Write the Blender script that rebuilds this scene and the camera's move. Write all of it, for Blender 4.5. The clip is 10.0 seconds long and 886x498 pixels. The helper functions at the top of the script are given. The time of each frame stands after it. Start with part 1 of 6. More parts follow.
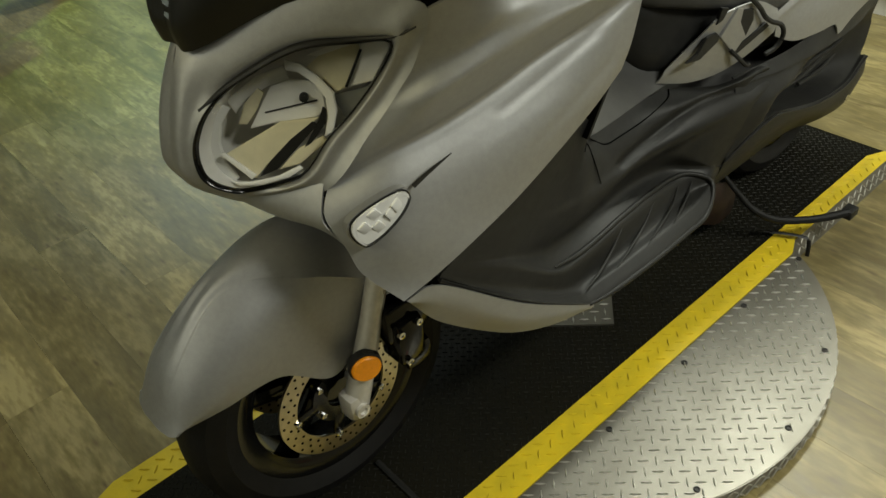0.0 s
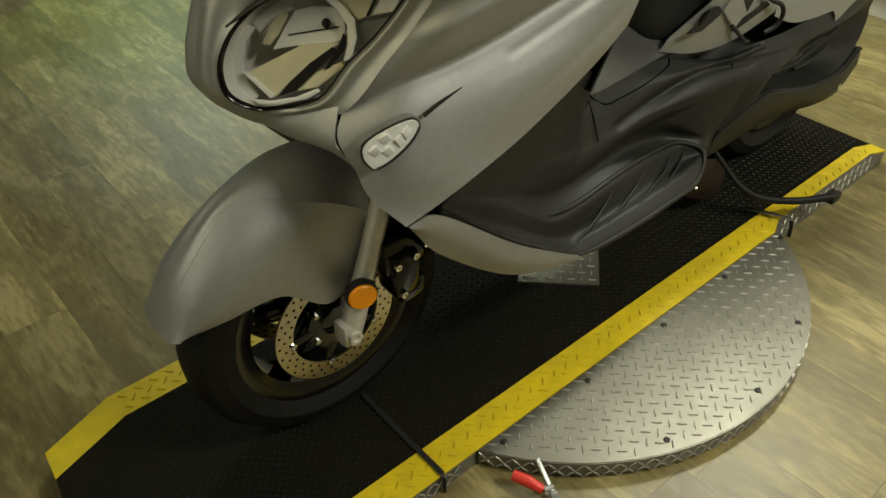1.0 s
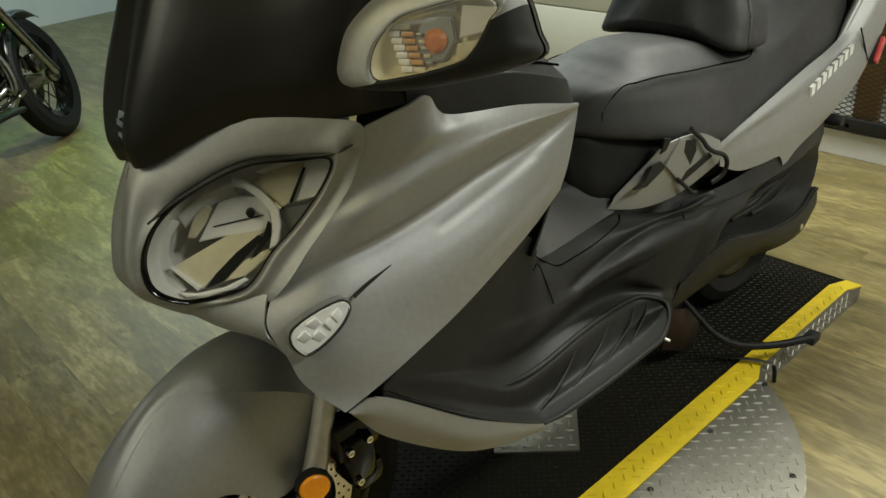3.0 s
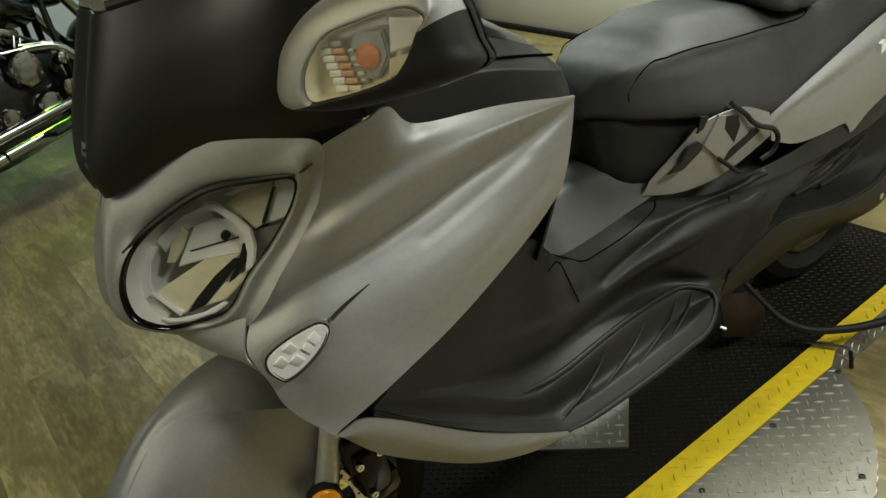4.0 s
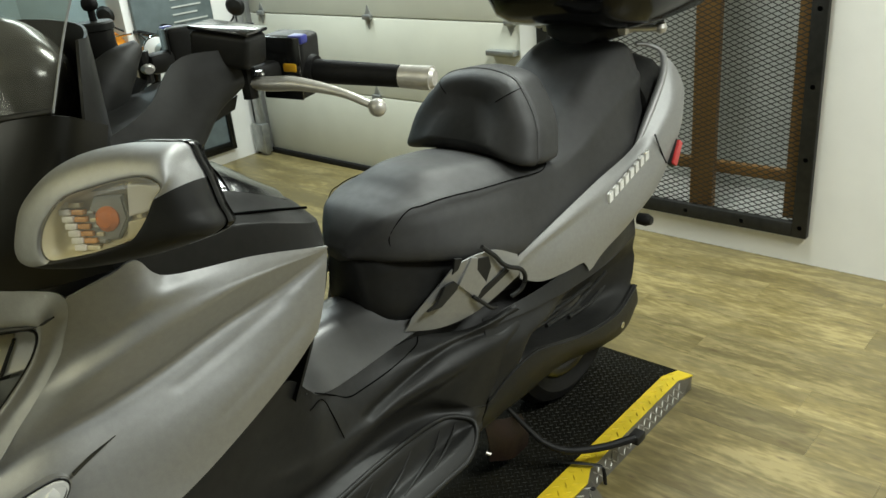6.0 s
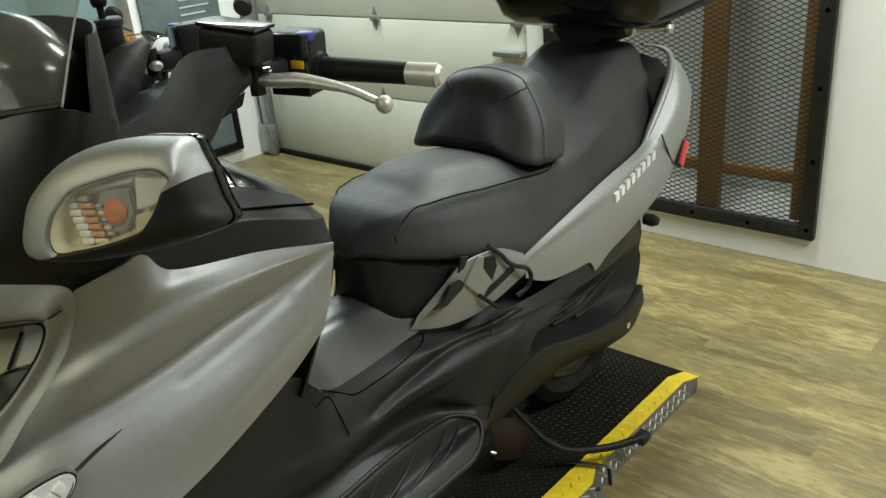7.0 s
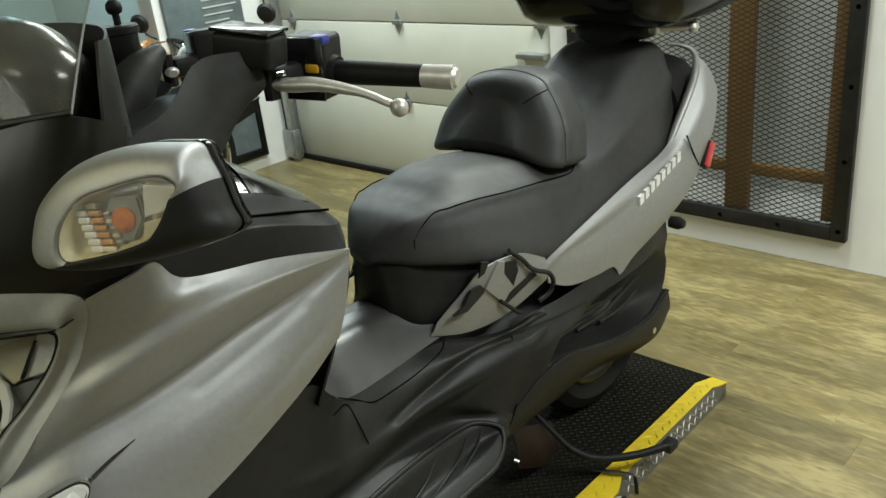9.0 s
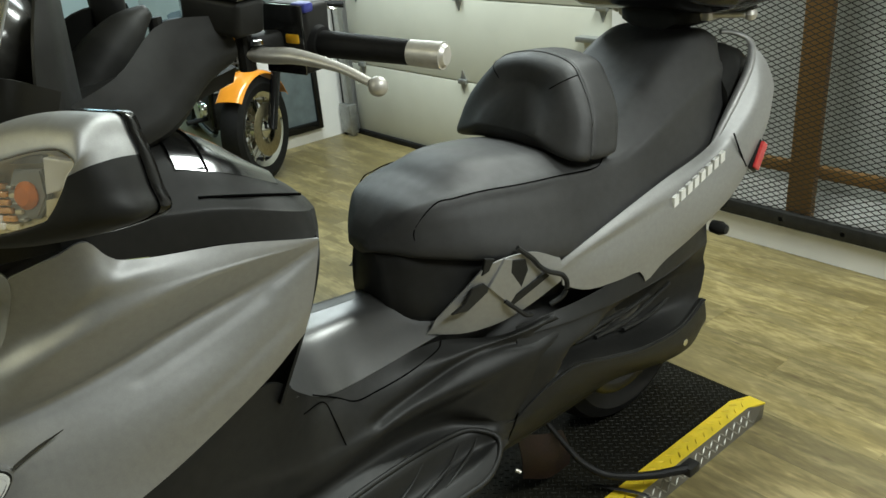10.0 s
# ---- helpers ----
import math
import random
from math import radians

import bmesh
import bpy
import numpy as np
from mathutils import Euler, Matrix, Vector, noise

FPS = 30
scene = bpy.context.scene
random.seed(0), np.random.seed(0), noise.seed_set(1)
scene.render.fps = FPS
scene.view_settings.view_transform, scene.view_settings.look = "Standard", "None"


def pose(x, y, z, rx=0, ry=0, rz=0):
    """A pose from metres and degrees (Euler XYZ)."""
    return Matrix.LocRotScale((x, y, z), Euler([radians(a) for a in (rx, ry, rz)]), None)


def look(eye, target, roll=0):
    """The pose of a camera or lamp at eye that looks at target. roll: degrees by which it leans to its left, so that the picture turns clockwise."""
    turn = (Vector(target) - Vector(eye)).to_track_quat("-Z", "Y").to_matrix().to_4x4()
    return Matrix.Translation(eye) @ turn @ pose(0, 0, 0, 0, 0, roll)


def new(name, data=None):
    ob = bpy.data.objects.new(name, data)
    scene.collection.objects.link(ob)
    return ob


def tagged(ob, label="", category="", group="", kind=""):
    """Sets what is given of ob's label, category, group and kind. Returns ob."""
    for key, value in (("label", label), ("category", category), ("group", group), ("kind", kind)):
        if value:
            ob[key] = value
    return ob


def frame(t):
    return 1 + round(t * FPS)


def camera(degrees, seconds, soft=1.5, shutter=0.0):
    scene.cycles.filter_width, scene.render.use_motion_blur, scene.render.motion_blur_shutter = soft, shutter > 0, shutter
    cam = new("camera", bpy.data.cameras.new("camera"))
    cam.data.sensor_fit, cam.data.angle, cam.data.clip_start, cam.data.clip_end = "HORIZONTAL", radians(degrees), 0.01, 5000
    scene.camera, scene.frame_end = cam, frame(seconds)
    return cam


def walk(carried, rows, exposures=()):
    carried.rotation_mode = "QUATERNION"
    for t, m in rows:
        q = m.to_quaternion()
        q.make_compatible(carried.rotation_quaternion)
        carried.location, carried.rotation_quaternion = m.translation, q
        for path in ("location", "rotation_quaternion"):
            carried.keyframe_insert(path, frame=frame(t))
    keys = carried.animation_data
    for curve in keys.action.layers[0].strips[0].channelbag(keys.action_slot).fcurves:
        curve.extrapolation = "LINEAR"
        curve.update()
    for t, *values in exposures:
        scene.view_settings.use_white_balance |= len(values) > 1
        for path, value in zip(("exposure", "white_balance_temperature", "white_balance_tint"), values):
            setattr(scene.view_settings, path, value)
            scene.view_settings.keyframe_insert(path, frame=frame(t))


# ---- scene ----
cam = camera(56.69, 10.0)
PATH = [
    (0, (-0.467, -0.981, 1.416), (0.515, 0.243, 0.176), -5.86),
    (0.5, (-0.510, -1.044, 1.429), (0.552, 0.159, 0.236), -3.33),
    (1, (-0.551, -1.042, 1.393), (0.441, 0.145, 0.124), -0.96),
    (1.5, (-0.562, -0.994, 1.349), (0.360, 0.174, 0.013), 2.28),
    (2, (-0.532, -0.973, 1.350), (0.511, 0.274, 0.186), 2.31),
    (2.5, (-0.522, -1.029, 1.388), (0.612, 0.260, 0.363), -5.86),
    (2.7, (-0.508, -1.047, 1.386), (0.647, 0.271, 0.422), -5.74),
    (3.8, (-0.247, -1.123, 1.393), (0.689, 0.345, 0.408), -9.5),
    (4, (-0.242, -1.118, 1.396), (0.643, 0.375, 0.401), -12.20),
    (4.5, (-0.203, -1.156, 1.428), (0.929, 0.224, 0.527), -8.83),
    (5, (-0.223, -1.167, 1.442), (0.980, 0.197, 0.609), -6.91),
    (5.5, (-0.217, -1.185, 1.451), (1.071, 0.115, 0.645), -5.32),
    (5.7, (-0.209, -1.200, 1.453), (1.124, 0.056, 0.650), -5.24),
    (6.8, (-0.207, -1.211, 1.442), (1.128, 0.040, 0.633), -5.70),
    (7, (-0.212, -1.209, 1.444), (1.117, 0.054, 0.645), -5.33),
    (7.5, (-0.213, -1.212, 1.438), (1.106, 0.050, 0.620), -5.25),
    (8, (-0.212, -1.204, 1.433), (1.102, 0.066, 0.621), -5.65),
    (8.5, (-0.183, -1.197, 1.421), (1.101, 0.079, 0.570), -6.15),
    (9, (-0.185, -1.204, 1.435), (1.103, 0.110, 0.651), -6.50),
    (9.5, (-0.170, -1.196, 1.418), (1.118, 0.095, 0.597), -7.76),
    (10, (-0.010, -1.208, 1.398), (1.139, 0.213, 0.586), -4.84),
]
# the clip's camera drifts from a warm to a cooler white balance
TONE = [(0, -0.03, 6750, 5), (0.7, -0.07, 6900, 3), (1.4, -0.03, 7600, 3), (1.7, -0.04, 7500, 3), (2.3, -0.05, 6850, 4), (2.7, 0.0, 6650, 6), (3.8, 0.0, 6600, 5), (4.3, 0.08, 6550, 5), (5.5, 0.2, 6350, 5), (7, 0.2, 6200, 5), (9.5, 0.19, 6200, 5), (10, 0.13, 6150, 5)]
walk(cam, [(t, look(eye, target, roll)) for t, eye, target, roll in PATH], TONE)

# ---- world and light ----
world = bpy.data.worlds.new("world")
scene.world = world
world.use_nodes = True
world.node_tree.nodes["Background"].inputs[0].default_value = (0.9, 0.95, 1.0, 1)
world.node_tree.nodes["Background"].inputs[1].default_value = 0.02
scene.view_settings.exposure = 0.0


def lamp(name, at, target, sx, sy, watts, color=(1, 1, 1), spread=180):
    data = bpy.data.lights.new(name, "AREA")
    data.shape, data.size, data.size_y, data.energy, data.color = "RECTANGLE", sx, sy, watts, color
    data.spread = radians(spread)
    ob = new(name, data)
    ob.matrix_world = look(at, target)
    return ob


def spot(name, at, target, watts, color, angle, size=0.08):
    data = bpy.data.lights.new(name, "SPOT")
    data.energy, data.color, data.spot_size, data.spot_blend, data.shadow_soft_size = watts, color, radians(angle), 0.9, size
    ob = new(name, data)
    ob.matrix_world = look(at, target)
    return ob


lamp("ceiling_lamp", (2.35, 0.0, 2.66), (2.3, 0.0, 0), 0.25, 1.2, 70, (0.98, 1.0, 0.92))
lamp("ceiling_lamp", (2.2, 2.2, 2.66), (2.1, 2.2, 0), 0.5, 1.4, 58, (0.93, 1.0, 0.98), 165)
lamp("ceiling_lamp", (1.15, -2.2, 2.66), (1.15, -2.1, 0), 1.2, 0.5, 67, (1.0, 1.0, 0.93), 130)
lamp("ceiling_lamp", (2.1, 5.2, 2.66), (2.1, 5.2, 0), 1.2, 0.4, 30, (0.6, 0.9, 1.0))
# added lamp without a known source, brightens the nose and headlight
lamp("ceiling_lamp", (-2.4, 0.0, 2.66), (-2.4, 0.0, 0), 0.8, 1.2, 27, (1.0, 0.98, 0.85))
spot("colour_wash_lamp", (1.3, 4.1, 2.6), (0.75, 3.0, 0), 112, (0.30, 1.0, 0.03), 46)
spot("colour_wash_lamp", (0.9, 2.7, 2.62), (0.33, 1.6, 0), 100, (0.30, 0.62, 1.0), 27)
spot("colour_wash_lamp", (-1.3, 0.1, 2.6), (0.12, -0.25, 1.15), 46, (1.0, 0.82, 0.25), 28, 0.4)


# ---- materials ----
def material(name, base, rough=0.5, metal=0.0, vary=0.12, scale=30.0, bump=0.0, bump_scale=300.0, coat=0.0, tint=None, spread=0.0, spec=0.5):
    """Two scales of variation in colour and roughness, and a fine relief."""
    m = bpy.data.materials.new(name)
    m.use_nodes = True
    n, l = m.node_tree.nodes, m.node_tree.links
    p = n["Principled BSDF"]
    p.inputs["Metallic"].default_value = metal
    p.inputs["Coat Weight"].default_value = coat
    p.inputs["Specular IOR Level"].default_value = spec
    p.inputs["Coat Roughness"].default_value = 0.12
    co = n.new("ShaderNodeTexCoord")
    a, b = n.new("ShaderNodeTexNoise"), n.new("ShaderNodeTexNoise")
    a.inputs["Scale"].default_value, b.inputs["Scale"].default_value = scale * 0.12, scale
    a.inputs["Detail"].default_value, b.inputs["Detail"].default_value = 4, 6
    for t in (a, b):
        l.new(co.outputs["Object"], t.inputs["Vector"])
    add = n.new("ShaderNodeMath")
    add.operation = "ADD"
    l.new(a.outputs["Fac"], add.inputs[0])
    l.new(b.outputs["Fac"], add.inputs[1])
    ramp = n.new("ShaderNodeMapRange")
    ramp.inputs["From Min"].default_value, ramp.inputs["From Max"].default_value = 0.6, 1.4
    l.new(add.outputs[0], ramp.inputs["Value"])
    mix = n.new("ShaderNodeMix")
    mix.data_type = "RGBA"
    other = tint or tuple(c * (1 - 2 * vary) for c in base)
    mix.inputs["A"].default_value = (*[min(1, c * (1 + vary)) for c in base], 1)
    mix.inputs["B"].default_value = (*other, 1)
    l.new(ramp.outputs[0], mix.inputs["Factor"])
    out = mix.outputs["Result"]
    if spread:
        info = n.new("ShaderNodeObjectInfo")
        hsv = n.new("ShaderNodeHueSaturation")
        r2 = n.new("ShaderNodeMapRange")
        r2.inputs["To Min"].default_value, r2.inputs["To Max"].default_value = 1 - spread, 1 + spread
        l.new(info.outputs["Random"], r2.inputs["Value"])
        l.new(r2.outputs[0], hsv.inputs["Value"])
        l.new(out, hsv.inputs["Color"])
        out = hsv.outputs["Color"]
    l.new(out, p.inputs["Base Color"])
    rr = n.new("ShaderNodeMapRange")
    rr.inputs["To Min"].default_value, rr.inputs["To Max"].default_value = rough * 0.9, min(1, rough * 1.12)
    l.new(b.outputs["Fac"], rr.inputs["Value"])
    l.new(rr.outputs[0], p.inputs["Roughness"])
    if bump:
        c = n.new("ShaderNodeTexNoise")
        c.inputs["Scale"].default_value, c.inputs["Detail"].default_value = bump_scale, 3
        l.new(co.outputs["Object"], c.inputs["Vector"])
        bm = n.new("ShaderNodeBump")
        bm.inputs["Strength"].default_value, bm.inputs["Distance"].default_value = bump, 0.002
        l.new(c.outputs["Fac"], bm.inputs["Height"])
        l.new(bm.outputs[0], p.inputs["Normal"])
    return m


def glass(name, color=(1, 1, 1), rough=0.02, alpha=0.15, ior=1.45, haze=0.01):
    """Thin clear plastic: see-through with a real gloss."""
    m = bpy.data.materials.new(name)
    m.use_nodes = True
    n, l = m.node_tree.nodes, m.node_tree.links
    p = n["Principled BSDF"]
    tr = n.new("ShaderNodeBsdfTransparent")
    tr.inputs[0].default_value = (*color, 1)
    p.inputs["Base Color"].default_value = (haze, haze, haze * 0.95, 1)
    p.inputs["Roughness"].default_value = rough
    p.inputs["IOR"].default_value = ior
    mix = n.new("ShaderNodeMixShader")
    fr = n.new("ShaderNodeFresnel")
    fr.inputs["IOR"].default_value = ior
    add = n.new("ShaderNodeMath")
    add.operation = "ADD"
    add.inputs[1].default_value = alpha
    add.use_clamp = True
    l.new(fr.outputs[0], add.inputs[0])
    l.new(add.outputs[0], mix.inputs[0])
    l.new(tr.outputs[0], mix.inputs[1])
    l.new(p.outputs[0], mix.inputs[2])
    l.new(mix.outputs[0], n["Material Output"].inputs[0])
    return m


SILVER = material("silver_paint", (0.395, 0.398, 0.395), 0.56, 0.82, 0.05, 900, spec=0.3)
BLACK = material("black_plastic", (0.017, 0.017, 0.016), 0.48, 0.0, 0.15, 60, 0.06, 900, spec=0.24)
MATT = material("matt_black_plastic", (0.02, 0.02, 0.018), 0.55, 0.0, 0.15, 60, 0.1, 900, spec=0.3)
# base lifted above the other black plastic to suggest glare on the tunnel
SMOOTHBLACK = material("smooth_black_plastic", (0.04, 0.04, 0.039), 0.34, 0.0, 0.15, 60, spec=1.0)
LIDGLOSS = material("polished_black", (0.01, 0.01, 0.01), 0.16, 0.0, 0.1, 40, spec=1.0)
MASK = material("satin_black_mask", (0.011, 0.0105, 0.008), 0.33, 0.0, 0.2, 30, spec=0.4)
GLOSS = material("gloss_black", (0.004, 0.004, 0.004), 0.14, 0.0, 0.1, 40, spec=0.35)
VINYL = material("seat_vinyl", (0.034, 0.034, 0.034), 0.54, 0.0, 0.12, 50, 0.25, 700, spec=0.5)
RUBBER = material("tyre_rubber", (0.006, 0.006, 0.006), 0.6, 0.0, 0.25, 50, 0.2, 500, spec=0.25)
ALLOY = material("cast_alloy", (0.62, 0.60, 0.55), 0.42, 0.5, 0.1, 80, 0.1, 400)
STEEL = material("drilled_steel", (0.52, 0.46, 0.33), 0.3, 1.0, 0.15, 60)
CHROME = material("chrome", (0.75, 0.75, 0.75), 0.08, 1.0, 0.03, 20)
HOLE = material("dark_hole", (0.002, 0.002, 0.002), 0.9, spec=0.02)
AMBER = material("amber_reflector", (0.95, 0.32, 0.01), 0.25, 0.0, 0.1, 200, 0.2, 900)
RED = material("red_lens", (0.55, 0.05, 0.05), 0.25, 0.0, 0.1, 200)
PALEAMBER = material("pale_amber_lens", (0.8, 0.42, 0.16), 0.2, 0.0, 0.2, 300, 0.3, 400)
ORANGE = material("orange_lens", (0.75, 0.22, 0.05), 0.25, 0.0, 0.15, 200, 0.4, 300)
# matt pale tones in place of the chrome's bright reflections inside the lamps
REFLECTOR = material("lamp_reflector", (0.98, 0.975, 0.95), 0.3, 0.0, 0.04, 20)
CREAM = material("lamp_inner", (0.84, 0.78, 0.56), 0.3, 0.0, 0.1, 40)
BOWL = material("pale_bowl", (0.9, 0.89, 0.85), 0.22, 0.1, 0.04, 20)
GAUGE = material("instrument_lens", (0.085, 0.083, 0.074), 0.2, 0.0, 0.35, 40, 0.0, spec=0.8)
EDGE = material("pale_screen_edge", (0.35, 0.36, 0.36), 0.2)
CLEAR = glass("clear_lens", (0.95, 0.95, 0.92), 0.03, 0.03)
LENS = glass("hazy_lens", (0.92, 0.9, 0.85), 0.12, 0.22, haze=0.42)
# haze here is flat grey standing in for reflections on the screen
SHIELD = glass("tinted_screen", (0.9, 0.9, 0.86), 0.05, 0.10, haze=0.2)
YELLOW = material("yellow_paint", (0.68, 0.50, 0.02), 0.4, 0.0, 0.1, 25, 0.2, 200, tint=(0.48, 0.37, 0.02))
# lighter than the deck, standing in for specular marks on the bars
TREAD = material("lighter_black_tread", (0.02, 0.02, 0.017), 0.45, 0.0, 0.3, 30, spec=0.3)
DECK = material("black_tread_paint", (0.007, 0.007, 0.006), 0.6, 0.0, 0.3, 14, 0.3, 150, tint=(0.011, 0.010, 0.006), spec=0.03)
PLATE = material("bright_tread_plate", (0.20, 0.192, 0.165), 0.4, 0.7, 0.12, 12, 0.1, 150, tint=(0.15, 0.142, 0.118))
# polished bars, base lightened further so that they look lit
BARS = material("polished_lit_bars", (0.78, 0.77, 0.72), 0.32, 0.75, 0.12, 40)
# darker copy of the bars for the side edges
EDGEBARS = material("darker_tread_bars", (0.38, 0.37, 0.33), 0.4, 0.6, 0.15, 40)
PAINT = material("white_wall_paint", (0.78, 0.77, 0.73), 0.6, 0.0, 0.04, 6, 0.2, 120)
# near-black tone keeps reflections of the unseen south wall dark
DARKWALL = material("dark_unseen_wall", (0.06, 0.06, 0.055), 0.6, 0.0, 0.05, 6, 0.2, 120)
CEIL = material("ceiling_paint", (0.45, 0.45, 0.42), 0.7, 0.0, 0.05, 6)
DOORPAINT = material("garage_door_paint", (0.62, 0.62, 0.53), 0.5, 0.0, 0.04, 5, 0.15, 90)
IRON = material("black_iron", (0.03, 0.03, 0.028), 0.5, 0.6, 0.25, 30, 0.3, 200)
RUST = material("rusty_steel", (0.12, 0.062, 0.016), 0.55, 0.1, 0.3, 20, 0.4, 150, tint=(0.21, 0.115, 0.026))
REDBROWN = material("dark_red_brown", (0.016, 0.005, 0.002), 0.6, 0.2, 0.3, 110, 0.4, 150, tint=(0.004, 0.003, 0.002))
MESHM = material("expanded_metal", (0.05, 0.048, 0.042), 0.5, 0.5, 0.2, 40)
GREYWALL = material("cage_back_paint", (0.5, 0.51, 0.48), 0.6, 0.0, 0.1, 5)
GALV = material("galvanised_steel", (0.42, 0.43, 0.42), 0.42, 0.85, 0.15, 30)
# chrome darkened to mimic the dark surroundings it would reflect
DARKCHROME = material("dimmed_chrome", (0.28, 0.28, 0.26), 0.14, 1.0, 0.2, 40)
ORANGEPAINT = material("orange_paint", (0.75, 0.28, 0.02), 0.2, 0.1, 0.05, 30, coat=0.5)
REDHANDLE = material("red_rubber", (0.6, 0.03, 0.02), 0.45, 0.0, 0.1, 60)
WHITE = material("white_mark", (0.85, 0.85, 0.82), 0.4)
BLUE = material("blue_button", (0.05, 0.06, 0.35), 0.35)
YBUTTON = material("yellow_button", (0.95, 0.5, 0.02), 0.35)
PAPER = material("board_print", (0.13, 0.16, 0.165), 0.5, 0.0, 0.2, 14)


def wood():
    m = bpy.data.materials.new("plank_wood")
    m.use_nodes = True
    n, l = m.node_tree.nodes, m.node_tree.links
    p = n["Principled BSDF"]
    co, info = n.new("ShaderNodeTexCoord"), n.new("ShaderNodeObjectInfo")
    mp = n.new("ShaderNodeMapping")
    mp.inputs["Scale"].default_value = (9.0, 2.2, 1.0)
    addv = n.new("ShaderNodeVectorMath")
    addv.operation = "MULTIPLY_ADD"
    comb = n.new("ShaderNodeCombineXYZ")
    for i in range(3):
        l.new(info.outputs["Random"], comb.inputs[i])
    addv.inputs[1].default_value = (37.0, 91.0, 13.0)
    l.new(comb.outputs[0], addv.inputs[0])
    l.new(co.outputs["Object"], addv.inputs[2])
    l.new(addv.outputs[0], mp.inputs["Vector"])
    grain, fine, knot = n.new("ShaderNodeTexNoise"), n.new("ShaderNodeTexNoise"), n.new("ShaderNodeTexVoronoi")
    grain.inputs["Scale"].default_value, grain.inputs["Detail"].default_value, grain.inputs["Distortion"].default_value = 1.3, 7, 0.9
    fine.inputs["Scale"].default_value, fine.inputs["Detail"].default_value = 9, 5
    mk2 = n.new("ShaderNodeMapping")
    mk2.inputs["Scale"].default_value = (5.5, 1.7, 1.0)
    l.new(addv.outputs[0], mk2.inputs["Vector"])
    mb = n.new("ShaderNodeMapping")
    mb.inputs["Scale"].default_value = (14.0, 2.4, 1.0)
    l.new(addv.outputs[0], mb.inputs["Vector"])
    band = n.new("ShaderNodeTexNoise")
    band.inputs["Scale"].default_value, band.inputs["Detail"].default_value = 1.0, 3
    l.new(mb.outputs[0], band.inputs["Vector"])
    l.new(mp.outputs[0], grain.inputs["Vector"])
    l.new(mp.outputs[0], fine.inputs["Vector"])
    l.new(mk2.outputs[0], knot.inputs["Vector"])
    ramp = n.new("ShaderNodeValToRGB")
    e = ramp.color_ramp.elements
    e[0].position, e[0].color = 0.38, (0.115, 0.09, 0.034, 1)
    e[1].position, e[1].color = 0.61, (0.27, 0.222, 0.097, 1)
    e.new(0.5).color = (0.168, 0.135, 0.052, 1)
    mixg = n.new("ShaderNodeMix")
    mixg.inputs["Factor"].default_value = 0.42
    l.new(grain.outputs["Fac"], mixg.inputs["A"])
    l.new(fine.outputs["Fac"], mixg.inputs["B"])
    l.new(mixg.outputs["Result"], ramp.inputs[0])
    dark = n.new("ShaderNodeMapRange")
    dark.inputs["From Min"].default_value, dark.inputs["From Max"].default_value = 0.03, 0.2
    dark.inputs["To Min"].default_value, dark.inputs["To Max"].default_value = 0.75, 0.0
    l.new(knot.outputs["Distance"], dark.inputs["Value"])
    grey, gm = n.new("ShaderNodeMapRange"), n.new("ShaderNodeMix")
    grey.inputs["From Min"].default_value, grey.inputs["From Max"].default_value = 0.42, 0.68
    grey.inputs["To Max"].default_value = 0.42
    gm.data_type = "RGBA"
    gm.inputs["B"].default_value = (0.125, 0.108, 0.058, 1)
    l.new(band.outputs["Fac"], grey.inputs["Value"])
    l.new(grey.outputs[0], gm.inputs["Factor"])
    l.new(ramp.outputs[0], gm.inputs["A"])
    mk = n.new("ShaderNodeMix")
    mk.data_type = "RGBA"
    mk.inputs["B"].default_value = (0.09, 0.06, 0.03, 1)
    l.new(dark.outputs[0], mk.inputs["Factor"])
    l.new(gm.outputs["Result"], mk.inputs["A"])
    hsv, r2 = n.new("ShaderNodeHueSaturation"), n.new("ShaderNodeMapRange")
    r2.inputs["To Min"].default_value, r2.inputs["To Max"].default_value = 0.8, 1.18
    l.new(info.outputs["Random"], r2.inputs["Value"])
    l.new(r2.outputs[0], hsv.inputs["Value"])
    l.new(mk.outputs["Result"], hsv.inputs["Color"])
    l.new(hsv.outputs[0], p.inputs["Base Color"])
    rr = n.new("ShaderNodeMapRange")
    rr.inputs["To Min"].default_value, rr.inputs["To Max"].default_value = 0.3, 0.5
    l.new(fine.outputs["Fac"], rr.inputs["Value"])
    l.new(rr.outputs[0], p.inputs["Roughness"])
    bmp = n.new("ShaderNodeBump")
    bmp.inputs["Strength"].default_value, bmp.inputs["Distance"].default_value = 0.25, 0.001
    l.new(mixg.outputs["Result"], bmp.inputs["Height"])
    l.new(bmp.outputs[0], p.inputs["Normal"])
    return m


WOOD = wood()


# ---- mesh tools ----
def curve(pts, n):
    """A smooth curve through control points, sampled evenly by length."""
    p = np.array(pts, float)
    ext = np.vstack([2 * p[0] - p[1], p, 2 * p[-1] - p[-2]])
    dense = []
    for i in range(len(p) - 1):
        a, b, c, d = ext[i:i + 4]
        for s in np.linspace(0, 1, 16, endpoint=False):
            dense.append(0.5 * (2 * b + (c - a) * s + (2 * a - 5 * b + 4 * c - d) * s * s + (3 * b - a - 3 * c + d) * s ** 3))
    dense = np.array(dense + [p[-1]])
    run = np.r_[0, np.cumsum(np.linalg.norm(np.diff(dense, axis=0), axis=1))]
    at = np.linspace(0, run[-1], n)
    return np.stack([np.interp(at, run, dense[:, k]) for k in range(3)], 1)


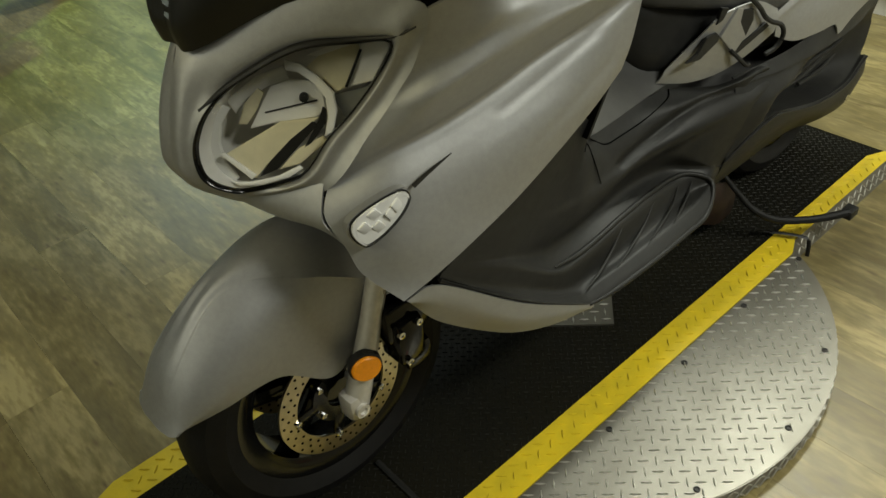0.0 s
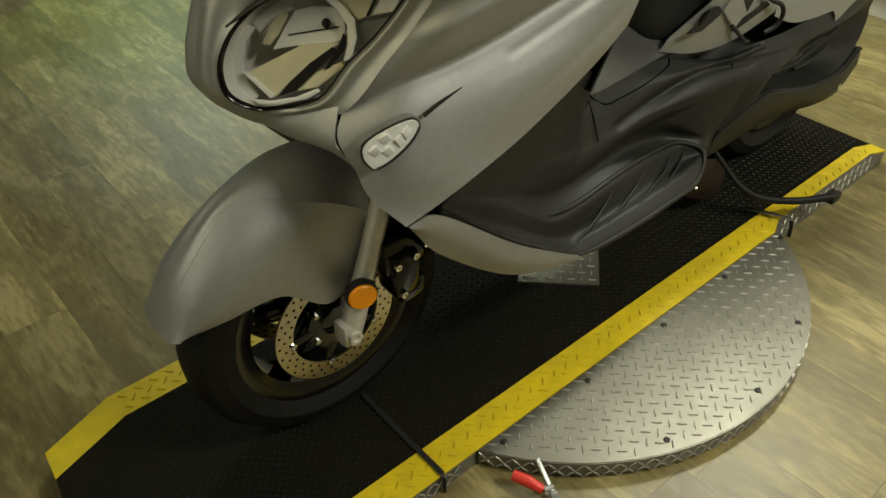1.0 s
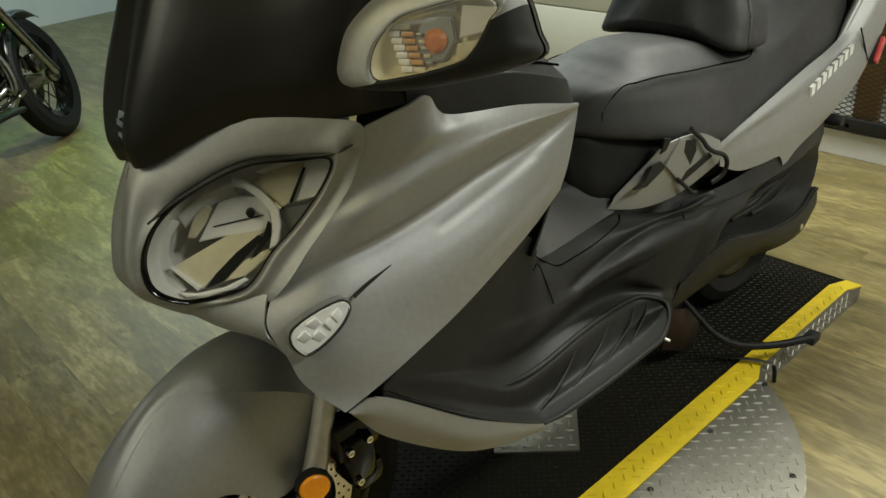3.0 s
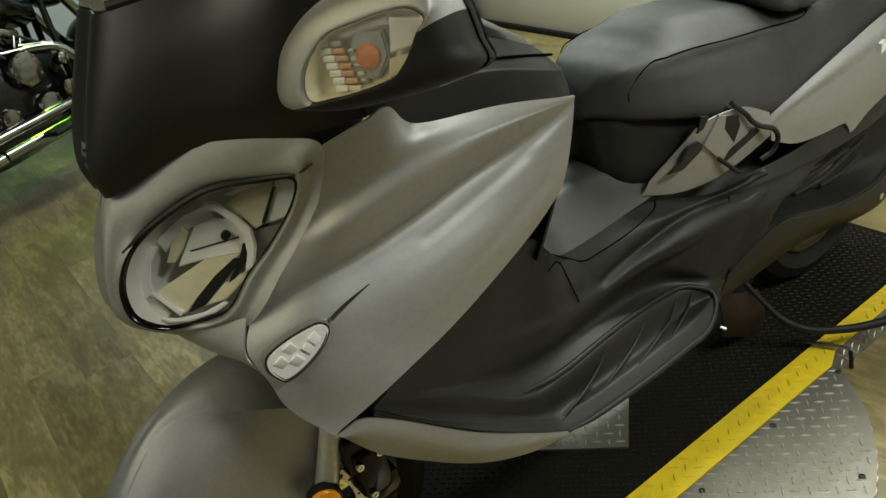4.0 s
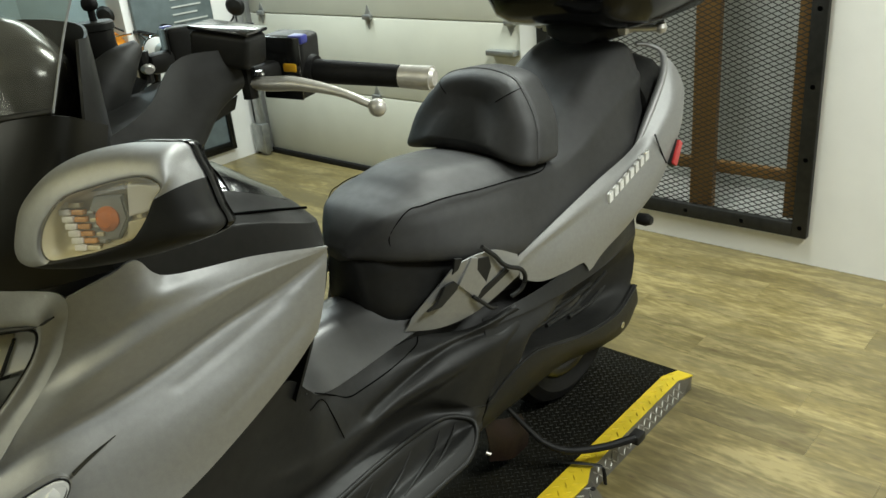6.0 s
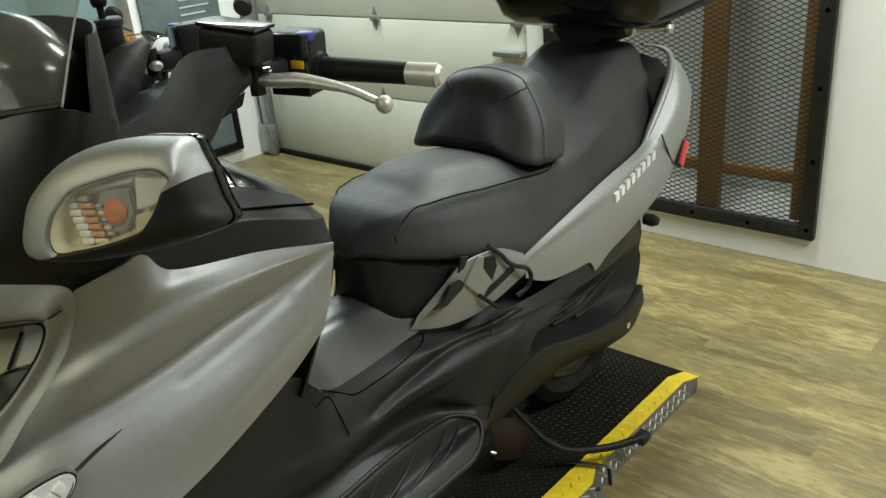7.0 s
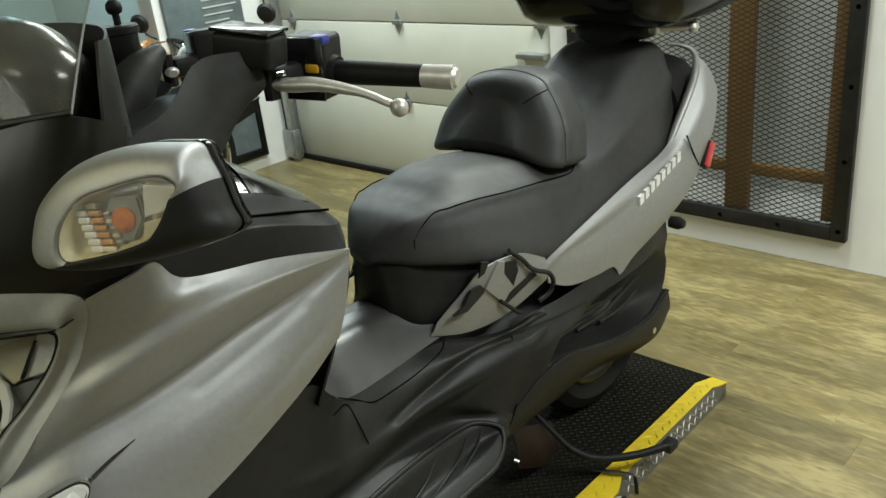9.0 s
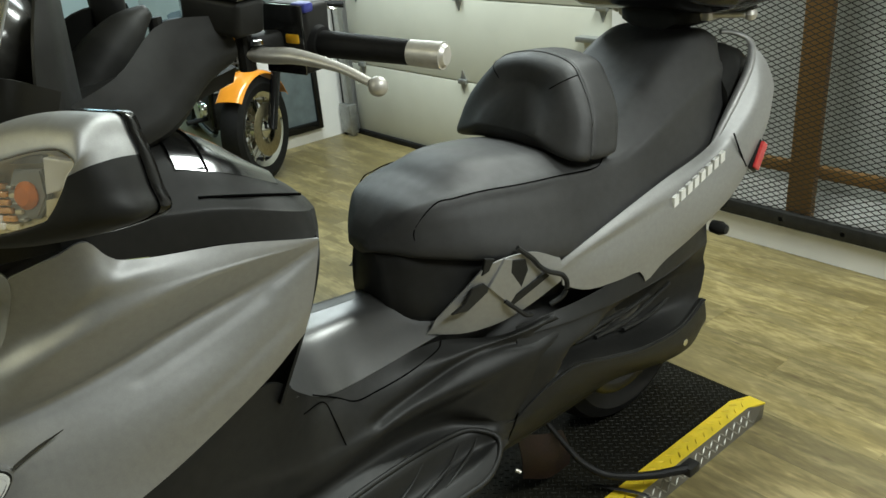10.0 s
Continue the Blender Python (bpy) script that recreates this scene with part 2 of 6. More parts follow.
def columns(rows, nv):
    """Carry sampled rows into one another, column by column."""
    g = np.array(rows)
    return np.stack([through_rows(g[:, j], nv) for j in range(g.shape[1])], 1)


def through_rows(p, nv):
    k = len(p)
    ext = np.vstack([2 * p[0] - p[1], p, 2 * p[-1] - p[-2]])
    out = []
    for s in np.linspace(0, k - 1, nv):
        i = min(int(s), k - 2)
        f = s - i
        a, b, c, d = ext[i:i + 4]
        out.append(0.5 * (2 * b + (c - a) * f + (2 * a - 5 * b + 4 * c - d) * f * f + (3 * b - a - 3 * c + d) * f ** 3))
    return np.array(out)


def grid_bm(g, thick=0.0, inside=None, closed=False):
    """A sheet from a grid of places, with a thickness towards the inside point."""
    bm = bmesh.new()
    nv, nu = g.shape[:2]
    top = [[bm.verts.new(g[i, j]) for j in range(nu)] for i in range(nv)]
    w = nu if closed else nu - 1
    for i in range(nv - 1):
        for j in range(w):
            bm.faces.new((top[i][j], top[i][(j + 1) % nu], top[i + 1][(j + 1) % nu], top[i + 1][j]))
    if thick:
        du, dv = np.gradient(g, axis=1), np.gradient(g, axis=0)
        nrm = np.cross(du, dv)
        nrm /= np.linalg.norm(nrm, axis=2, keepdims=True) + 1e-9
        if np.sum(nrm * (np.array(inside) - g)) < 0:
            nrm = -nrm
        h = g + nrm * thick
        low = [[bm.verts.new(h[i, j]) for j in range(nu)] for i in range(nv)]
        for i in range(nv - 1):
            for j in range(w):
                bm.faces.new((low[i][j], low[i + 1][j], low[i + 1][(j + 1) % nu], low[i][(j + 1) % nu]))
        for i in (0, nv - 1):
            for j in range(w):
                bm.faces.new((top[i][j], low[i][j], low[i][(j + 1) % nu], top[i][(j + 1) % nu]))
        if not closed:
            for j in (0, nu - 1):
                for i in range(nv - 1):
                    bm.faces.new((top[i][j], top[i + 1][j], low[i + 1][j], low[i][j]))
    bmesh.ops.recalc_face_normals(bm, faces=bm.faces)
    return bm


def part(name, bm, mat, parent, label="", smooth=35):
    me = bpy.data.meshes.new(name)
    bm.to_mesh(me)
    bm.free()
    me.materials.append(mat)
    if smooth:
        me.shade_smooth()
        me.set_sharp_from_angle(angle=radians(smooth))
    ob = new(name, me)
    ob.parent = parent
    if mat in (CLEAR, SHIELD, LENS):
        ob.visible_shadow = False
    if label:
        tagged(ob, label)
    return ob


def thing(name, label, category, at=(0, 0, 0), group="", kind=""):
    ob = new(name)
    ob.location = at
    ob.empty_display_size = 0.1
    return tagged(ob, label, category, group, kind)


def mirrored(bm):
    """A copy on the other side of the middle plane."""
    other = bm.copy()
    for v in other.verts:
        v.co.y = -v.co.y
    bmesh.ops.reverse_faces(other, faces=other.faces)
    return other


def both(name, bm, mat, parent, label="", smooth=35):
    other = mirrored(bm)
    a = part(name, bm, mat, parent, label, smooth)
    part(name, other, mat, parent, label, smooth)
    return a


def sheet(rows, nu=24, nv=16, thick=0.004, inside=(0.5, 0, 0.6)):
    return grid_bm(columns([curve(r, nu) for r in rows], nv), thick, inside)


def hull(sections, m=10, n=24, places=False):
    """A closed body, alike on both sides, from half outlines of (x, y, z), each from top middle to bottom middle."""
    rows = []
    for s in sections:
        c = curve(s, m)
        o = c[1:-1][::-1].copy()
        o[:, 1] *= -1
        rows.append(np.vstack([c, o]))
    g = columns(rows, n)
    bm = grid_bm(g, closed=True)
    bm.verts.ensure_lookup_table()
    k = g.shape[1]
    bm.faces.new([bm.verts[j] for j in range(k)])
    bm.faces.new([bm.verts[(n - 1) * k + j] for j in range(k)])
    bmesh.ops.recalc_face_normals(bm, faces=bm.faces)
    return (bm, g) if places else bm


def tube(pts, radius, seg=10, n=None, flat=1.0, smooth_path=True):
    """A rod along a path; radius a number or one for each control point."""
    n = n or max(2, 6 * len(pts))
    c = curve(pts, n) if smooth_path and len(pts) > 2 else np.array(pts, float)
    n = len(c)
    rad = np.interp(np.linspace(0, 1, n), np.linspace(0, 1, len(radius)), radius) if hasattr(radius, "__len__") else np.full(n, radius)
    d = np.gradient(c, axis=0)
    bm = bmesh.new()
    rings = []
    for i in range(n):
        t = Vector(d[i]).normalized()
        a = t.cross(Vector((0, 0, 1)) if abs(t.z) < 0.9 else Vector((1, 0, 0))).normalized()
        b = a.cross(t)
        rings.append([bm.verts.new(Vector(c[i]) + (math.cos(k) * a + flat * math.sin(k) * b) * float(rad[i])) for k in np.linspace(0, 2 * math.pi, seg, endpoint=False)])
    for r, s in zip(rings, rings[1:]):
        for k in range(seg):
            bm.faces.new((r[k], r[(k + 1) % seg], s[(k + 1) % seg], s[k]))
    bm.faces.new(rings[0]), bm.faces.new(rings[-1])
    bmesh.ops.recalc_face_normals(bm, faces=bm.faces)
    return bm


def lathe(profile, seg=48, m=None, closed=False):
    """A turned body about the local z axis from (radius, height) pairs."""
    bm = bmesh.new()
    rings = [[bm.verts.new((r * math.cos(a), r * math.sin(a), h)) for a in np.linspace(0, 2 * math.pi, seg, endpoint=False)] for r, h in profile]
    pairs = list(zip(rings, rings[1:])) + ([(rings[-1], rings[0])] if closed else [])
    for r, s in pairs:
        for k in range(seg):
            bm.faces.new((r[k], r[(k + 1) % seg], s[(k + 1) % seg], s[k]))
    if not closed:
        bm.faces.new(rings[0]), bm.faces.new(rings[-1])
    bmesh.ops.recalc_face_normals(bm, faces=bm.faces)
    if m is not None:
        bm.transform(m)
    return bm


def box(x0, y0, z0, x1, y1, z1, bevel=0.004, seg=2, m=None):
    bm = bmesh.new()
    bmesh.ops.create_cube(bm, size=1)
    bm.transform(Matrix.Translation(((x0 + x1) / 2, (y0 + y1) / 2, (z0 + z1) / 2)) @ Matrix.Diagonal((x1 - x0, y1 - y0, z1 - z0, 1)))
    if bevel:
        bmesh.ops.bevel(bm, geom=list(bm.edges), offset=bevel, segments=seg, affect="EDGES", profile=0.5)
    if m is not None:
        bm.transform(m)
    return bm


def plate(outline, z0, z1, bevel=0.0, m=None):
    """A flat slab from an outline of (x, y)."""
    bm = bmesh.new()
    a = [bm.verts.new((x, y, z0)) for x, y in outline]
    b = [bm.verts.new((x, y, z1)) for x, y in outline]
    bm.faces.new(a), bm.faces.new(b)
    k = len(a)
    for i in range(k):
        bm.faces.new((a[i], a[(i + 1) % k], b[(i + 1) % k], b[i]))
    bmesh.ops.recalc_face_normals(bm, faces=bm.faces)
    if bevel:
        bmesh.ops.bevel(bm, geom=[e for e in bm.edges if abs(e.verts[0].co.z - z1) < 1e-6 and abs(e.verts[1].co.z - z1) < 1e-6], offset=bevel, segments=2, affect="EDGES")
    if m is not None:
        bm.transform(m)
    return bm


def join(*bms):
    bm = bms[0]
    for o in bms[1:]:
        me = bpy.data.meshes.new("tmp")
        o.to_mesh(me)
        o.free()
        bm.from_mesh(me)
        bpy.data.meshes.remove(me)
    return bm


def along(origin, u, v):
    """A frame whose x is u, y nearly v, z their normal."""
    u, v = Vector(u).normalized(), Vector(v)
    w = u.cross(v).normalized()
    v = w.cross(u)
    return Matrix.Translation(origin) @ Matrix((u, v, w)).transposed().to_4x4()


# ---- room ----
FX0, FX1, FY0, FY1, FH = -3.2, 2.8, -3.2, 6.6, 2.7


def room():
    part("floor_base", box(FX0, FY0, -0.12, FX1 + 0.6, FY1, -0.012, 0), HOLE, None, smooth=0)
    tagged(bpy.data.objects["floor_base"], "dark joints below the plank floor", "floor", kind="structure")
    c = part("ceiling", box(FX0, FY0, FH, FX1 + 0.6, FY1, FH + 0.1, 0), CEIL, None, smooth=0)
    tagged(c, "plain off-white painted ceiling", "ceiling", kind="structure")

    def wall(name, *b, mat=PAINT, label="plain white painted wall"):
        tagged(part(name, box(*b, 0), mat, None, smooth=0), label, "wall", kind="structure")
    # wall with the garage door and the mesh gate: built of piers and lintels round two openings
    wall("wall_east_pier", FX1, FY0, 0, FX1 + 0.15, -0.27, FH)
    wall("wall_east_sill", FX1, -0.27, 0, FX1 + 0.15, 0.89, 0.10)
    wall("wall_east_lintel", FX1, -0.27, 2.15, FX1 + 0.15, 0.89, FH)
    wall("wall_east_pillar", FX1, 0.89, 0, FX1 + 0.15, 1.02, FH)
    wall("wall_east_garage_lintel", FX1, 1.02, 2.3, FX1 + 0.15, 3.0, FH)
    wall("wall_return", 2.06, 3.1, 0, FX1 + 0.15, 3.25, FH)
    wall("wall_far_east", FX1 + 0.15, 3.25, 0, FX1 + 0.3, FY1, FH)
    # west and south walls are unseen; their tones steer the scooter's reflections
    wall("wall_west", FX0 - 0.15, FY0, 0, FX0, FY1, FH, mat=GREYWALL, label="unseen closing wall, pale to brighten reflections")
    wall("wall_south", FX0, FY0 - 0.15, 0, FX1 + 0.6, FY0, FH, mat=DARKWALL, label="unseen closing wall, dark to dim reflections")
    wall("wall_north", FX0, FY1, 0, FX1 + 0.6, FY1 + 0.15, FH)
    wall("cage_floor", FX1 + 0.151, -0.6, 0, FX1 + 0.449, 1.019, 0.1, mat=GREYWALL, label="pale concrete floor behind the gate")
    wall("wall_cage_back", FX1 + 0.45, -0.6, 0, FX1 + 0.6, 1.3, FH, mat=GREYWALL, label="dim grey wall behind the mesh gate")
    wall("wall_cage_side", FX1 + 0.15, -0.75, 0, FX1 + 0.45, -0.6, FH, mat=GREYWALL, label="dim grey wall behind the mesh gate")
    wall("wall_cage_side_far", FX1 + 0.15, 1.02, 0, FX1 + 0.45, 1.3, FH, mat=GREYWALL, label="dim grey wall behind the mesh gate")


def garage_door():
    d = thing("garage_door", "closed cream sectional garage door with ribbed panels", "garage door", (FX1 + 0.05, 2, 0))
    d.location = (0, 0, 0)
    z = 0.025
    for h in (0.42, 0.42, 0.42, 0.42, 0.42):
        part("panel", box(FX1 + 0.02, 1.0, z, FX1 + 0.06, 3.02, z + h - 0.004, 0.006), DOORPAINT, d)
        z += h
    part("bottom_seal", box(FX1 + 0.0, 1.02, 0.0, FX1 + 0.05, 3.0, 0.03, 0.004), RUBBER, d)
    part("track", join(box(FX1 - 0.06, 2.985, 0, FX1 - 0.03, 3.06, 2.4, 0.002), box(FX1 - 0.06, 3.04, 0, FX1 + 0.0, 3.06, 2.4, 0.002)), GALV, d, "galvanised steel vertical track")
    part("track_bracket", box(FX1 - 0.075, 2.97, 0.02, FX1 - 0.02, 3.08, 0.2, 0.004), GALV, d)
    for zz in (0.445, 0.865, 1.285):
        for y in (1.08, 2.0, 2.9):
            dia = plate([(0, 0.06), (0.026, 0), (0, -0.06), (-0.026, 0)], 0, 0.006, m=along((FX1 + 0.02, y, zz), (0, -1, 0), (0, 0, 1)))
            part("hinge", join(dia, box(FX1 + 0.0, y - 0.03, zz - 0.012, FX1 + 0.02, y + 0.03, zz + 0.012, 0.004)), GALV, d)
    part("latch", box(FX1 - 0.03, 1.04, 0.72, FX1 + 0.02, 1.2, 0.745, 0.005), GALV, d)


def gate():
    """A mesh gate: black iron frame with bolts, rusty inner frame and expanded metal."""
    g = thing("mesh_gate", "closed black iron gate with expanded metal mesh and rusty bars", "gate")
    x = FX1 - 0.03
    y0, y1, z0, z1 = -0.29, 0.91, 0.115, 2.17
    for b in ((y0, z0, y0 + 0.055, z1), (y1 - 0.055, z0, y1, z1)):
        part("frame_stile", box(x, b[0], b[1], x + 0.03, b[2], b[3], 0.002), IRON, g)
    for b in ((y0 + 0.056, z0, y1 - 0.056, z0 + 0.055), (y0 + 0.056, z1 - 0.055, y1 - 0.056, z1)):
        part("frame_rail", box(x, b[0], b[1], x + 0.03, b[2], b[3], 0.002), IRON, g)
    part("rust_bar", box(x + 0.032, 0.10, z0, x + 0.07, 0.195, z1, 0.003), RUST, g, "rusty brown steel upright")
    part("rust_bar", box(x + 0.032, y0 + 0.057, z0 + 0.06, x + 0.07, y0 + 0.105, z1, 0.003), RUST, g, "rusty brown steel upright")
    part("rust_rail", box(x + 0.075, y0 + 0.05, 0.30, x + 0.11, y1, 0.345, 0.003), RUST, g, "rusty brown steel rail")
    for z in np.arange(0.155, 2.15, 0.1345 * 2):
        for y in (y0 + 0.027, y1 - 0.027):
            part("bolt", lathe([(0.001, 0.007), (0.006, 0.006), (0.009, 0.0)], 10, along((x, y, z), (0, 1, 0), (0, 0, -1)) @ pose(0, 0, 0, 180)), GALV, g)
    for y in np.arange(y0 + 0.25, y1, 0.235):
        part("bolt", lathe([(0.001, 0.007), (0.006, 0.006), (0.009, 0.0)], 10, along((x, y, z0 + 0.027), (0, 1, 0), (0, 0, -1)) @ pose(0, 0, 0, 180)), GALV, g)
    # expanded metal: flat strands in diamonds
    verts, faces = [], []
    py, pz, w = 0.043, 0.0098, 0.0021
    xm = x + 0.016
    for i in range(int((y1 - y0 - 0.09) / py) + 1):
        for j in range(int((z1 - z0 - 0.1) / pz)):
            ya, za = y0 + 0.045 + i * py + (j % 2) * py / 2, z0 + 0.05 + j * pz
            for s in (-1, 1):
                yb, zb = ya + s * py / 2, za + pz
                k = len(verts)
                verts += [(xm, ya, za - w), (xm + 0.003, yb, zb - w), (xm + 0.003, yb, zb + w), (xm, ya, za + w)]
                faces.append((k, k + 1, k + 2, k + 3))
    me = bpy.data.meshes.new("mesh_panel")
    me.from_pydata(verts, [], faces)
    me.materials.append(MESHM)
    ob = new("mesh_panel", me)
    ob.parent = g
    tagged(ob, "grey expanded metal mesh", kind="stuff")


def board_and_frame():
    f = thing("framed_glass", "black framed dark glass leaning on the white wall", "frame")
    x1, z0, z1, y = 2.59, 0.08, 0.62, 3.097
    part("pane", box(2.335, y - 0.012, z0 + 0.03, x1 - 0.03, y, z1, 0), PAPER, f)
    part("frame_side", box(x1 - 0.035, y - 0.03, z0, x1, y, z1, 0.004), GLOSS, f)
    part("frame_side", box(2.305, y - 0.03, z0, 2.334, y, z1, 0.004), GLOSS, f)
    part("frame_bottom", box(2.335, y - 0.03, z0, x1 - 0.036, y, z0 + 0.05, 0.004), GLOSS, f)
    b = thing("notice_board", "dark grey printed board hung on the pale wall", "board")
    part("panel", box(2.105, 3.07, 0.74, 2.60, 3.098, 1.7, 0.004), PAPER, b)
    for i in range(9):
        part("print_line", box(2.34, 3.066, 0.80 + i * 0.04, 2.50 + 0.03 * (i % 3), 3.0695, 0.808 + i * 0.04, 0), GREYWALL, b, smooth=0)


# ---- platform ----
PZ = 0.05
DX0, DX1, DW = -0.52, 1.79, 0.308
TC, TR = 0.68, 0.618
XF, DF = 1.2, 0.286


def treads(cells, z, size, name, mat, parent, label):
    """Raised lens-shaped bars of tread plate, crossing one another in turn."""
    verts, faces = [], []
    for x, y, a in cells:
        c, s = math.cos(a), math.sin(a)
        k = len(verts)
        for px, py, pz in ((-1, 0, 0), (0, -0.19, 0), (1, 0, 0), (0, 0.19, 0), (-0.6, 0, 0.25), (0.6, 0, 0.25)):
            verts.append((x + size * (px * c - py * s), y + size * (px * s + py * c), z + size * pz))
        faces += [(k, k + 1, k + 4), (k + 1, k + 5, k + 4), (k + 1, k + 2, k + 5), (k + 2, k + 3, k + 5), (k + 3, k + 4, k + 5), (k + 3, k, k + 4)]
    me = bpy.data.meshes.new(name)
    me.from_pydata(verts, [], faces)
    me.materials.append(mat)
    ob = new(name, me)
    ob.parent = parent
    return tagged(ob, label, kind="stuff")


def cells(test, x0, x1, y0, y1, p=0.0255):
    """Bars in a basket pattern, on a grid turned by 45 degrees."""
    out = []
    cx, cy, n = (x0 + x1) / 2, (y0 + y1) / 2, int(math.hypot(x1 - x0, y1 - y0) / p / 2) + 2
    q = p * math.sqrt(0.5)
    for i in range(-n, n + 1):
        for j in range(-n, n + 1):
            x, y = cx + (i - j) * q, cy + (i + j) * q
            if x0 <= x <= x1 and y0 <= y <= y1 and test(x, y):
                out.append((x, y, radians(45 if (i + j) % 2 else -45)))
    return out


def side_treads(run, name, parent, lean=0.0):
    """The same bars on an upright or leaning edge, along a path of (x, y)."""
    verts, faces = [], []
    c = np.array(run)
    L = np.r_[0, np.cumsum(np.linalg.norm(np.diff(c, axis=0), axis=1))]
    for i, s in enumerate(np.arange(0.01, L[-1], 0.0175)):
        x, y = np.interp(s, L, c[:, 0]), np.interp(s, L, c[:, 1])
        x2, y2 = np.interp(s + 0.004, L, c[:, 0]), np.interp(s + 0.004, L, c[:, 1])
        t = Vector((x2 - x, y2 - y, 0)).normalized()
        nn = Vector((t.y, -t.x, 0))
        up = Vector((-nn.x * lean, -nn.y * lean, 1)).normalized()
        foot = nn
        nn = t.cross(up)
        for zz, g in ((0.016, 1), (0.034, -1)):
            d = (t + (up if (i + (g > 0)) % 2 else -up)).normalized()
            e = d.cross(nn)
            o = Vector((x, y, zz)) - foot * (zz * lean) + nn * 0.0006
            k = len(verts)
            for a, b, h in ((-1, 0, 0), (0, -0.24, 0), (1, 0, 0), (0, 0.24, 0), (-0.75, 0, 0.17), (0.75, 0, 0.17)):
                verts.append(o + 0.0125 * (a * d + b * e + h * nn))
            faces += [(k, k + 1, k + 4), (k + 1, k + 5, k + 4), (k + 1, k + 2, k + 5), (k + 2, k + 3, k + 5), (k + 3, k + 4, k + 5), (k + 3, k, k + 4)]
    me = bpy.data.meshes.new(name)
    me.from_pydata(verts, [], faces)
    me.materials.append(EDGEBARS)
    ob = new(name, me)
    ob.parent = parent
    tagged(ob, kind="stuff")


def platform():
    p = thing("turntable_platform", "black tread-plate motorcycle turntable with yellow edges and bright steel wings", "platform")
    xe = math.sqrt(TR ** 2 - DW ** 2)
    inner = 0.235
    front = [(-0.52, -0.19), (-0.36, -DW), (DX1, -DW), (DX1, DW), (-0.36, DW), (-0.515, 0.25), (-0.545, -0.04)]
    part("deck_body", plate([(-0.54, -0.19), (-0.365, -DW + 0.003), (XF, -DW + 0.003), (XF + 0.05, -DF + 0.003), (1.738, -DF + 0.003), (DX1 - 0.003, -DF), (DX1 - 0.003, DF), (1.738, DF - 0.003), (XF + 0.05, DF - 0.003), (XF, DW - 0.003), (-0.365, DW - 0.003), (-0.513, 0.247), (-0.54, -0.04)], 0, PZ - 0.004), PLATE, p, "bright tread steel edge", smooth=0)
    part("deck_plate", plate([(-0.545, -0.13), (-0.352, -inner), (1.735, -inner), (DX1, -0.26), (DX1, 0.26), (1.735, inner), (-0.352, inner), (-0.52, 0.175), (-0.545, -0.04)], PZ - 0.004, PZ, 0), DECK, p, "black painted tread plate", smooth=0)
    for s in (-1, 1):
        o = [(-0.545 if s < 0 else -0.52, s * 0.1755 if s > 0 else -0.131), (-0.352, s * (inner + 0.0005)), (1.735, s * (inner + 0.0005)), (DX1, s * 0.2605), (DX1, s * DW), (1.738, s * DF), (XF + 0.05, s * DF), (XF, s * DW), (-0.36, s * DW), (-0.514, s * 0.25)]
        part("yellow_edge", plate(o if s > 0 else o[::-1], PZ - 0.004, PZ + 0.0005), YELLOW, p, "worn yellow painted tread plate", smooth=0)
    for s in (-1, 1):
        a0 = math.asin(DW / TR)
        arc = [(TC + TR * math.cos(a), s * TR * math.sin(a)) for a in np.linspace(a0, math.pi - a0, 60)]
        arc = [(x, s * max(abs(y), DW + 0.0006)) for x, y in arc]
        part("turntable_wing", plate(arc if s > 0 else arc[::-1], 0.012, PZ - 0.002, 0.002), PLATE, p, "bright steel tread plate half-disc", smooth=30)
        part("wing_skirt", plate([(TC + (x - TC) * 0.985, y * 0.985 - s * 0.001 * 0) for x, y in arc if abs(y) > 0.32][::s], 0.0, 0.012), RUBBER, p, smooth=0)
        if s < 0:
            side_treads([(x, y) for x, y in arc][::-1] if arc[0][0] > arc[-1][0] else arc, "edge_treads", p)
        treads(cells(lambda x, y: math.hypot(x - TC, y) < TR - 0.012 and abs(y) > DW + 0.008, TC - TR, TC + TR, -TR if s < 0 else DW, -DW if s < 0 else TR), PZ - 0.002, 0.0125, "wing_treads", BARS, p, "raised bright tread bars")
    for s in (-1, 1):
        # leaning bright flange behind the wing
        hi = [(XF, s * (DW - 0.001)), (XF + 0.05, s * (DF + 0.0005)), (1.738, s * (DF + 0.0005)), (DX1, s * (DW - 0.003))]
        bm = bmesh.new()
        low = [bm.verts.new((x, s * (DW - 0.004), 0)) for x, y in hi]
        high = [bm.verts.new((x, y, PZ - 0.004 + (0.0045 if abs(y) < DF + 0.001 else -0.001))) for x, y in hi]
        back = [bm.verts.new((x, s * (DF - 0.004), 0)) for x, y in hi]
        for i in range(len(hi) - 1):
            for q in ((low[i], low[i + 1], high[i + 1], high[i]), (high[i], high[i + 1], back[i + 1], back[i])):
                bm.faces.new(q if s < 0 else q[::-1])
        bm.faces.new((low[-1], back[-1], high[-1]) if s < 0 else (high[-1], back[-1], low[-1]))
        part("edge_flange", bm, PLATE, p, "bright tread steel flange", smooth=0)
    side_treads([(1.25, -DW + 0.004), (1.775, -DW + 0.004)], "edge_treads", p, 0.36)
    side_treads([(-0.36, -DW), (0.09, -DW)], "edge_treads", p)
    treads(cells(lambda x, y: inner + 0.008 < abs(y) < (DW if x < XF else DF) - 0.006, -0.34, 1.76, -DW, DW), PZ + 0.0005, 0.0122, "yellow_treads", YELLOW, p, "raised yellow tread bars")
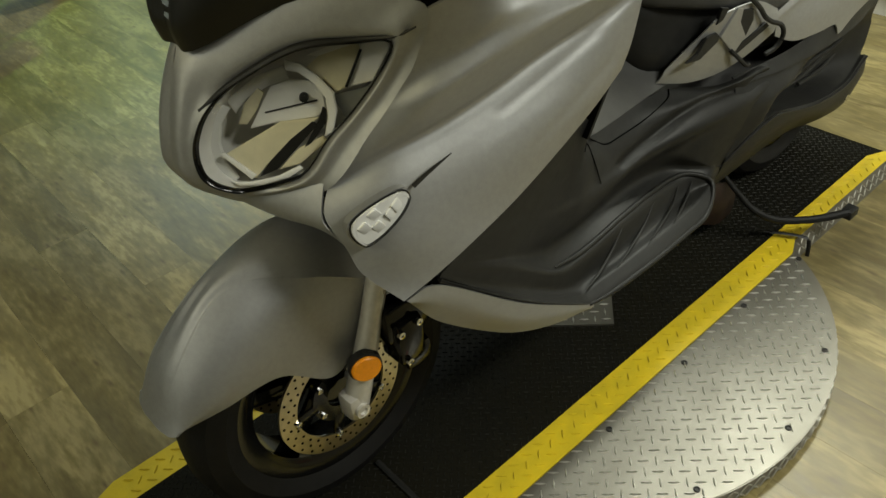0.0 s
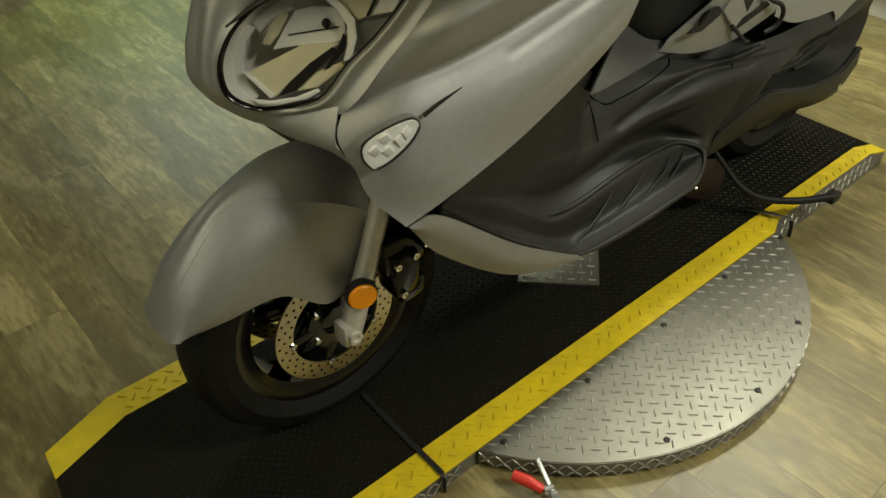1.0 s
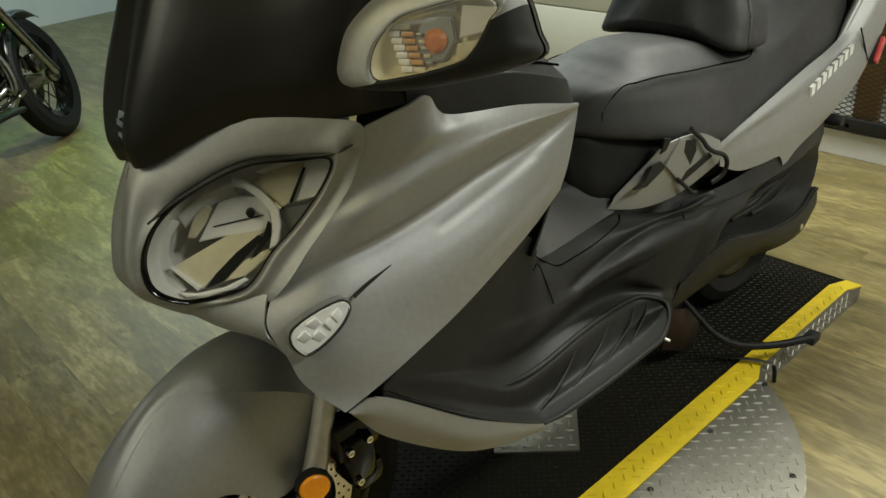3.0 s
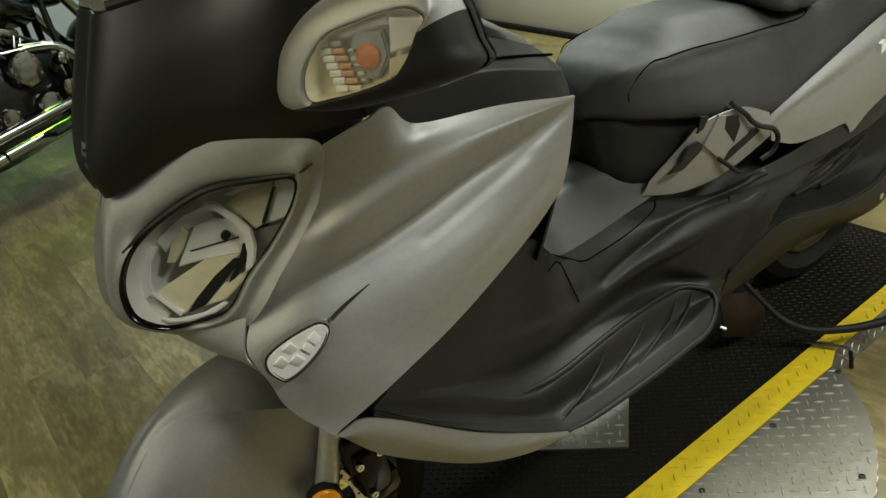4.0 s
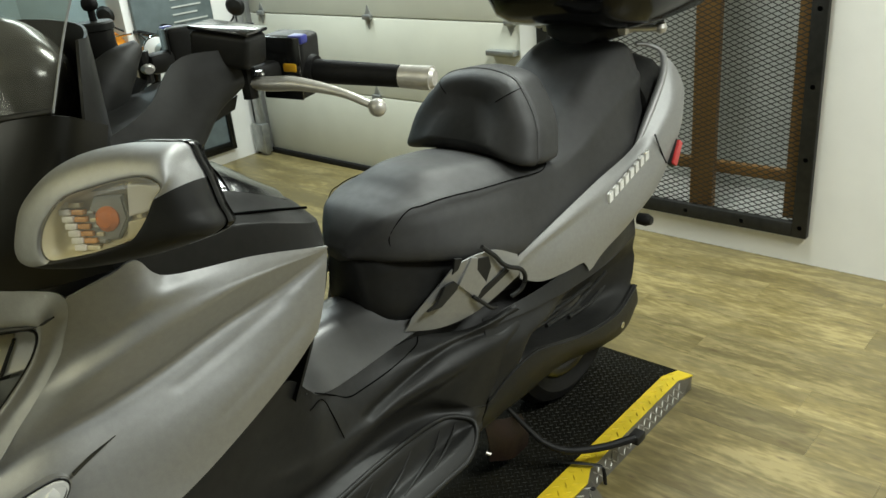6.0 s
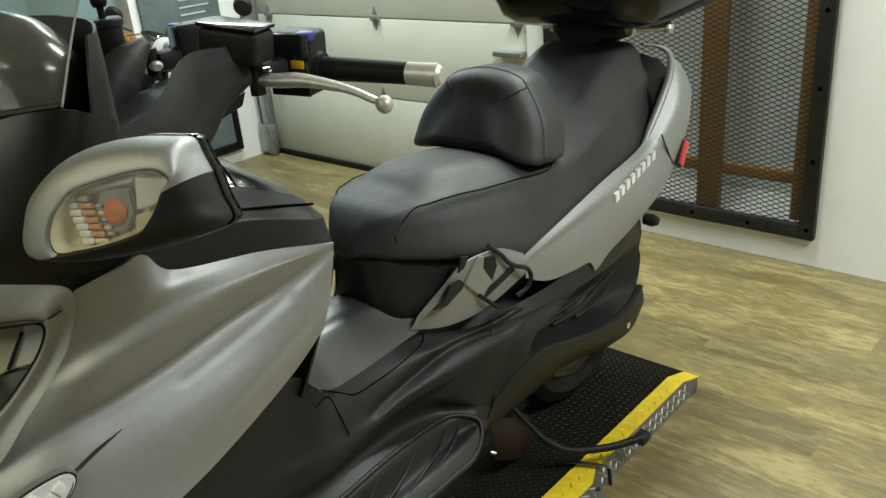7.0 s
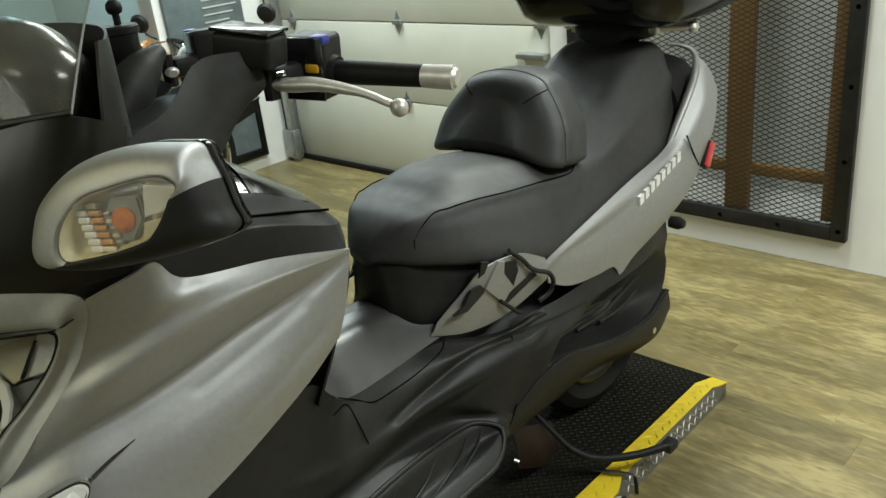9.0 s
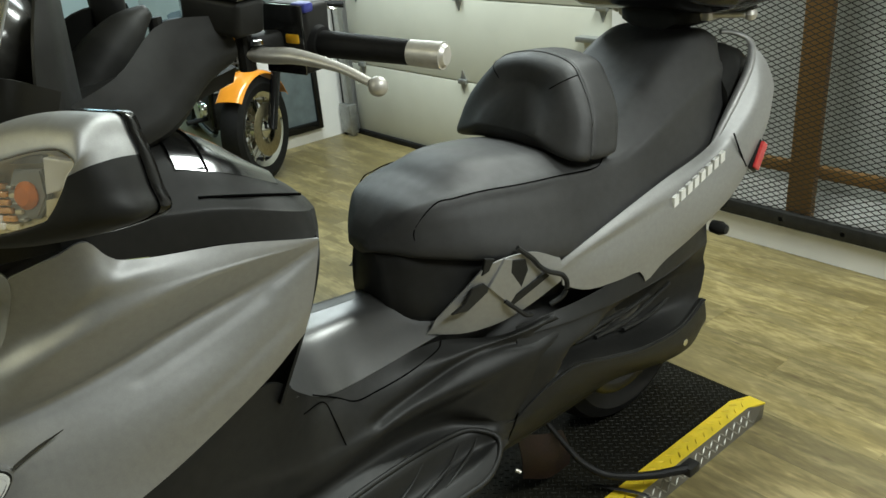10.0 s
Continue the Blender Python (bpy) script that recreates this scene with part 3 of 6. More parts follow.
    treads(cells(lambda x, y: abs(y) < inner - 0.006, -0.35, 1.78, -inner, inner, 0.014), PZ, 0.0072, "deck_treads", TREAD, p, "raised black tread bars")
    for x, y in ((0.445, -0.539), (0.941, -0.531), (0.694, -0.585), (0.444, -0.33), (0.196, -0.329), (0.703, -0.332), (0.95, -0.325), (1.19, -0.33)):
        part("bolt", lathe([(0.007, 0), (0.007, 0.002), (0.005, 0.003), (0.0035, 0.001), (0.001, 0.001)], 10, Matrix.Translation((x, y, PZ - 0.002))), IRON, p)
    plate2 = thing("loose_tread_plate", "small bright tread plate lying on the black deck", "metal plate")
    part("sheet", plate([(0.69, -0.147), (0.83, -0.02), (0.69, 0.12), (0.55, -0.007)], PZ + 0.001, PZ + 0.006), PLATE, plate2, smooth=0)
    treads(cells(lambda x, y: abs(x - 0.69) + abs(y + 0.013) < 0.118, 0.55, 0.83, -0.15, 0.12), PZ + 0.006, 0.0122, "plate_treads", BARS, plate2, "raised bright tread bars")
    h = thing("clamp_handle", "red rubber clamp handle at the turntable edge", "clamp")
    part("bracket", box(-0.005, -0.004, -0.04, 0.005, 0.004, 0.042, 0.002, m=Matrix.Translation((0.208, -0.436, 0.028)) @ pose(0, 0, 0, -62, 0, -14)), GALV, h)
    part("hook", box(-0.009, -0.006, -0.012, 0.009, 0.006, 0.012, 0.003, m=Matrix.Translation((0.199, -0.468, 0.012)) @ pose(0, 0, 0, -30, 0, -14)), GALV, h)
    part("grip", tube([(0.182, -0.452, 0.034), (0.172, -0.425, 0.04), (0.158, -0.394, 0.042)], [0.009, 0.012, 0.011], 12), REDHANDLE, h, "red rubber grip")
    part("lever", tube([(0.205, -0.455, 0.026), (0.182, -0.452, 0.034)], 0.006, smooth_path=False), GALV, h)
    s = thing("tie_strap", "thin black tie strap across the platform edge", "strap")
    part("webbing", tube([(0.053, -0.05, PZ + 0.006), (0.051, -0.18, PZ + 0.006), (0.051, -0.3, PZ + 0.005), (0.051, -0.312, PZ - 0.005), (0.051, -0.314, 0.005)], 0.006, 6, flat=0.4), BLACK, s)
    s2 = thing("tie_strap", "thin black tie strap across the platform edge", "strap")
    part("webbing", tube([(1.2, -0.2, PZ + 0.02), (1.26, -0.3, PZ + 0.012), (1.268, -0.314, PZ - 0.005), (1.268, -0.318, 0.004)], 0.006, 6, flat=0.5), BLACK, s2)


# ---- scooter ----
AX, AZ = 0.0, 0.325          # front axle


def wheel(parent, x, z, radius, width, rim_r, discs=True):
    w = new("front_wheel" if discs else "rear_wheel")
    w.parent = parent
    turn = Matrix.Translation((x, 0, z)) @ pose(0, 0, 0, 90, 0, 0)
    h = width / 2
    prof = [(rim_r, -h * 0.72), (rim_r + 0.02, -h * 0.9), (radius - 0.05, -h), (radius - 0.02, -h * 0.82), (radius - 0.005, -h * 0.45), (radius, 0),
            (radius - 0.005, h * 0.45), (radius - 0.02, h * 0.82), (radius - 0.05, h), (rim_r + 0.02, h * 0.9), (rim_r, h * 0.72)]
    part("tyre", lathe(prof, 64, turn, closed=True), RUBBER, w, "black rubber tyre")
    rp = [(rim_r - 0.03, -h * 0.6), (rim_r - 0.012, -h * 0.74), (rim_r + 0.006, -h * 0.78), (rim_r + 0.006, -h * 0.68), (rim_r - 0.012, -h * 0.3), (rim_r - 0.012, h * 0.3),
          (rim_r + 0.006, h * 0.68), (rim_r + 0.006, h * 0.78), (rim_r - 0.012, h * 0.74), (rim_r - 0.03, h * 0.6), (rim_r - 0.022, 0)]
    part("rim", lathe(rp, 64, turn, closed=True), GLOSS, w, "gloss black cast rim")
    part("hub", lathe([(0.028, -0.06), (0.034, -0.05), (0.034, 0.05), (0.028, 0.06)], 24, turn), GLOSS, w)
    for k in range(5):
        sp = box(0.025, -0.016, -0.018, rim_r - 0.015, 0.016, 0.018, 0.008)
        part("spoke", (sp.transform(turn @ pose(0, 0, 0, 0, 0, 72 * k + 18)), sp)[1], GLOSS, w)
    if discs:
        for s in (-1, 1):
            d = part("brake_disc", lathe([(0.094, s * 0.066), (0.13, s * 0.066), (0.13, s * 0.071), (0.094, s * 0.071)], 72, turn, closed=True), STEEL, w, "drilled steel brake disc")
            holes = bmesh.new()
            for k in range(30):
                for r in (0.101, 0.112, 0.123):
                    a = 2 * math.pi * (k + (r - 0.101) * 40) / 30
                    o = bmesh.ops.create_cone(holes, cap_ends=True, segments=8, radius1=0.0028, radius2=0.0028, depth=0.0062)
                    bmesh.ops.translate(holes, verts=o["verts"], vec=(r * math.cos(a), r * math.sin(a), s * 0.0685))
            holes.transform(turn)
            part("drilling", holes, HOLE, d, "drilled holes in the disc", smooth=0)
            star = [lathe([(0.03, s * 0.062), (0.06, s * 0.064), (0.06, s * 0.069), (0.03, s * 0.07)], 40, turn, closed=True)]
            for k in range(5):
                b = box(0.05, -0.011, 0.064 if s > 0 else -0.0695, 0.102, 0.011, 0.0695 if s > 0 else -0.064, 0.002)
                b.transform(turn @ pose(0, 0, 0, 0, 0, 72 * k + 40))
                star.append(b)
            part("disc_carrier", join(*star), GLOSS, w)
            for k in range(5):
                a = radians(72 * k + 40)
                part("disc_bolt", lathe([(0.0075, 0), (0.0075, 0.004), (0.004, 0.006), (0.002, 0.004)], 10, turn @ Matrix.Translation((0.096 * math.cos(a), 0.096 * math.sin(a), s * 0.07)) @ pose(0, 0, 0, 0 if s > 0 else 180)), CHROME, w)
                a += 0.5
                part("hub_bolt", lathe([(0.006, 0), (0.006, 0.004), (0.003, 0.005), (0.001, 0.004)], 10, turn @ Matrix.Translation((0.052 * math.cos(a), 0.052 * math.sin(a), s * 0.0692)) @ pose(0, 0, 0, 0 if s > 0 else 180)), CHROME, w)
    return w


def front_end(b):
    wheel(b, AX, AZ, 0.275, 0.125, 0.19)
    fork = tube([(0.0, -0.108, AZ - 0.01), (0.045, -0.108, 0.43), (0.13, -0.1, 0.65)], [0.024, 0.019, 0.019], 14)
    both("fork_leg", fork, ALLOY, b, "grey cast alloy fork leg")
    both("axle_clamp", join(box(-0.022, -0.13, AZ - 0.027, 0.021, -0.085, AZ + 0.03, 0.014), lathe([(0.014, 0), (0.014, 0.006), (0.008, 0.006), (0.006, 0.002)], 16, Matrix.Translation((0, -0.13, AZ)) @ pose(0, 0, 0, 90))), ALLOY, b)
    # calliper behind the leg, in three lumps with bolts
    cal = join(box(0.085, -0.15, 0.37, 0.145, -0.085, 0.47, 0.014), box(0.075, -0.135, 0.42, 0.17, -0.09, 0.50, 0.012), box(0.10, -0.145, 0.345, 0.16, -0.09, 0.40, 0.014))
    both("brake_calliper", cal, GLOSS, b, "gloss black brake calliper")
    for x, z in ((0.10, 0.385), (0.13, 0.46), (0.155, 0.475), (0.09, 0.455)):
        part("calliper_bolt", lathe([(0.007, 0), (0.007, 0.006), (0.003, 0.007), (0.002, 0.005)], 8, Matrix.Translation((x, -0.149, z)) @ pose(0, 0, 0, 90)), CHROME, b)
    both("brake_hose", tube([(0.15, -0.12, 0.48), (0.19, -0.125, 0.52), (0.17, -0.12, 0.60), (0.12, -0.11, 0.66)], 0.006, 8), BLACK, b)
    m = Matrix.Translation((0.024, -0.128, 0.415)) @ pose(0, 0, 0, 90, 0, -18)
    both("reflector_mount", lathe([(0.03, -0.01), (0.03, 0.004), (0.027, 0.006)], 24, m), BLACK, b)
    both("side_reflector", lathe([(0.0265, 0.0055), (0.0265, 0.009), (0.024, 0.012), (0.001, 0.013)], 24, m), AMBER, b, "round amber side reflector")
    rows = [[(-0.312, 0, 0.452), (-0.256, 0, 0.557), (-0.146, 0, 0.648), (-0.02, 0, 0.684), (0.12, 0, 0.67)],
            [(-0.312, -0.02, 0.451), (-0.256, -0.02, 0.555), (-0.15, -0.016, 0.647), (-0.02, -0.045, 0.668), (0.12, -0.05, 0.645)],
            [(-0.311, -0.03, 0.45), (-0.254, -0.034, 0.551), (-0.139, -0.03, 0.6415), (-0.015, -0.082, 0.627), (0.09, -0.0945, 0.568)],
            [(-0.310, -0.036, 0.45), (-0.252, -0.041, 0.549), (-0.137, -0.037, 0.638), (-0.012, -0.0885, 0.617), (0.09, -0.0985, 0.559)],
            [(-0.306, -0.056, 0.452), (-0.243, -0.071, 0.53), (-0.125, -0.080, 0.597), (-0.008, -0.0955, 0.58), (0.088, -0.0985, 0.54)],
            [(-0.298, -0.068, 0.456), (-0.225, -0.09, 0.498), (-0.12, -0.097, 0.53), (-0.005, -0.098, 0.52), (0.08, -0.096, 0.52)],
            [(-0.294, -0.066, 0.458), (-0.215, -0.086, 0.468), (-0.112, -0.092, 0.466), (-0.02, -0.095, 0.395), (0.055, -0.092, 0.43)]]
    rows = [[(x * 0.955, y * 0.93, AZ + (z - AZ) * 0.955) for x, y, z in r] for r in rows]
    rows = [[(x, -y, z) for x, y, z in r] for r in rows[:0:-1]] + rows
    part("front_mudguard", sheet(rows, 32, 40, 0.003, (0, 0, 0.3)), SILVER, b, "metallic grey painted front mudguard", smooth=50)


HEAD = [(0.108, -0.205, 0.990), (0.08, -0.165, 0.988), (0.022, -0.114, 0.984), (-0.046, -0.068, 0.951), (-0.088, -0.054, 0.925), (-0.112, -0.047, 0.892), (-0.122, -0.046, 0.860),
        (-0.121, -0.056, 0.830), (-0.100, -0.072, 0.810), (-0.069, -0.082, 0.799), (-0.014, -0.126, 0.814), (0.026, -0.148, 0.863), (0.061, -0.168, 0.899), (0.1, -0.19, 0.95)]


def ring(pts, n):
    """A closed smooth loop through points."""
    p = [np.array(q, float) for q in pts]
    k = len(p)
    out = []
    for i in range(k):
        a, b2, c, d = p[i - 1], p[i], p[(i + 1) % k], p[(i + 2) % k]
        for s in np.linspace(0, 1, n, endpoint=False):
            out.append(0.5 * (2 * b2 + (c - a) * s + (2 * a - 5 * b2 + 4 * c - d) * s * s + (3 * b2 - a - 3 * c + d) * s ** 3))
    return np.array(out)


def pressed(bm, line, depth, width, way=(0, 1, 0)):
    """A soft groove along a line of points."""
    p = [Vector(q) for q in curve(line, 40)]
    way = Vector(way)
    for v in bm.verts:
        d = min((v.co - q).length for q in p)
        if d < 3 * width:
            v.co += way * depth * math.exp(-(d / width) ** 2)
    return bm


def rippled(bm):
    """Shallow waves, as of thin moulded plastic."""
    bm.normal_update()
    for v in bm.verts:
        v.co += v.normal * 0.0009 * (math.sin(v.co.y * 95 + v.co.z * 40) + math.sin(v.co.z * 120 - v.co.y * 33))
    return bm


def nose(b):
    outer = [(0.14, -0.243, 1.03), (0.108, -0.205, 1.045), (0.035, -0.12, 1.048), (-0.035, -0.05, 1.03), (-0.080, 0, 1.0), (-0.109, 0, 0.935), (-0.129, 0, 0.87),
             (-0.132, 0, 0.825), (-0.106, 0, 0.783), (-0.04, -0.02, 0.735), (0.0, -0.16, 0.80), (0.06, -0.195, 0.873), (0.1, -0.213, 0.92), (0.125, -0.228, 0.965)]
    h = np.array(HEAD)
    o = np.array(outer)
    mid1, mid2 = h * 0.8 + o * 0.2, h * 0.45 + o * 0.55
    push = np.array([-0.012, -0.010, 0.004])
    push2 = np.array([-0.012, -0.008, 0.004])
    mid2[4:9] += push2 * 0.55
    mid1[:4] += push * 0.6
    mid1[9:] += push * 0.6
    mid2[:4] += (-0.004, -0.004, 0.006)
    rows = [ring(q, 6) for q in (h, mid1, mid2, o)]
    both("nose_cowl", grid_bm(columns(rows, 12), 0.003, (0.3, 0, 0.85), closed=True), SILVER, b, "metallic grey painted nose cowl", smooth=60)
    # headlight: reflector bowl, bezel, flat plates colouring in its glints and dark shapes, and a clear lens over them
    lampu = new("headlight")
    lampu.parent = b
    c = h.mean(0)
    inward = np.array([0.82, 0.45, -0.1])
    rings = []
    for f, dpt in ((1.0, 0.004), (0.975, 0.035), (0.95, 0.085), (0.65, 0.13), (0.25, 0.14)):
        rings.append(ring(c + (h - c) * f + inward * dpt, 4))
    bowl = grid_bm(columns(rings, 14), closed=True)
    both("reflector_bowl", bowl, BOWL, lampu, "bright reflector bowl")
    bez = grid_bm(columns([ring(c + (h - c) * f + inward * dpt, 4) for f, dpt in ((1.0, -0.001), (0.985, 0.001), (0.978, 0.008))], 6), 0.002, c, closed=True)
    both("bezel", bez, GLOSS, lampu, "black bezel")
    lens = grid_bm(columns([ring(c + (h - c) * f - inward * dpt, 4) for f, dpt in ((0.99, -0.001), (0.7, 0.012), (0.3, 0.018), (0.02, 0.019))], 10), closed=True)
    both("lens", lens, CLEAR, lampu, "clear headlight lens")
    fr = along((-0.02, -0.11, 0.897), (0.797, -0.551, 0.245), (-0.108, 0.269, 0.957))

    def piece(name, outline, top, mat, bevel=0.0015, tilt=-10):
        both(name, plate(outline, top - 0.007, top, bevel, m=fr @ pose(0, 0, 0, tilt)), mat, lampu)
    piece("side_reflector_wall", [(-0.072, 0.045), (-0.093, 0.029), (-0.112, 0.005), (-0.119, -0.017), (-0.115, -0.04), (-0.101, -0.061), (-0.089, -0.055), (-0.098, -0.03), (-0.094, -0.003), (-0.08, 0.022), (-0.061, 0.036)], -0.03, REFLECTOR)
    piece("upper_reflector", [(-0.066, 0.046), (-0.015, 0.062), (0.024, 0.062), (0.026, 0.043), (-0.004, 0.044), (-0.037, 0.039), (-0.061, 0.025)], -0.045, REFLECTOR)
    piece("painted_glint", [(-0.06, 0.012), (-0.041, 0.035), (-0.017, 0.047), (-0.011, 0.039), (-0.029, 0.021), (-0.049, 0.008)], -0.032, CREAM)
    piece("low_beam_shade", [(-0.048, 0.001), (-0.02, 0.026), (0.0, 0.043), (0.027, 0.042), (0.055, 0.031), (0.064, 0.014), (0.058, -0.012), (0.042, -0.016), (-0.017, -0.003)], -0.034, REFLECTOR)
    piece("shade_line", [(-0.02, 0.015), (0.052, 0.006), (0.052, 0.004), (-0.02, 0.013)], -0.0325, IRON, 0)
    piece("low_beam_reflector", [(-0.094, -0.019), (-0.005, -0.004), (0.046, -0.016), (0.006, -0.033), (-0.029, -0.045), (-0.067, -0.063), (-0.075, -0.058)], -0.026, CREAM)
    piece("dark_stripe", [(-0.061, -0.063), (-0.039, -0.048), (-0.001, -0.03), (0.036, -0.018), (0.04, -0.025), (0.003, -0.044), (-0.034, -0.062)], -0.0245, IRON, 0)
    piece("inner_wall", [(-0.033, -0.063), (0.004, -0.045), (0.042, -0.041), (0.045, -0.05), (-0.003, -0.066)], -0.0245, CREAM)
    piece("dark_stripe", [(0.046, -0.018), (0.056, -0.005), (0.059, -0.01), (0.051, -0.027), (0.023, -0.045), (0.012, -0.047)], -0.0245, IRON, 0)
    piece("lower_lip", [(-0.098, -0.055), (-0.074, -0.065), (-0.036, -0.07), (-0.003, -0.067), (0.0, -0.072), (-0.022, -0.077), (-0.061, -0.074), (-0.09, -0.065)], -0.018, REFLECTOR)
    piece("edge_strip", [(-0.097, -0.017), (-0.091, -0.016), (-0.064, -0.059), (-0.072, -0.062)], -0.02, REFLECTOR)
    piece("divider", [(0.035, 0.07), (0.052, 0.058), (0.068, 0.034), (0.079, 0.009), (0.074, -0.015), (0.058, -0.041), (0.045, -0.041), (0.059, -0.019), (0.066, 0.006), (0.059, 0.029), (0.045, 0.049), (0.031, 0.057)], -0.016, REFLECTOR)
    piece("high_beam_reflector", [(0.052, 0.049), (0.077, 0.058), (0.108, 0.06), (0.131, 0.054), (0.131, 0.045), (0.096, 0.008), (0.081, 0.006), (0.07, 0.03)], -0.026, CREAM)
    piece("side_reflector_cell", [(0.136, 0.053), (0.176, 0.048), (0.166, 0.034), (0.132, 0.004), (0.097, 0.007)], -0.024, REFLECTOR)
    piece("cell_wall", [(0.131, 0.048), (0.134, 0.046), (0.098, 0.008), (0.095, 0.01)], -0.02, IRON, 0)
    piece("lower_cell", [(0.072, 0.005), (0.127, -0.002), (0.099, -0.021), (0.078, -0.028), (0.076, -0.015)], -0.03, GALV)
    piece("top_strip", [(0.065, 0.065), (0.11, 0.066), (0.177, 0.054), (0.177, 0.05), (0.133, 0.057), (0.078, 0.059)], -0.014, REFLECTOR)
    both("bulb", lathe([(0.001, 0.006), (0.005, 0.005), (0.0065, 0.0), (0.0065, -0.01)], 12, fr @ Matrix.Translation((0.037, 0.009, -0.031))), IRON, lampu)
    both("brow_trim", tube([(-0.094, -0.043, 0.922), (-0.05, -0.072, 0.955), (0.018, -0.121, 0.990), (0.078, -0.172, 0.995), (0.108, -0.213, 0.999), (0.122, -0.238, 1.012)], [0.004, 0.007, 0.008, 0.008, 0.006, 0.002], 8, flat=0.6), BLACK, b)
    # side fairing with its long creases
    rows = [[(0.14, -0.243, 1.03), (0.19, -0.268, 1.048), (0.223, -0.278, 1.057), (0.262, -0.271, 1.019), (0.39, -0.285, 0.999), (0.515, -0.29, 0.966)],
            [(0.125, -0.228, 0.965), (0.18, -0.260, 0.988), (0.225, -0.282, 1.003), (0.30, -0.283, 0.997), (0.40, -0.289, 0.985), (0.515, -0.29, 0.9635)],
            [(0.105, -0.216, 0.93), (0.155, -0.247, 0.955), (0.225, -0.279, 0.978), (0.30, -0.287, 0.981), (0.39, -0.291, 0.976), (0.514, -0.2895, 0.962)],
            [(0.085, -0.208, 0.905), (0.135, -0.250, 0.928), (0.21, -0.279, 0.952), (0.29, -0.289, 0.966), (0.385, -0.292, 0.970), (0.514, -0.289, 0.961)],
            [(0.068, -0.199, 0.883), (0.125, -0.245, 0.909), (0.198, -0.269, 0.933), (0.276, -0.281, 0.947), (0.375, -0.286, 0.959), (0.514, -0.289, 0.9605)],
            [(0.03, -0.179, 0.838), (0.096, -0.219, 0.864), (0.168, -0.239, 0.878), (0.25, -0.252, 0.896), (0.344, -0.263, 0.919), (0.514, -0.2888, 0.959)],
            [(0.012, -0.168, 0.818), (0.082, -0.206, 0.843), (0.156, -0.225, 0.857), (0.24, -0.238, 0.876), (0.332, -0.250, 0.901), (0.426, -0.268, 0.925), (0.514, -0.2885, 0.957)],
            [(0.0, -0.162, 0.80), (0.076, -0.208, 0.829), (0.156, -0.229, 0.843), (0.244, -0.243, 0.862), (0.336, -0.255, 0.888), (0.43, -0.271, 0.914), (0.513, -0.2885, 0.951)],
            [(-0.018, -0.174, 0.77), (0.06, -0.222, 0.798), (0.16, -0.244, 0.817), (0.262, -0.259, 0.838), (0.365, -0.270, 0.869), (0.509, -0.289, 0.937)],
            [(-0.012, -0.203, 0.73), (0.06, -0.238, 0.76), (0.165, -0.257, 0.788), (0.28, -0.272, 0.816), (0.40, -0.282, 0.849), (0.499, -0.289, 0.902)],
            [(-0.004, -0.223, 0.688), (0.06, -0.253, 0.715), (0.16, -0.267, 0.745), (0.28, -0.279, 0.78), (0.41, -0.286, 0.815), (0.487, -0.289, 0.868)],
            [(0.03, -0.262, 0.64), (0.085, -0.272, 0.66), (0.15, -0.28, 0.685), (0.26, -0.281, 0.72), (0.40, -0.281, 0.782), (0.474, -0.285, 0.833)]]
    fair = sheet(rows, 80, 110, 0.005, (0.35, 0.0, 0.8))
    pressed(fair, [(0.25, -0.277, 1.012), (0.207, -0.271, 0.98), (0.165, -0.249, 0.945), (0.11, -0.22, 0.90)], 0.003, 0.011)
    pressed(fair, [(0.43, -0.275, 0.905), (0.33, -0.262, 0.872), (0.25, -0.25, 0.845)], 0.0016, 0.008)
    pressed(fair, [(0.45, -0.288, 0.86), (0.361, -0.284, 0.815), (0.289, -0.28, 0.783)], 0.0012, 0.008)
    both("side_fairing", fair, SILVER, b, "metallic grey painted side fairing", smooth=50)
    under = [[(-0.095, 0, 0.80), (-0.05, -0.07, 0.805), (0.012, -0.150, 0.825)], [(-0.082, 0, 0.768), (-0.055, -0.085, 0.772), (-0.008, -0.160, 0.795)], [(-0.055, 0, 0.745), (-0.045, -0.095, 0.748), (-0.022, -0.172, 0.766)], [(-0.02, 0, 0.735), (-0.018, -0.105, 0.735), (-0.015, -0.190, 0.742)], [(0.05, 0, 0.71), (0.05, -0.1, 0.71), (0.0, -0.215, 0.71)]]
    both("nose_underside", sheet(under, 18, 20, 0.003, (0.1, 0, 0.9)), SILVER, b, smooth=60)
    both("fork_tunnel", sheet([[(0.05, 0, 0.70), (0.05, -0.1, 0.70), (0.02, -0.21, 0.715)], [(0.15, 0, 0.62), (0.13, -0.1, 0.62), (0.05, -0.23, 0.66)], [(0.2, 0, 0.4), (0.18, -0.12, 0.42), (0.12, -0.235, 0.56)]], 12, 10, 0.003, (0.4, 0, 0.6)), BLACK, b)
    # small side lamp
    pl = new("position_lamp")
    pl.parent = b
    fr = along((0.042, -0.2375, 0.757), (0.077, -0.012, 0.047), (-0.045, 0.012, 0.09))
    out = [(q[0], q[1]) for q in ring([(-0.035, 0.049, 0), (-0.0455, 0.035, 0), (-0.0466, 0.015, 0), (-0.041, 0.0037, 0), (-0.015, -0.0037, 0), (0.019, -0.0037, 0), (0.044, 0.005, 0), (0.049, 0.0165, 0), (0.041, 0.028, 0), (0.012, 0.0415, 0), (-0.016, 0.0495, 0)], 3)]
    cx, cy = sum(p[0] for p in out) / len(out), sum(p[1] for p in out) / len(out)

    def scaled(k):
        return [(cx + (x - cx) * k, cy + (y - cy) * k) for x, y in out]
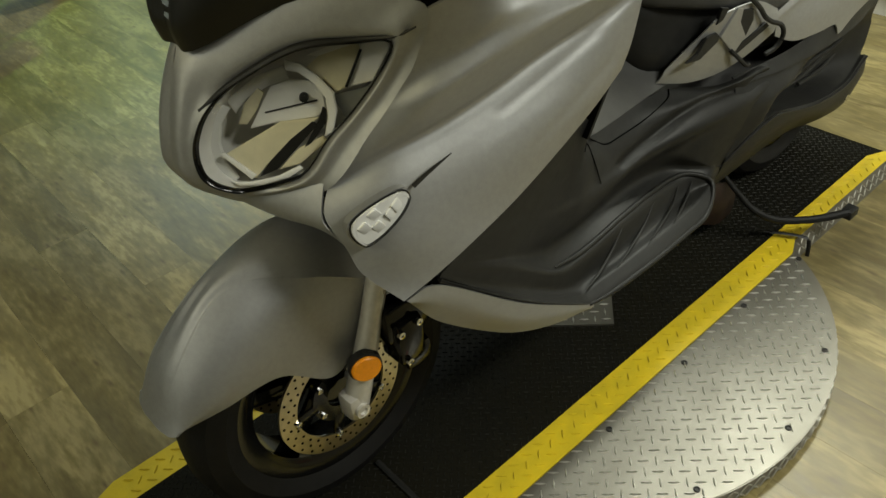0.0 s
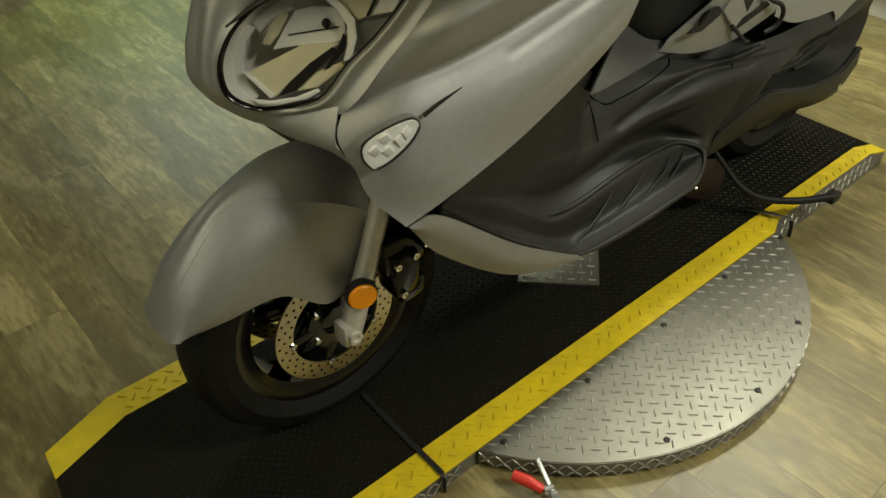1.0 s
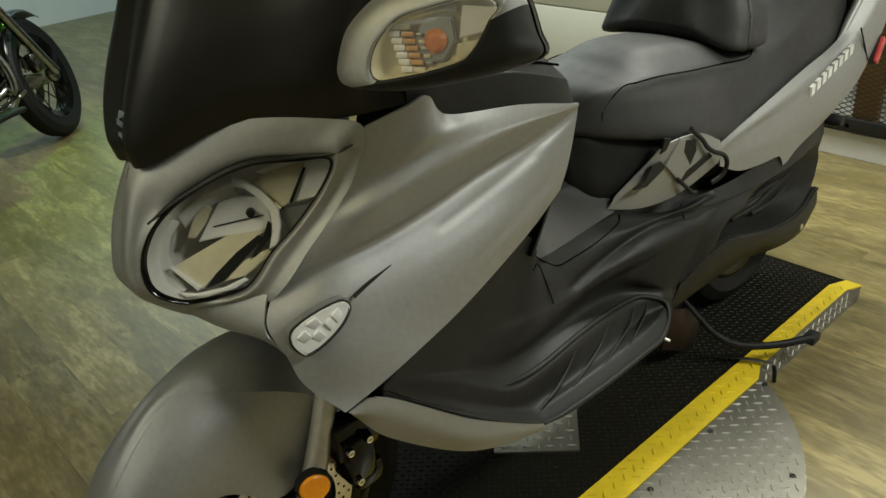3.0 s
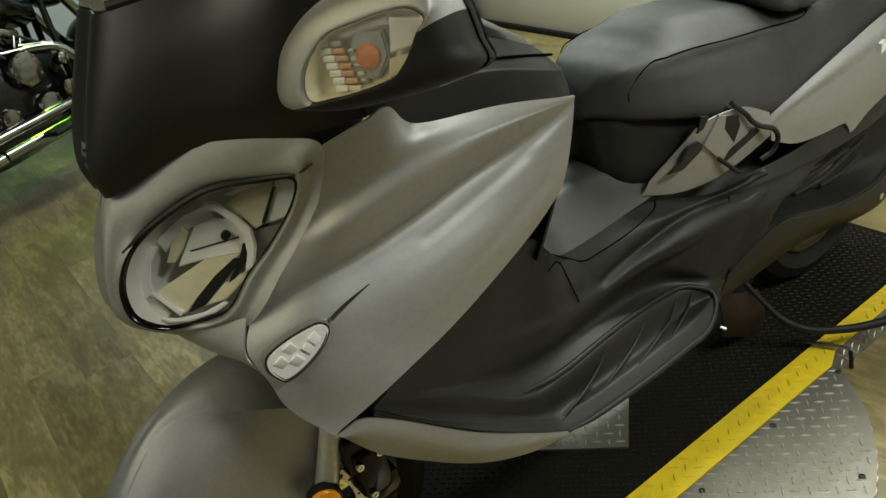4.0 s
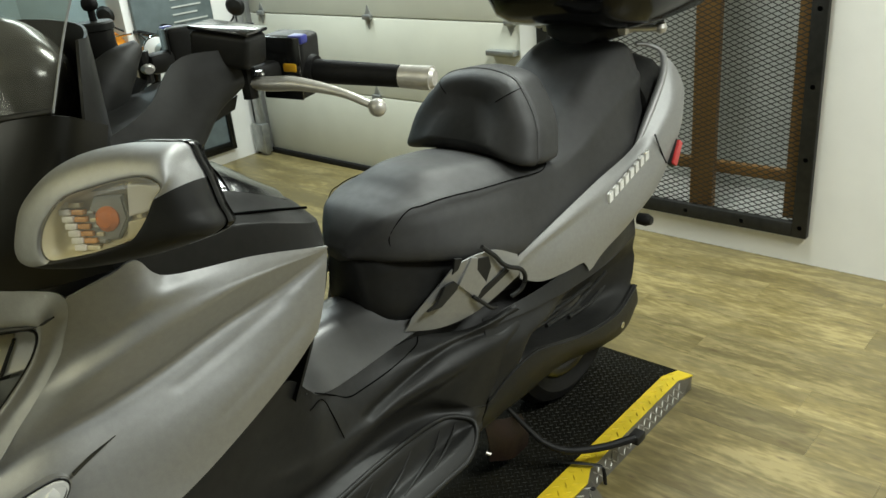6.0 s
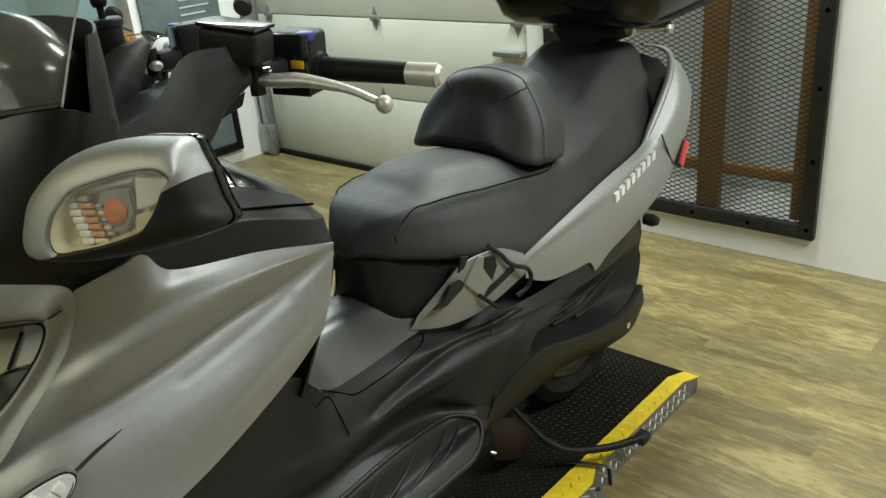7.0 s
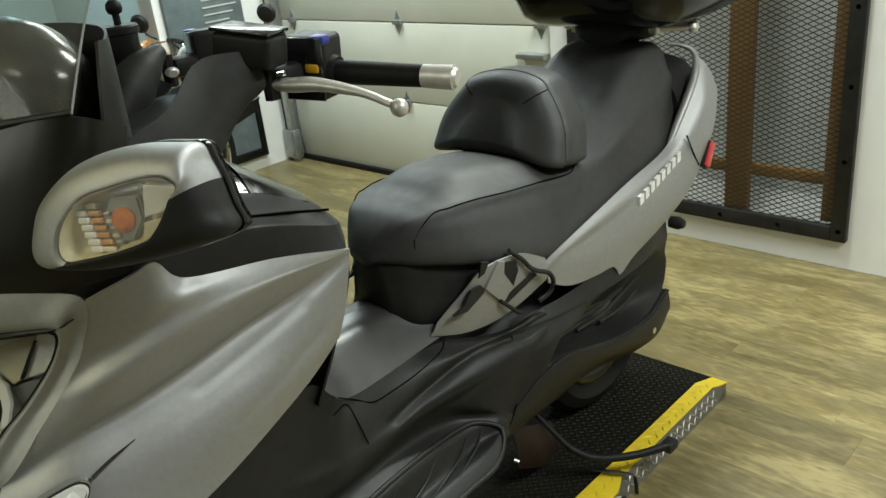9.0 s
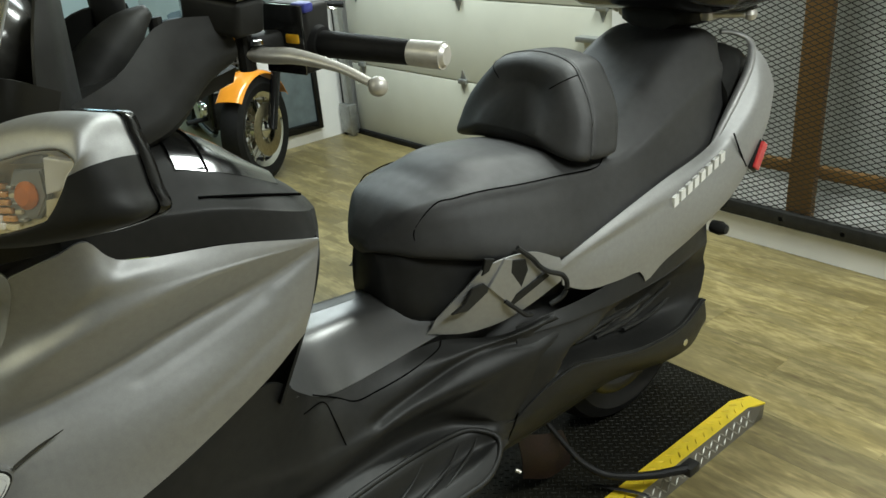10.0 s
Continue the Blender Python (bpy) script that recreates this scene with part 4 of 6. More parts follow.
    both("surround", plate(scaled(1.07), -0.016, -0.0015, 0.002, m=fr), SILVER, pl, "metallic grey lamp seat")
    both("gasket", plate(scaled(1.02), -0.006, 0.0, 0.001, m=fr), BLACK, pl)
    both("inner_reflector", plate(scaled(0.97), -0.006, 0.002, 0.001, m=fr), REFLECTOR, pl)
    both("lens", plate(scaled(0.99), 0.0015, 0.009, 0.005, m=fr), CLEAR, pl, "clear lens")
    for x, y in ((-0.026, 0.03), (-0.012, 0.014), (-0.004, 0.034), (0.012, 0.014), (0.026, 0.016)):
        both("facet", box(-0.0075, -0.008, -0.002, 0.0075, 0.009, 0.0022, 0.0015, m=fr @ Matrix.Translation((x, y, 0.002)) @ pose(0, 0, 0, 8, 14 if x > 0 else -10)), REFLECTOR, pl)
    both("lamp_groove", tube([(0.085, -0.243, 0.80), (0.11, -0.25, 0.815), (0.145, -0.2575, 0.83)], [0.005, 0.004, 0.001], 8, flat=0.4), BLACK, b)
    # black screen base with its badge, screen and instrument cowl
    rows = [[(-0.082, 0, 0.998), (-0.084, 0, 1.035), (-0.062, 0, 1.10), (-0.008, 0, 1.22)],
            [(-0.076, -0.045, 1.0), (-0.082, -0.05, 1.04), (-0.062, -0.055, 1.105), (-0.004, -0.06, 1.222)],
            [(0.035, -0.12, 1.046), (0.035, -0.14, 1.09), (0.06, -0.15, 1.16), (0.11, -0.16, 1.24)],
            [(0.115, -0.21, 1.043), (0.125, -0.23, 1.10), (0.15, -0.24, 1.17), (0.182, -0.247, 1.25)],
            [(0.2, -0.262, 1.05), (0.21, -0.25, 1.1), (0.22, -0.25, 1.15), (0.25, -0.24, 1.22)]]
    both("screen_base", sheet(rows, 18, 18, 0.003, (0.4, 0, 1.1)), MASK, b, "satin black screen base", smooth=50)
    fr = along((-0.0825, -0.022, 1.055), (0.14, -0.99, 0.0), (0.2, 0.03, 1))
    bad = join(plate([(-0.01, 0.006), (0.01, 0.014), (0.011, 0.019), (-0.004, 0.02)], 0, 0.003, m=fr), plate([(-0.012, 0.0), (0.012, -0.005), (0.012, 0.003), (-0.012, 0.008)], 0, 0.003, m=fr), plate([(-0.011, -0.015), (0.004, -0.02), (0.011, -0.012), (-0.009, -0.009)], 0, 0.003, m=fr))
    part("badge", bad, CHROME, b, "small chrome badge", smooth=0)
    rows = [[(-0.006, 0, 1.222), (-0.001, -0.062, 1.225), (0.11, -0.16, 1.241), (0.186, -0.246, 1.252)],
            [(0.07, 0, 1.36), (0.10, -0.08, 1.36), (0.17, -0.155, 1.355), (0.235, -0.226, 1.34)],
            [(0.19, 0, 1.49), (0.21, -0.08, 1.488), (0.245, -0.145, 1.475), (0.30, -0.2, 1.44)],
            [(0.26, 0, 1.6), (0.275, -0.07, 1.595), (0.305, -0.125, 1.575), (0.345, -0.165, 1.54)]]
    both("windscreen", sheet(rows, 18, 14, 0.003, (0.6, 0, 1.4)), SHIELD, b, "smoke tinted clear windscreen", smooth=60)
    both("screen_edge", tube([(0.186, -0.247, 1.252), (0.235, -0.227, 1.34), (0.30, -0.201, 1.44), (0.345, -0.166, 1.54)], 0.0014, 8), EDGE, b, "pale polished screen edge")
    rows = [[(0.2, -0.262, 1.052), (0.262, -0.272, 1.02), (0.39, -0.283, 1.0), (0.50, -0.285, 0.968), (0.54, -0.25, 0.967)],
            [(0.2, -0.264, 1.09), (0.275, -0.27, 1.062), (0.39, -0.278, 1.04), (0.50, -0.274, 1.002), (0.55, -0.23, 0.983)],
            [(0.2, -0.261, 1.097), (0.276, -0.266, 1.069), (0.392, -0.2735, 1.047), (0.50, -0.27, 1.008), (0.551, -0.226, 0.986)],
            [(0.205, -0.248, 1.108), (0.285, -0.25, 1.084), (0.40, -0.257, 1.062), (0.502, -0.25, 1.02), (0.554, -0.208, 0.991)],
            [(0.22, -0.21, 1.14), (0.30, -0.215, 1.122), (0.41, -0.222, 1.09), (0.51, -0.212, 1.034), (0.559, -0.18, 0.992)],
            [(0.24, -0.15, 1.165), (0.32, -0.15, 1.146), (0.42, -0.155, 1.108), (0.52, -0.15, 1.03), (0.564, -0.13, 0.975)],
            [(0.25, -0.07, 1.165), (0.33, -0.07, 1.146), (0.43, -0.07, 1.105), (0.53, -0.07, 1.02), (0.566, -0.07, 0.96)],
            [(0.25, 0, 1.16), (0.33, 0, 1.14), (0.43, 0, 1.10), (0.53, 0, 1.015), (0.566, 0, 0.955)]]
    both("glovebox_cowl", sheet(rows, 30, 40, 0.004, (0.35, 0, 0.9)), BLACK, b, "black plastic inner cowl", smooth=50)
    lid = [[(0.36, -0.234, 1.098), (0.43, -0.236, 1.0725), (0.50, -0.228, 1.0365)], [(0.365, -0.2, 1.1225), (0.435, -0.205, 1.0905), (0.505, -0.196, 1.0475)], [(0.37, -0.15, 1.134), (0.44, -0.152, 1.1015), (0.512, -0.15, 1.041)], [(0.38, -0.05, 1.131), (0.45, -0.05, 1.0985), (0.522, -0.05, 1.031)]]
    both("vent_lid", sheet(lid, 20, 14, 0.003, (0.35, 0, 0.9)), LIDGLOSS, b, "gloss black lid", smooth=60)
    both("lid_seam", tube([(0.40, -0.235, 1.084), (0.405, -0.203, 1.106), (0.412, -0.15, 1.1175), (0.422, -0.05, 1.1145)], 0.002, 6), HOLE, b)
    both("cowl_seam", tube([(0.37, -0.2625, 1.063), (0.44, -0.2625, 1.0455), (0.525, -0.24, 1.0165)], 0.0022, 6), HOLE, b)
    rows = [[(0.54, -0.25, 0.967), (0.555, -0.17, 0.97), (0.56, 0, 0.95)], [(0.515, -0.28, 0.92), (0.545, -0.17, 0.92), (0.55, 0, 0.90)], [(0.49, -0.27, 0.84), (0.52, -0.17, 0.85), (0.54, 0, 0.82)], [(0.43, -0.262, 0.72), (0.46, -0.15, 0.70), (0.48, 0, 0.70)]]
    both("leg_shield", sheet(rows, 16, 14, 0.004, (0.3, 0, 0.9)), BLACK, b, "black plastic leg shield")
    dome = bmesh.new()
    bmesh.ops.create_uvsphere(dome, u_segments=40, v_segments=24, radius=1.0)
    dome.transform(Matrix.Translation((0.225, -0.03, 1.262)) @ pose(0, 0, 0, 0, -18, 0) @ Matrix.Diagonal((0.075, 0.135, 0.092, 1)))
    part("instrument_lens", rippled(dome), GAUGE, b, "clear plastic instrument dome with reflections", smooth=80)
    rows = [[(0.215, -0.235, 1.10), (0.225, -0.228, 1.2), (0.24, -0.22, 1.27), (0.262, -0.194, 1.319)], [(0.26, -0.21, 1.10), (0.265, -0.2, 1.2), (0.275, -0.19, 1.27), (0.285, -0.17, 1.318)],
            [(0.30, -0.12, 1.12), (0.305, -0.12, 1.2), (0.31, -0.11, 1.27), (0.315, -0.1, 1.325)], [(0.31, 0, 1.12), (0.315, 0, 1.2), (0.318, 0, 1.27), (0.32, 0, 1.328)]]
    both("instrument_cowl", sheet(rows, 14, 14, 0.004, (0.1, 0, 1.2)), BLACK, b, "black instrument cowl", smooth=50)
    both("base_rim", tube([(0.0, -0.062, 1.228), (0.105, -0.155, 1.244), (0.186, -0.247, 1.254)], [0.006, 0.006, 0.004], 8), BLACK, b, "rim along the foot of the screen")


def mirror(b):
    base, u, v = Vector((0.10, -0.31, 1.16)), Vector((0.5, -0.86, 0)), Vector((0.2, 0.05, 0.98))
    n = u.cross(v).normalized()
    if n.x > 0:
        n = -n
    sig = [(0.024, -0.043), (0.015, -0.032), (0.018, -0.011), (0.030, 0.009), (0.051, 0.027), (0.084, 0.037), (0.120, 0.045), (0.144, 0.0465), (0.157, 0.042), (0.163, 0.0345), (0.154, 0.023), (0.147, 0.008), (0.136, -0.010), (0.121, -0.022), (0.085, -0.033), (0.049, -0.040)]
    hou = [(-0.022, -0.054), (-0.040, -0.040), (-0.037, -0.012), (-0.026, 0.016), (0.005, 0.046), (0.045, 0.066), (0.098, 0.0765), (0.140, 0.0765), (0.163, 0.074), (0.173, 0.056), (0.183, 0.037), (0.194, 0.008), (0.203, -0.017), (0.165, -0.034), (0.115, -0.047), (0.045, -0.058)]

    def at(pts, k, d):
        c = np.mean(pts, 0)
        return [tuple(base + float(c[0] + (p[0] - c[0]) * k) * u + float(c[1] + (p[1] - c[1]) * k) * v - d * n) for p in pts]
    mi = new("mirror")
    mi.parent = b
    rows = [ring(at(sig, 1.0, 0.0), 5), ring(at(sig, 1.08, -0.002), 5), ring([tuple(0.4 * np.array(p) + 0.6 * np.array(q)) for p, q in zip(at(sig, 1.1, 0), at(hou, 1, 0.012))], 5), ring(at(hou, 1.0, 0.032), 5), ring(at(hou, 0.99, 0.062), 5), ring(at(hou, 0.9, 0.078), 5)]
    g = columns(rows, 18)
    up = g.shape[1]
    a = int(up * 0.63)
    sel = list(range(0, a + 1))
    both("housing", grid_bm(g[:, sel], 0.003, tuple(g.mean((0, 1)))), SILVER, mi, "metallic grey mirror housing", smooth=60)
    sel2 = list(range(a, up)) + [0]
    both("lower_housing", grid_bm(g[:, sel2], 0.003, tuple(g.mean((0, 1)))), BLACK, mi, "black lower housing", smooth=60)
    both("rear_rim", grid_bm(columns([ring(at(hou, 1.015, 0.062), 5), ring(at(hou, 1.03, 0.07), 5), ring(at(hou, 0.98, 0.082), 5), ring(at(hou, 0.6, 0.084), 5)], 10), 0.002, tuple(at(hou, 0, 0.05)[0]), closed=True), GLOSS, mi)
    lens = grid_bm(columns([ring(at(sig, 0.99, -0.001), 5), ring(at(sig, 0.9, -0.006), 5), ring(at(sig, 0.5, -0.010), 5), ring(at(sig, 0.03, -0.011), 5)], 10), closed=True)
    both("signal_lens", lens, LENS, mi, "clear turn signal lens")
    both("signal_bowl", grid_bm(columns([ring(at(sig, 0.98, 0.001), 5), ring(at(sig, 0.9, 0.018), 5), ring(at(sig, 0.5, 0.026), 5), ring(at(sig, 0.03, 0.027), 5)], 10), closed=True), CREAM, mi, "pale reflector")
    fr = Matrix.Translation(base) @ Matrix((u.normalized(), v.normalized(), n)).transposed().to_4x4()
    both("bulb", lathe([(0.014, -0.024), (0.014, -0.014), (0.009, -0.009), (0.001, -0.008)], 16, fr @ Matrix.Translation((0.088, 0.0, 0))), ORANGE, mi, "orange bulb")
    both("bulb_well", plate([(0.066, -0.026), (0.1, -0.022), (0.112, 0.0), (0.106, 0.026), (0.072, 0.024), (0.062, 0.0)], -0.024, -0.016, 0.002, m=fr), GALV, mi)
    for i in range(7):
        z = -0.034 + 0.0078 * i
        x = 0.036 + (0.014 - z) * 0.4
        both("dash", box(x - 0.006, z, -0.02, x + 0.007, z + 0.0066, -0.009, 0.001, m=fr), REFLECTOR, mi)
        both("dash", box(x + 0.008, z, -0.02, x + 0.022, z + 0.0056, -0.011, 0.001, m=fr), PALEAMBER if 0 < i < 6 else CREAM, mi)
        if 0 < i < 6:
            both("dash", box(x + 0.026, z, -0.022, x + 0.034, z + 0.004, -0.012, 0.001, m=fr), GALV if i % 2 else CREAM, mi)
    both("side_facet", plate([(0.117, 0.002), (0.15, 0.01), (0.16, 0.034), (0.12, 0.037)], -0.02, -0.01, 0.001, m=fr @ pose(0, 0, 0, 6)), REFLECTOR, mi)
    both("side_facet", plate([(0.112, -0.03), (0.138, -0.012), (0.148, 0.004), (0.114, -0.003)], -0.024, -0.012, 0.001, m=fr), CREAM, mi)
    both("side_facet", plate([(0.072, 0.03), (0.112, 0.032), (0.114, 0.04), (0.09, 0.038)], -0.024, -0.012, 0.001, m=fr), GALV, mi)
    both("stay", sheet([[(0.12, -0.21, 1.07), (0.17, -0.26, 1.08), (0.2, -0.33, 1.10)], [(0.14, -0.22, 1.13), (0.19, -0.27, 1.14), (0.21, -0.32, 1.15)], [(0.2, -0.22, 1.17), (0.23, -0.27, 1.16), (0.25, -0.33, 1.15)], [(0.24, -0.24, 1.07), (0.26, -0.27, 1.08), (0.27, -0.33, 1.11)]], 10, 14, 0.004, (0.2, -0.27, 1.12)), BLACK, mi, "black mirror stay")


def handlebar(b):
    h = new("handlebar")
    h.parent = b
    g0, g1 = Vector((0.625, -0.188, 1.203)), Vector((0.695, -0.372, 1.19))
    d = (g1 - g0).normalized()

    def bar(a, c, r0, r1):
        return tube([g0 + d * a, g0 + d * (a + c) / 2, g0 + d * c], [r0, (r0 + r1) / 2, r1], 20)
    L = (g1 - g0).length
    both("grip", bar(0, L - 0.052, 0.019, 0.017), RUBBER, h, "black ribbed rubber grip")
    both("grip_flange", bar(-0.006, 0.004, 0.027, 0.024), RUBBER, h)
    both("bar_end", join(bar(L - 0.05, L, 0.0175, 0.0185), bar(L - 0.001, L + 0.005, 0.017, 0.012)), ALLOY, h, "brushed silver bar end")
    fr = along(g0, d, (0, 0, 1))
    both("switch_box", box(-0.075, -0.04, -0.032, -0.004, 0.058, 0.03, 0.009, 3, m=fr), BLACK, h, "black switch housing")
    both("switch_lid", box(-0.074, -0.039, 0.0302, -0.005, 0.057, 0.034, 0.0015, m=fr), LIDGLOSS, h, "polished top of the switch housing")
    both("yellow_button", box(-0.036, 0.004, 0.028, -0.012, 0.018, 0.036, 0.003, m=fr), YBUTTON, h)
    both("button_mark", box(-0.032, 0.022, 0.029, -0.016, 0.0255, 0.0308, 0, m=fr), WHITE, h, smooth=0)
    both("blue_button", box(-0.026, 0.046, 0.01, -0.001, 0.06, 0.032, 0.004, m=fr), BLUE, h)
    m = Matrix.Translation((0.502, -0.15, 1.266)) @ pose(0, 0, 0, 8, 4, 0) @ pose(0, 0, 0, 0, 0, -66)
    part("brake_reservoir", box(-0.048, -0.03, -0.028, 0.048, 0.03, 0.02, 0.008, 3, m=m), BLACK, h, "black brake fluid reservoir")
    part("reservoir_cap", box(-0.049, -0.031, 0.0205, 0.049, 0.031, 0.027, 0.003, m=m), LIDGLOSS, h)
    rr = Matrix.Translation((0.457, 0.155, 1.232))
    part("brake_reservoir", lathe([(0.022, 0), (0.026, 0.012), (0.028, 0.05), (0.031, 0.052), (0.031, 0.062), (0.028, 0.065), (0.001, 0.066)], 24, rr), BLACK, h, "black brake fluid reservoir")
    part("ball_mount", lathe([(0.006, 0.064), (0.006, 0.082), (0.011, 0.084), (0.0135, 0.091), (0.0125, 0.099), (0.007, 0.105), (0.001, 0.1065)], 18, rr), RUBBER, h, "black rubber ball mount", smooth=60)
    both("lever_clamp", join(box(0.53, -0.165, 1.192, 0.585, -0.13, 1.228, 0.01), tube([(0.525, -0.15, 1.18), (0.525, -0.15, 1.235)], 0.012, smooth_path=False)), BLACK, h)
    lev = tube([(0.508, -0.105, 1.208), (0.525, -0.14, 1.205), (0.542, -0.172, 1.200), (0.562, -0.22, 1.199), (0.585, -0.286, 1.187), (0.602, -0.33, 1.169)], [0.008, 0.014, 0.016, 0.012, 0.0085, 0.0075], 12, 30, flat=0.75)
    ball = bmesh.new()
    bmesh.ops.create_uvsphere(ball, u_segments=14, v_segments=10, radius=0.0135)
    bmesh.ops.translate(ball, verts=ball.verts, vec=(0.606, -0.341, 1.164))
    both("brake_lever", join(lev, ball), ALLOY, h, "silver alloy brake lever with a ball end", smooth=60)
    both("pivot_bolt", lathe([(0.009, 0), (0.009, 0.006), (0.005, 0.007), (0.001, 0.006)], 10, Matrix.Translation((0.533, -0.17, 1.216))), CHROME, h)
    rows = [[(0.24, -0.195, 1.185), (0.33, -0.19, 1.215), (0.41, -0.155, 1.262), (0.49, -0.165, 1.262)],
            [(0.28, -0.205, 1.16), (0.36, -0.20, 1.18), (0.44, -0.17, 1.225), (0.50, -0.175, 1.225)],
            [(0.33, -0.205, 1.12), (0.39, -0.20, 1.14), (0.45, -0.175, 1.18), (0.50, -0.165, 1.20)],
            [(0.36, -0.1, 1.11), (0.41, -0.1, 1.13), (0.46, -0.1, 1.16), (0.5, -0.1, 1.19)]]
    both("bar_cover", sheet(rows, 16, 14, 0.004, (0.4, 0, 1.15)), MATT, h, "black plastic handlebar cover")
    part("right_cover", tube([(0.35, 0.10, 1.10), (0.385, 0.11, 1.15), (0.43, 0.11, 1.20), (0.47, 0.113, 1.232), (0.495, 0.116, 1.246), (0.502, 0.117, 1.249)], [0.05, 0.05, 0.047, 0.041, 0.03, 0.012], 24, 40), MATT, h, "black plastic handlebar cover", smooth=80)
    part("cover_middle", hull([[(0.32, 0, 1.16), (0.32, -0.06, 1.16), (0.32, -0.1, 1.13), (0.34, 0, 1.08)], [(0.42, 0, 1.17), (0.42, -0.08, 1.17), (0.42, -0.14, 1.15), (0.42, 0, 1.1)], [(0.52, 0, 1.19), (0.52, -0.08, 1.19), (0.52, -0.13, 1.17), (0.5, 0, 1.12)]], 8, 10), BLACK, h)


def lower_body(b):
    rows = [[(0.30, -0.262, 0.722), (0.41, -0.262, 0.765), (0.48, -0.225, 0.70), (0.54, -0.165, 0.635), (0.60, -0.140, 0.607), (0.68, -0.132, 0.603), (0.76, -0.128, 0.605), (0.84, -0.14, 0.602), (0.945, -0.185, 0.584), (1.065, -0.215, 0.597)],
            [(0.22, -0.267, 0.70), (0.34, -0.262, 0.70), (0.45, -0.225, 0.65), (0.53, -0.178, 0.598), (0.61, -0.158, 0.573), (0.70, -0.155, 0.575), (0.77, -0.160, 0.587), (0.85, -0.185, 0.588), (0.96, -0.215, 0.592), (1.06, -0.226, 0.590)],
            [(0.17, -0.27, 0.685), (0.30, -0.262, 0.655), (0.42, -0.225, 0.595), (0.52, -0.188, 0.548), (0.62, -0.172, 0.535), (0.72, -0.173, 0.545), (0.79, -0.181, 0.562), (0.86, -0.198, 0.574), (0.98, -0.220, 0.578), (1.08, -0.226, 0.572)],
            [(0.15, -0.27, 0.677), (0.28, -0.262, 0.635), (0.40, -0.232, 0.575), (0.50, -0.198, 0.53), (0.61, -0.182, 0.52), (0.72, -0.186, 0.53), (0.80, -0.206, 0.538), (0.87, -0.224, 0.54), (0.98, -0.240, 0.545), (1.08, -0.240, 0.54)],
            [(0.13, -0.269, 0.667), (0.25, -0.262, 0.61), (0.37, -0.232, 0.548), (0.48, -0.203, 0.503), (0.60, -0.182, 0.492), (0.71, -0.174, 0.492), (0.80, -0.187, 0.49), (0.855, -0.214, 0.475), (0.90, -0.225, 0.445), (0.945, -0.222, 0.42)],
            [(0.12, -0.268, 0.66), (0.24, -0.260, 0.595), (0.36, -0.226, 0.515), (0.47, -0.198, 0.475), (0.60, -0.178, 0.464), (0.71, -0.166, 0.455), (0.80, -0.170, 0.445), (0.85, -0.198, 0.435), (0.89, -0.224, 0.425), (0.935, -0.220, 0.405)],
            [(0.11, -0.267, 0.655), (0.24, -0.266, 0.585), (0.37, -0.243, 0.482), (0.47, -0.226, 0.454), (0.60, -0.210, 0.449), (0.71, -0.196, 0.440), (0.79, -0.188, 0.428), (0.84, -0.200, 0.424), (0.88, -0.230, 0.412), (0.925, -0.222, 0.39)],
            [(0.106, -0.266, 0.652), (0.238, -0.271, 0.572), (0.372, -0.253, 0.472), (0.47, -0.238, 0.444), (0.60, -0.223, 0.439), (0.71, -0.209, 0.430), (0.79, -0.200, 0.419), (0.84, -0.208, 0.415), (0.878, -0.232, 0.405), (0.92, -0.222, 0.386)],
            [(0.10, -0.265, 0.648), (0.235, -0.266, 0.545), (0.38, -0.252, 0.428), (0.47, -0.243, 0.400), (0.61, -0.234, 0.394), (0.72, -0.224, 0.390), (0.80, -0.217, 0.388), (0.845, -0.222, 0.392), (0.875, -0.236, 0.397), (0.915, -0.224, 0.38)],
            [(0.096, -0.265, 0.642), (0.24, -0.272, 0.525), (0.40, -0.270, 0.408), (0.47, -0.267, 0.394), (0.62, -0.262, 0.388), (0.74, -0.256, 0.385), (0.81, -0.251, 0.384), (0.85, -0.244, 0.390), (0.875, -0.239, 0.394), (0.91, -0.226, 0.376)],
            [(0.095, -0.265, 0.640), (0.255, -0.282, 0.50), (0.421, -0.284, 0.384), (0.487, -0.284, 0.372), (0.621, -0.283, 0.367), (0.74, -0.277, 0.364), (0.803, -0.272, 0.362), (0.85, -0.258, 0.372), (0.875, -0.247, 0.382), (0.90, -0.232, 0.37)],
            [(0.1, -0.2, 0.63), (0.25, -0.22, 0.48), (0.42, -0.22, 0.37), (0.49, -0.22, 0.358), (0.62, -0.22, 0.352), (0.74, -0.215, 0.35), (0.8, -0.21, 0.348), (0.85, -0.205, 0.36), (0.87, -0.2, 0.37), (0.89, -0.19, 0.36)]]
    panel = sheet(rows, 90, 110, 0.004, (0.5, 0, 0.5))
    pressed(panel, [(1.03, -0.226, 0.576), (0.989, -0.229, 0.568), (0.93, -0.211, 0.581), (0.88, -0.2, 0.5825), (0.825, -0.187, 0.573), (0.77, -0.178, 0.557), (0.71, -0.173, 0.544), (0.641, -0.1744, 0.531)], 0.009, 0.010, (0.15, 0.85, -0.5))
    both("lower_side_panel", panel, BLACK, b, "black plastic lower side panel with a recessed foot well", smooth=55)
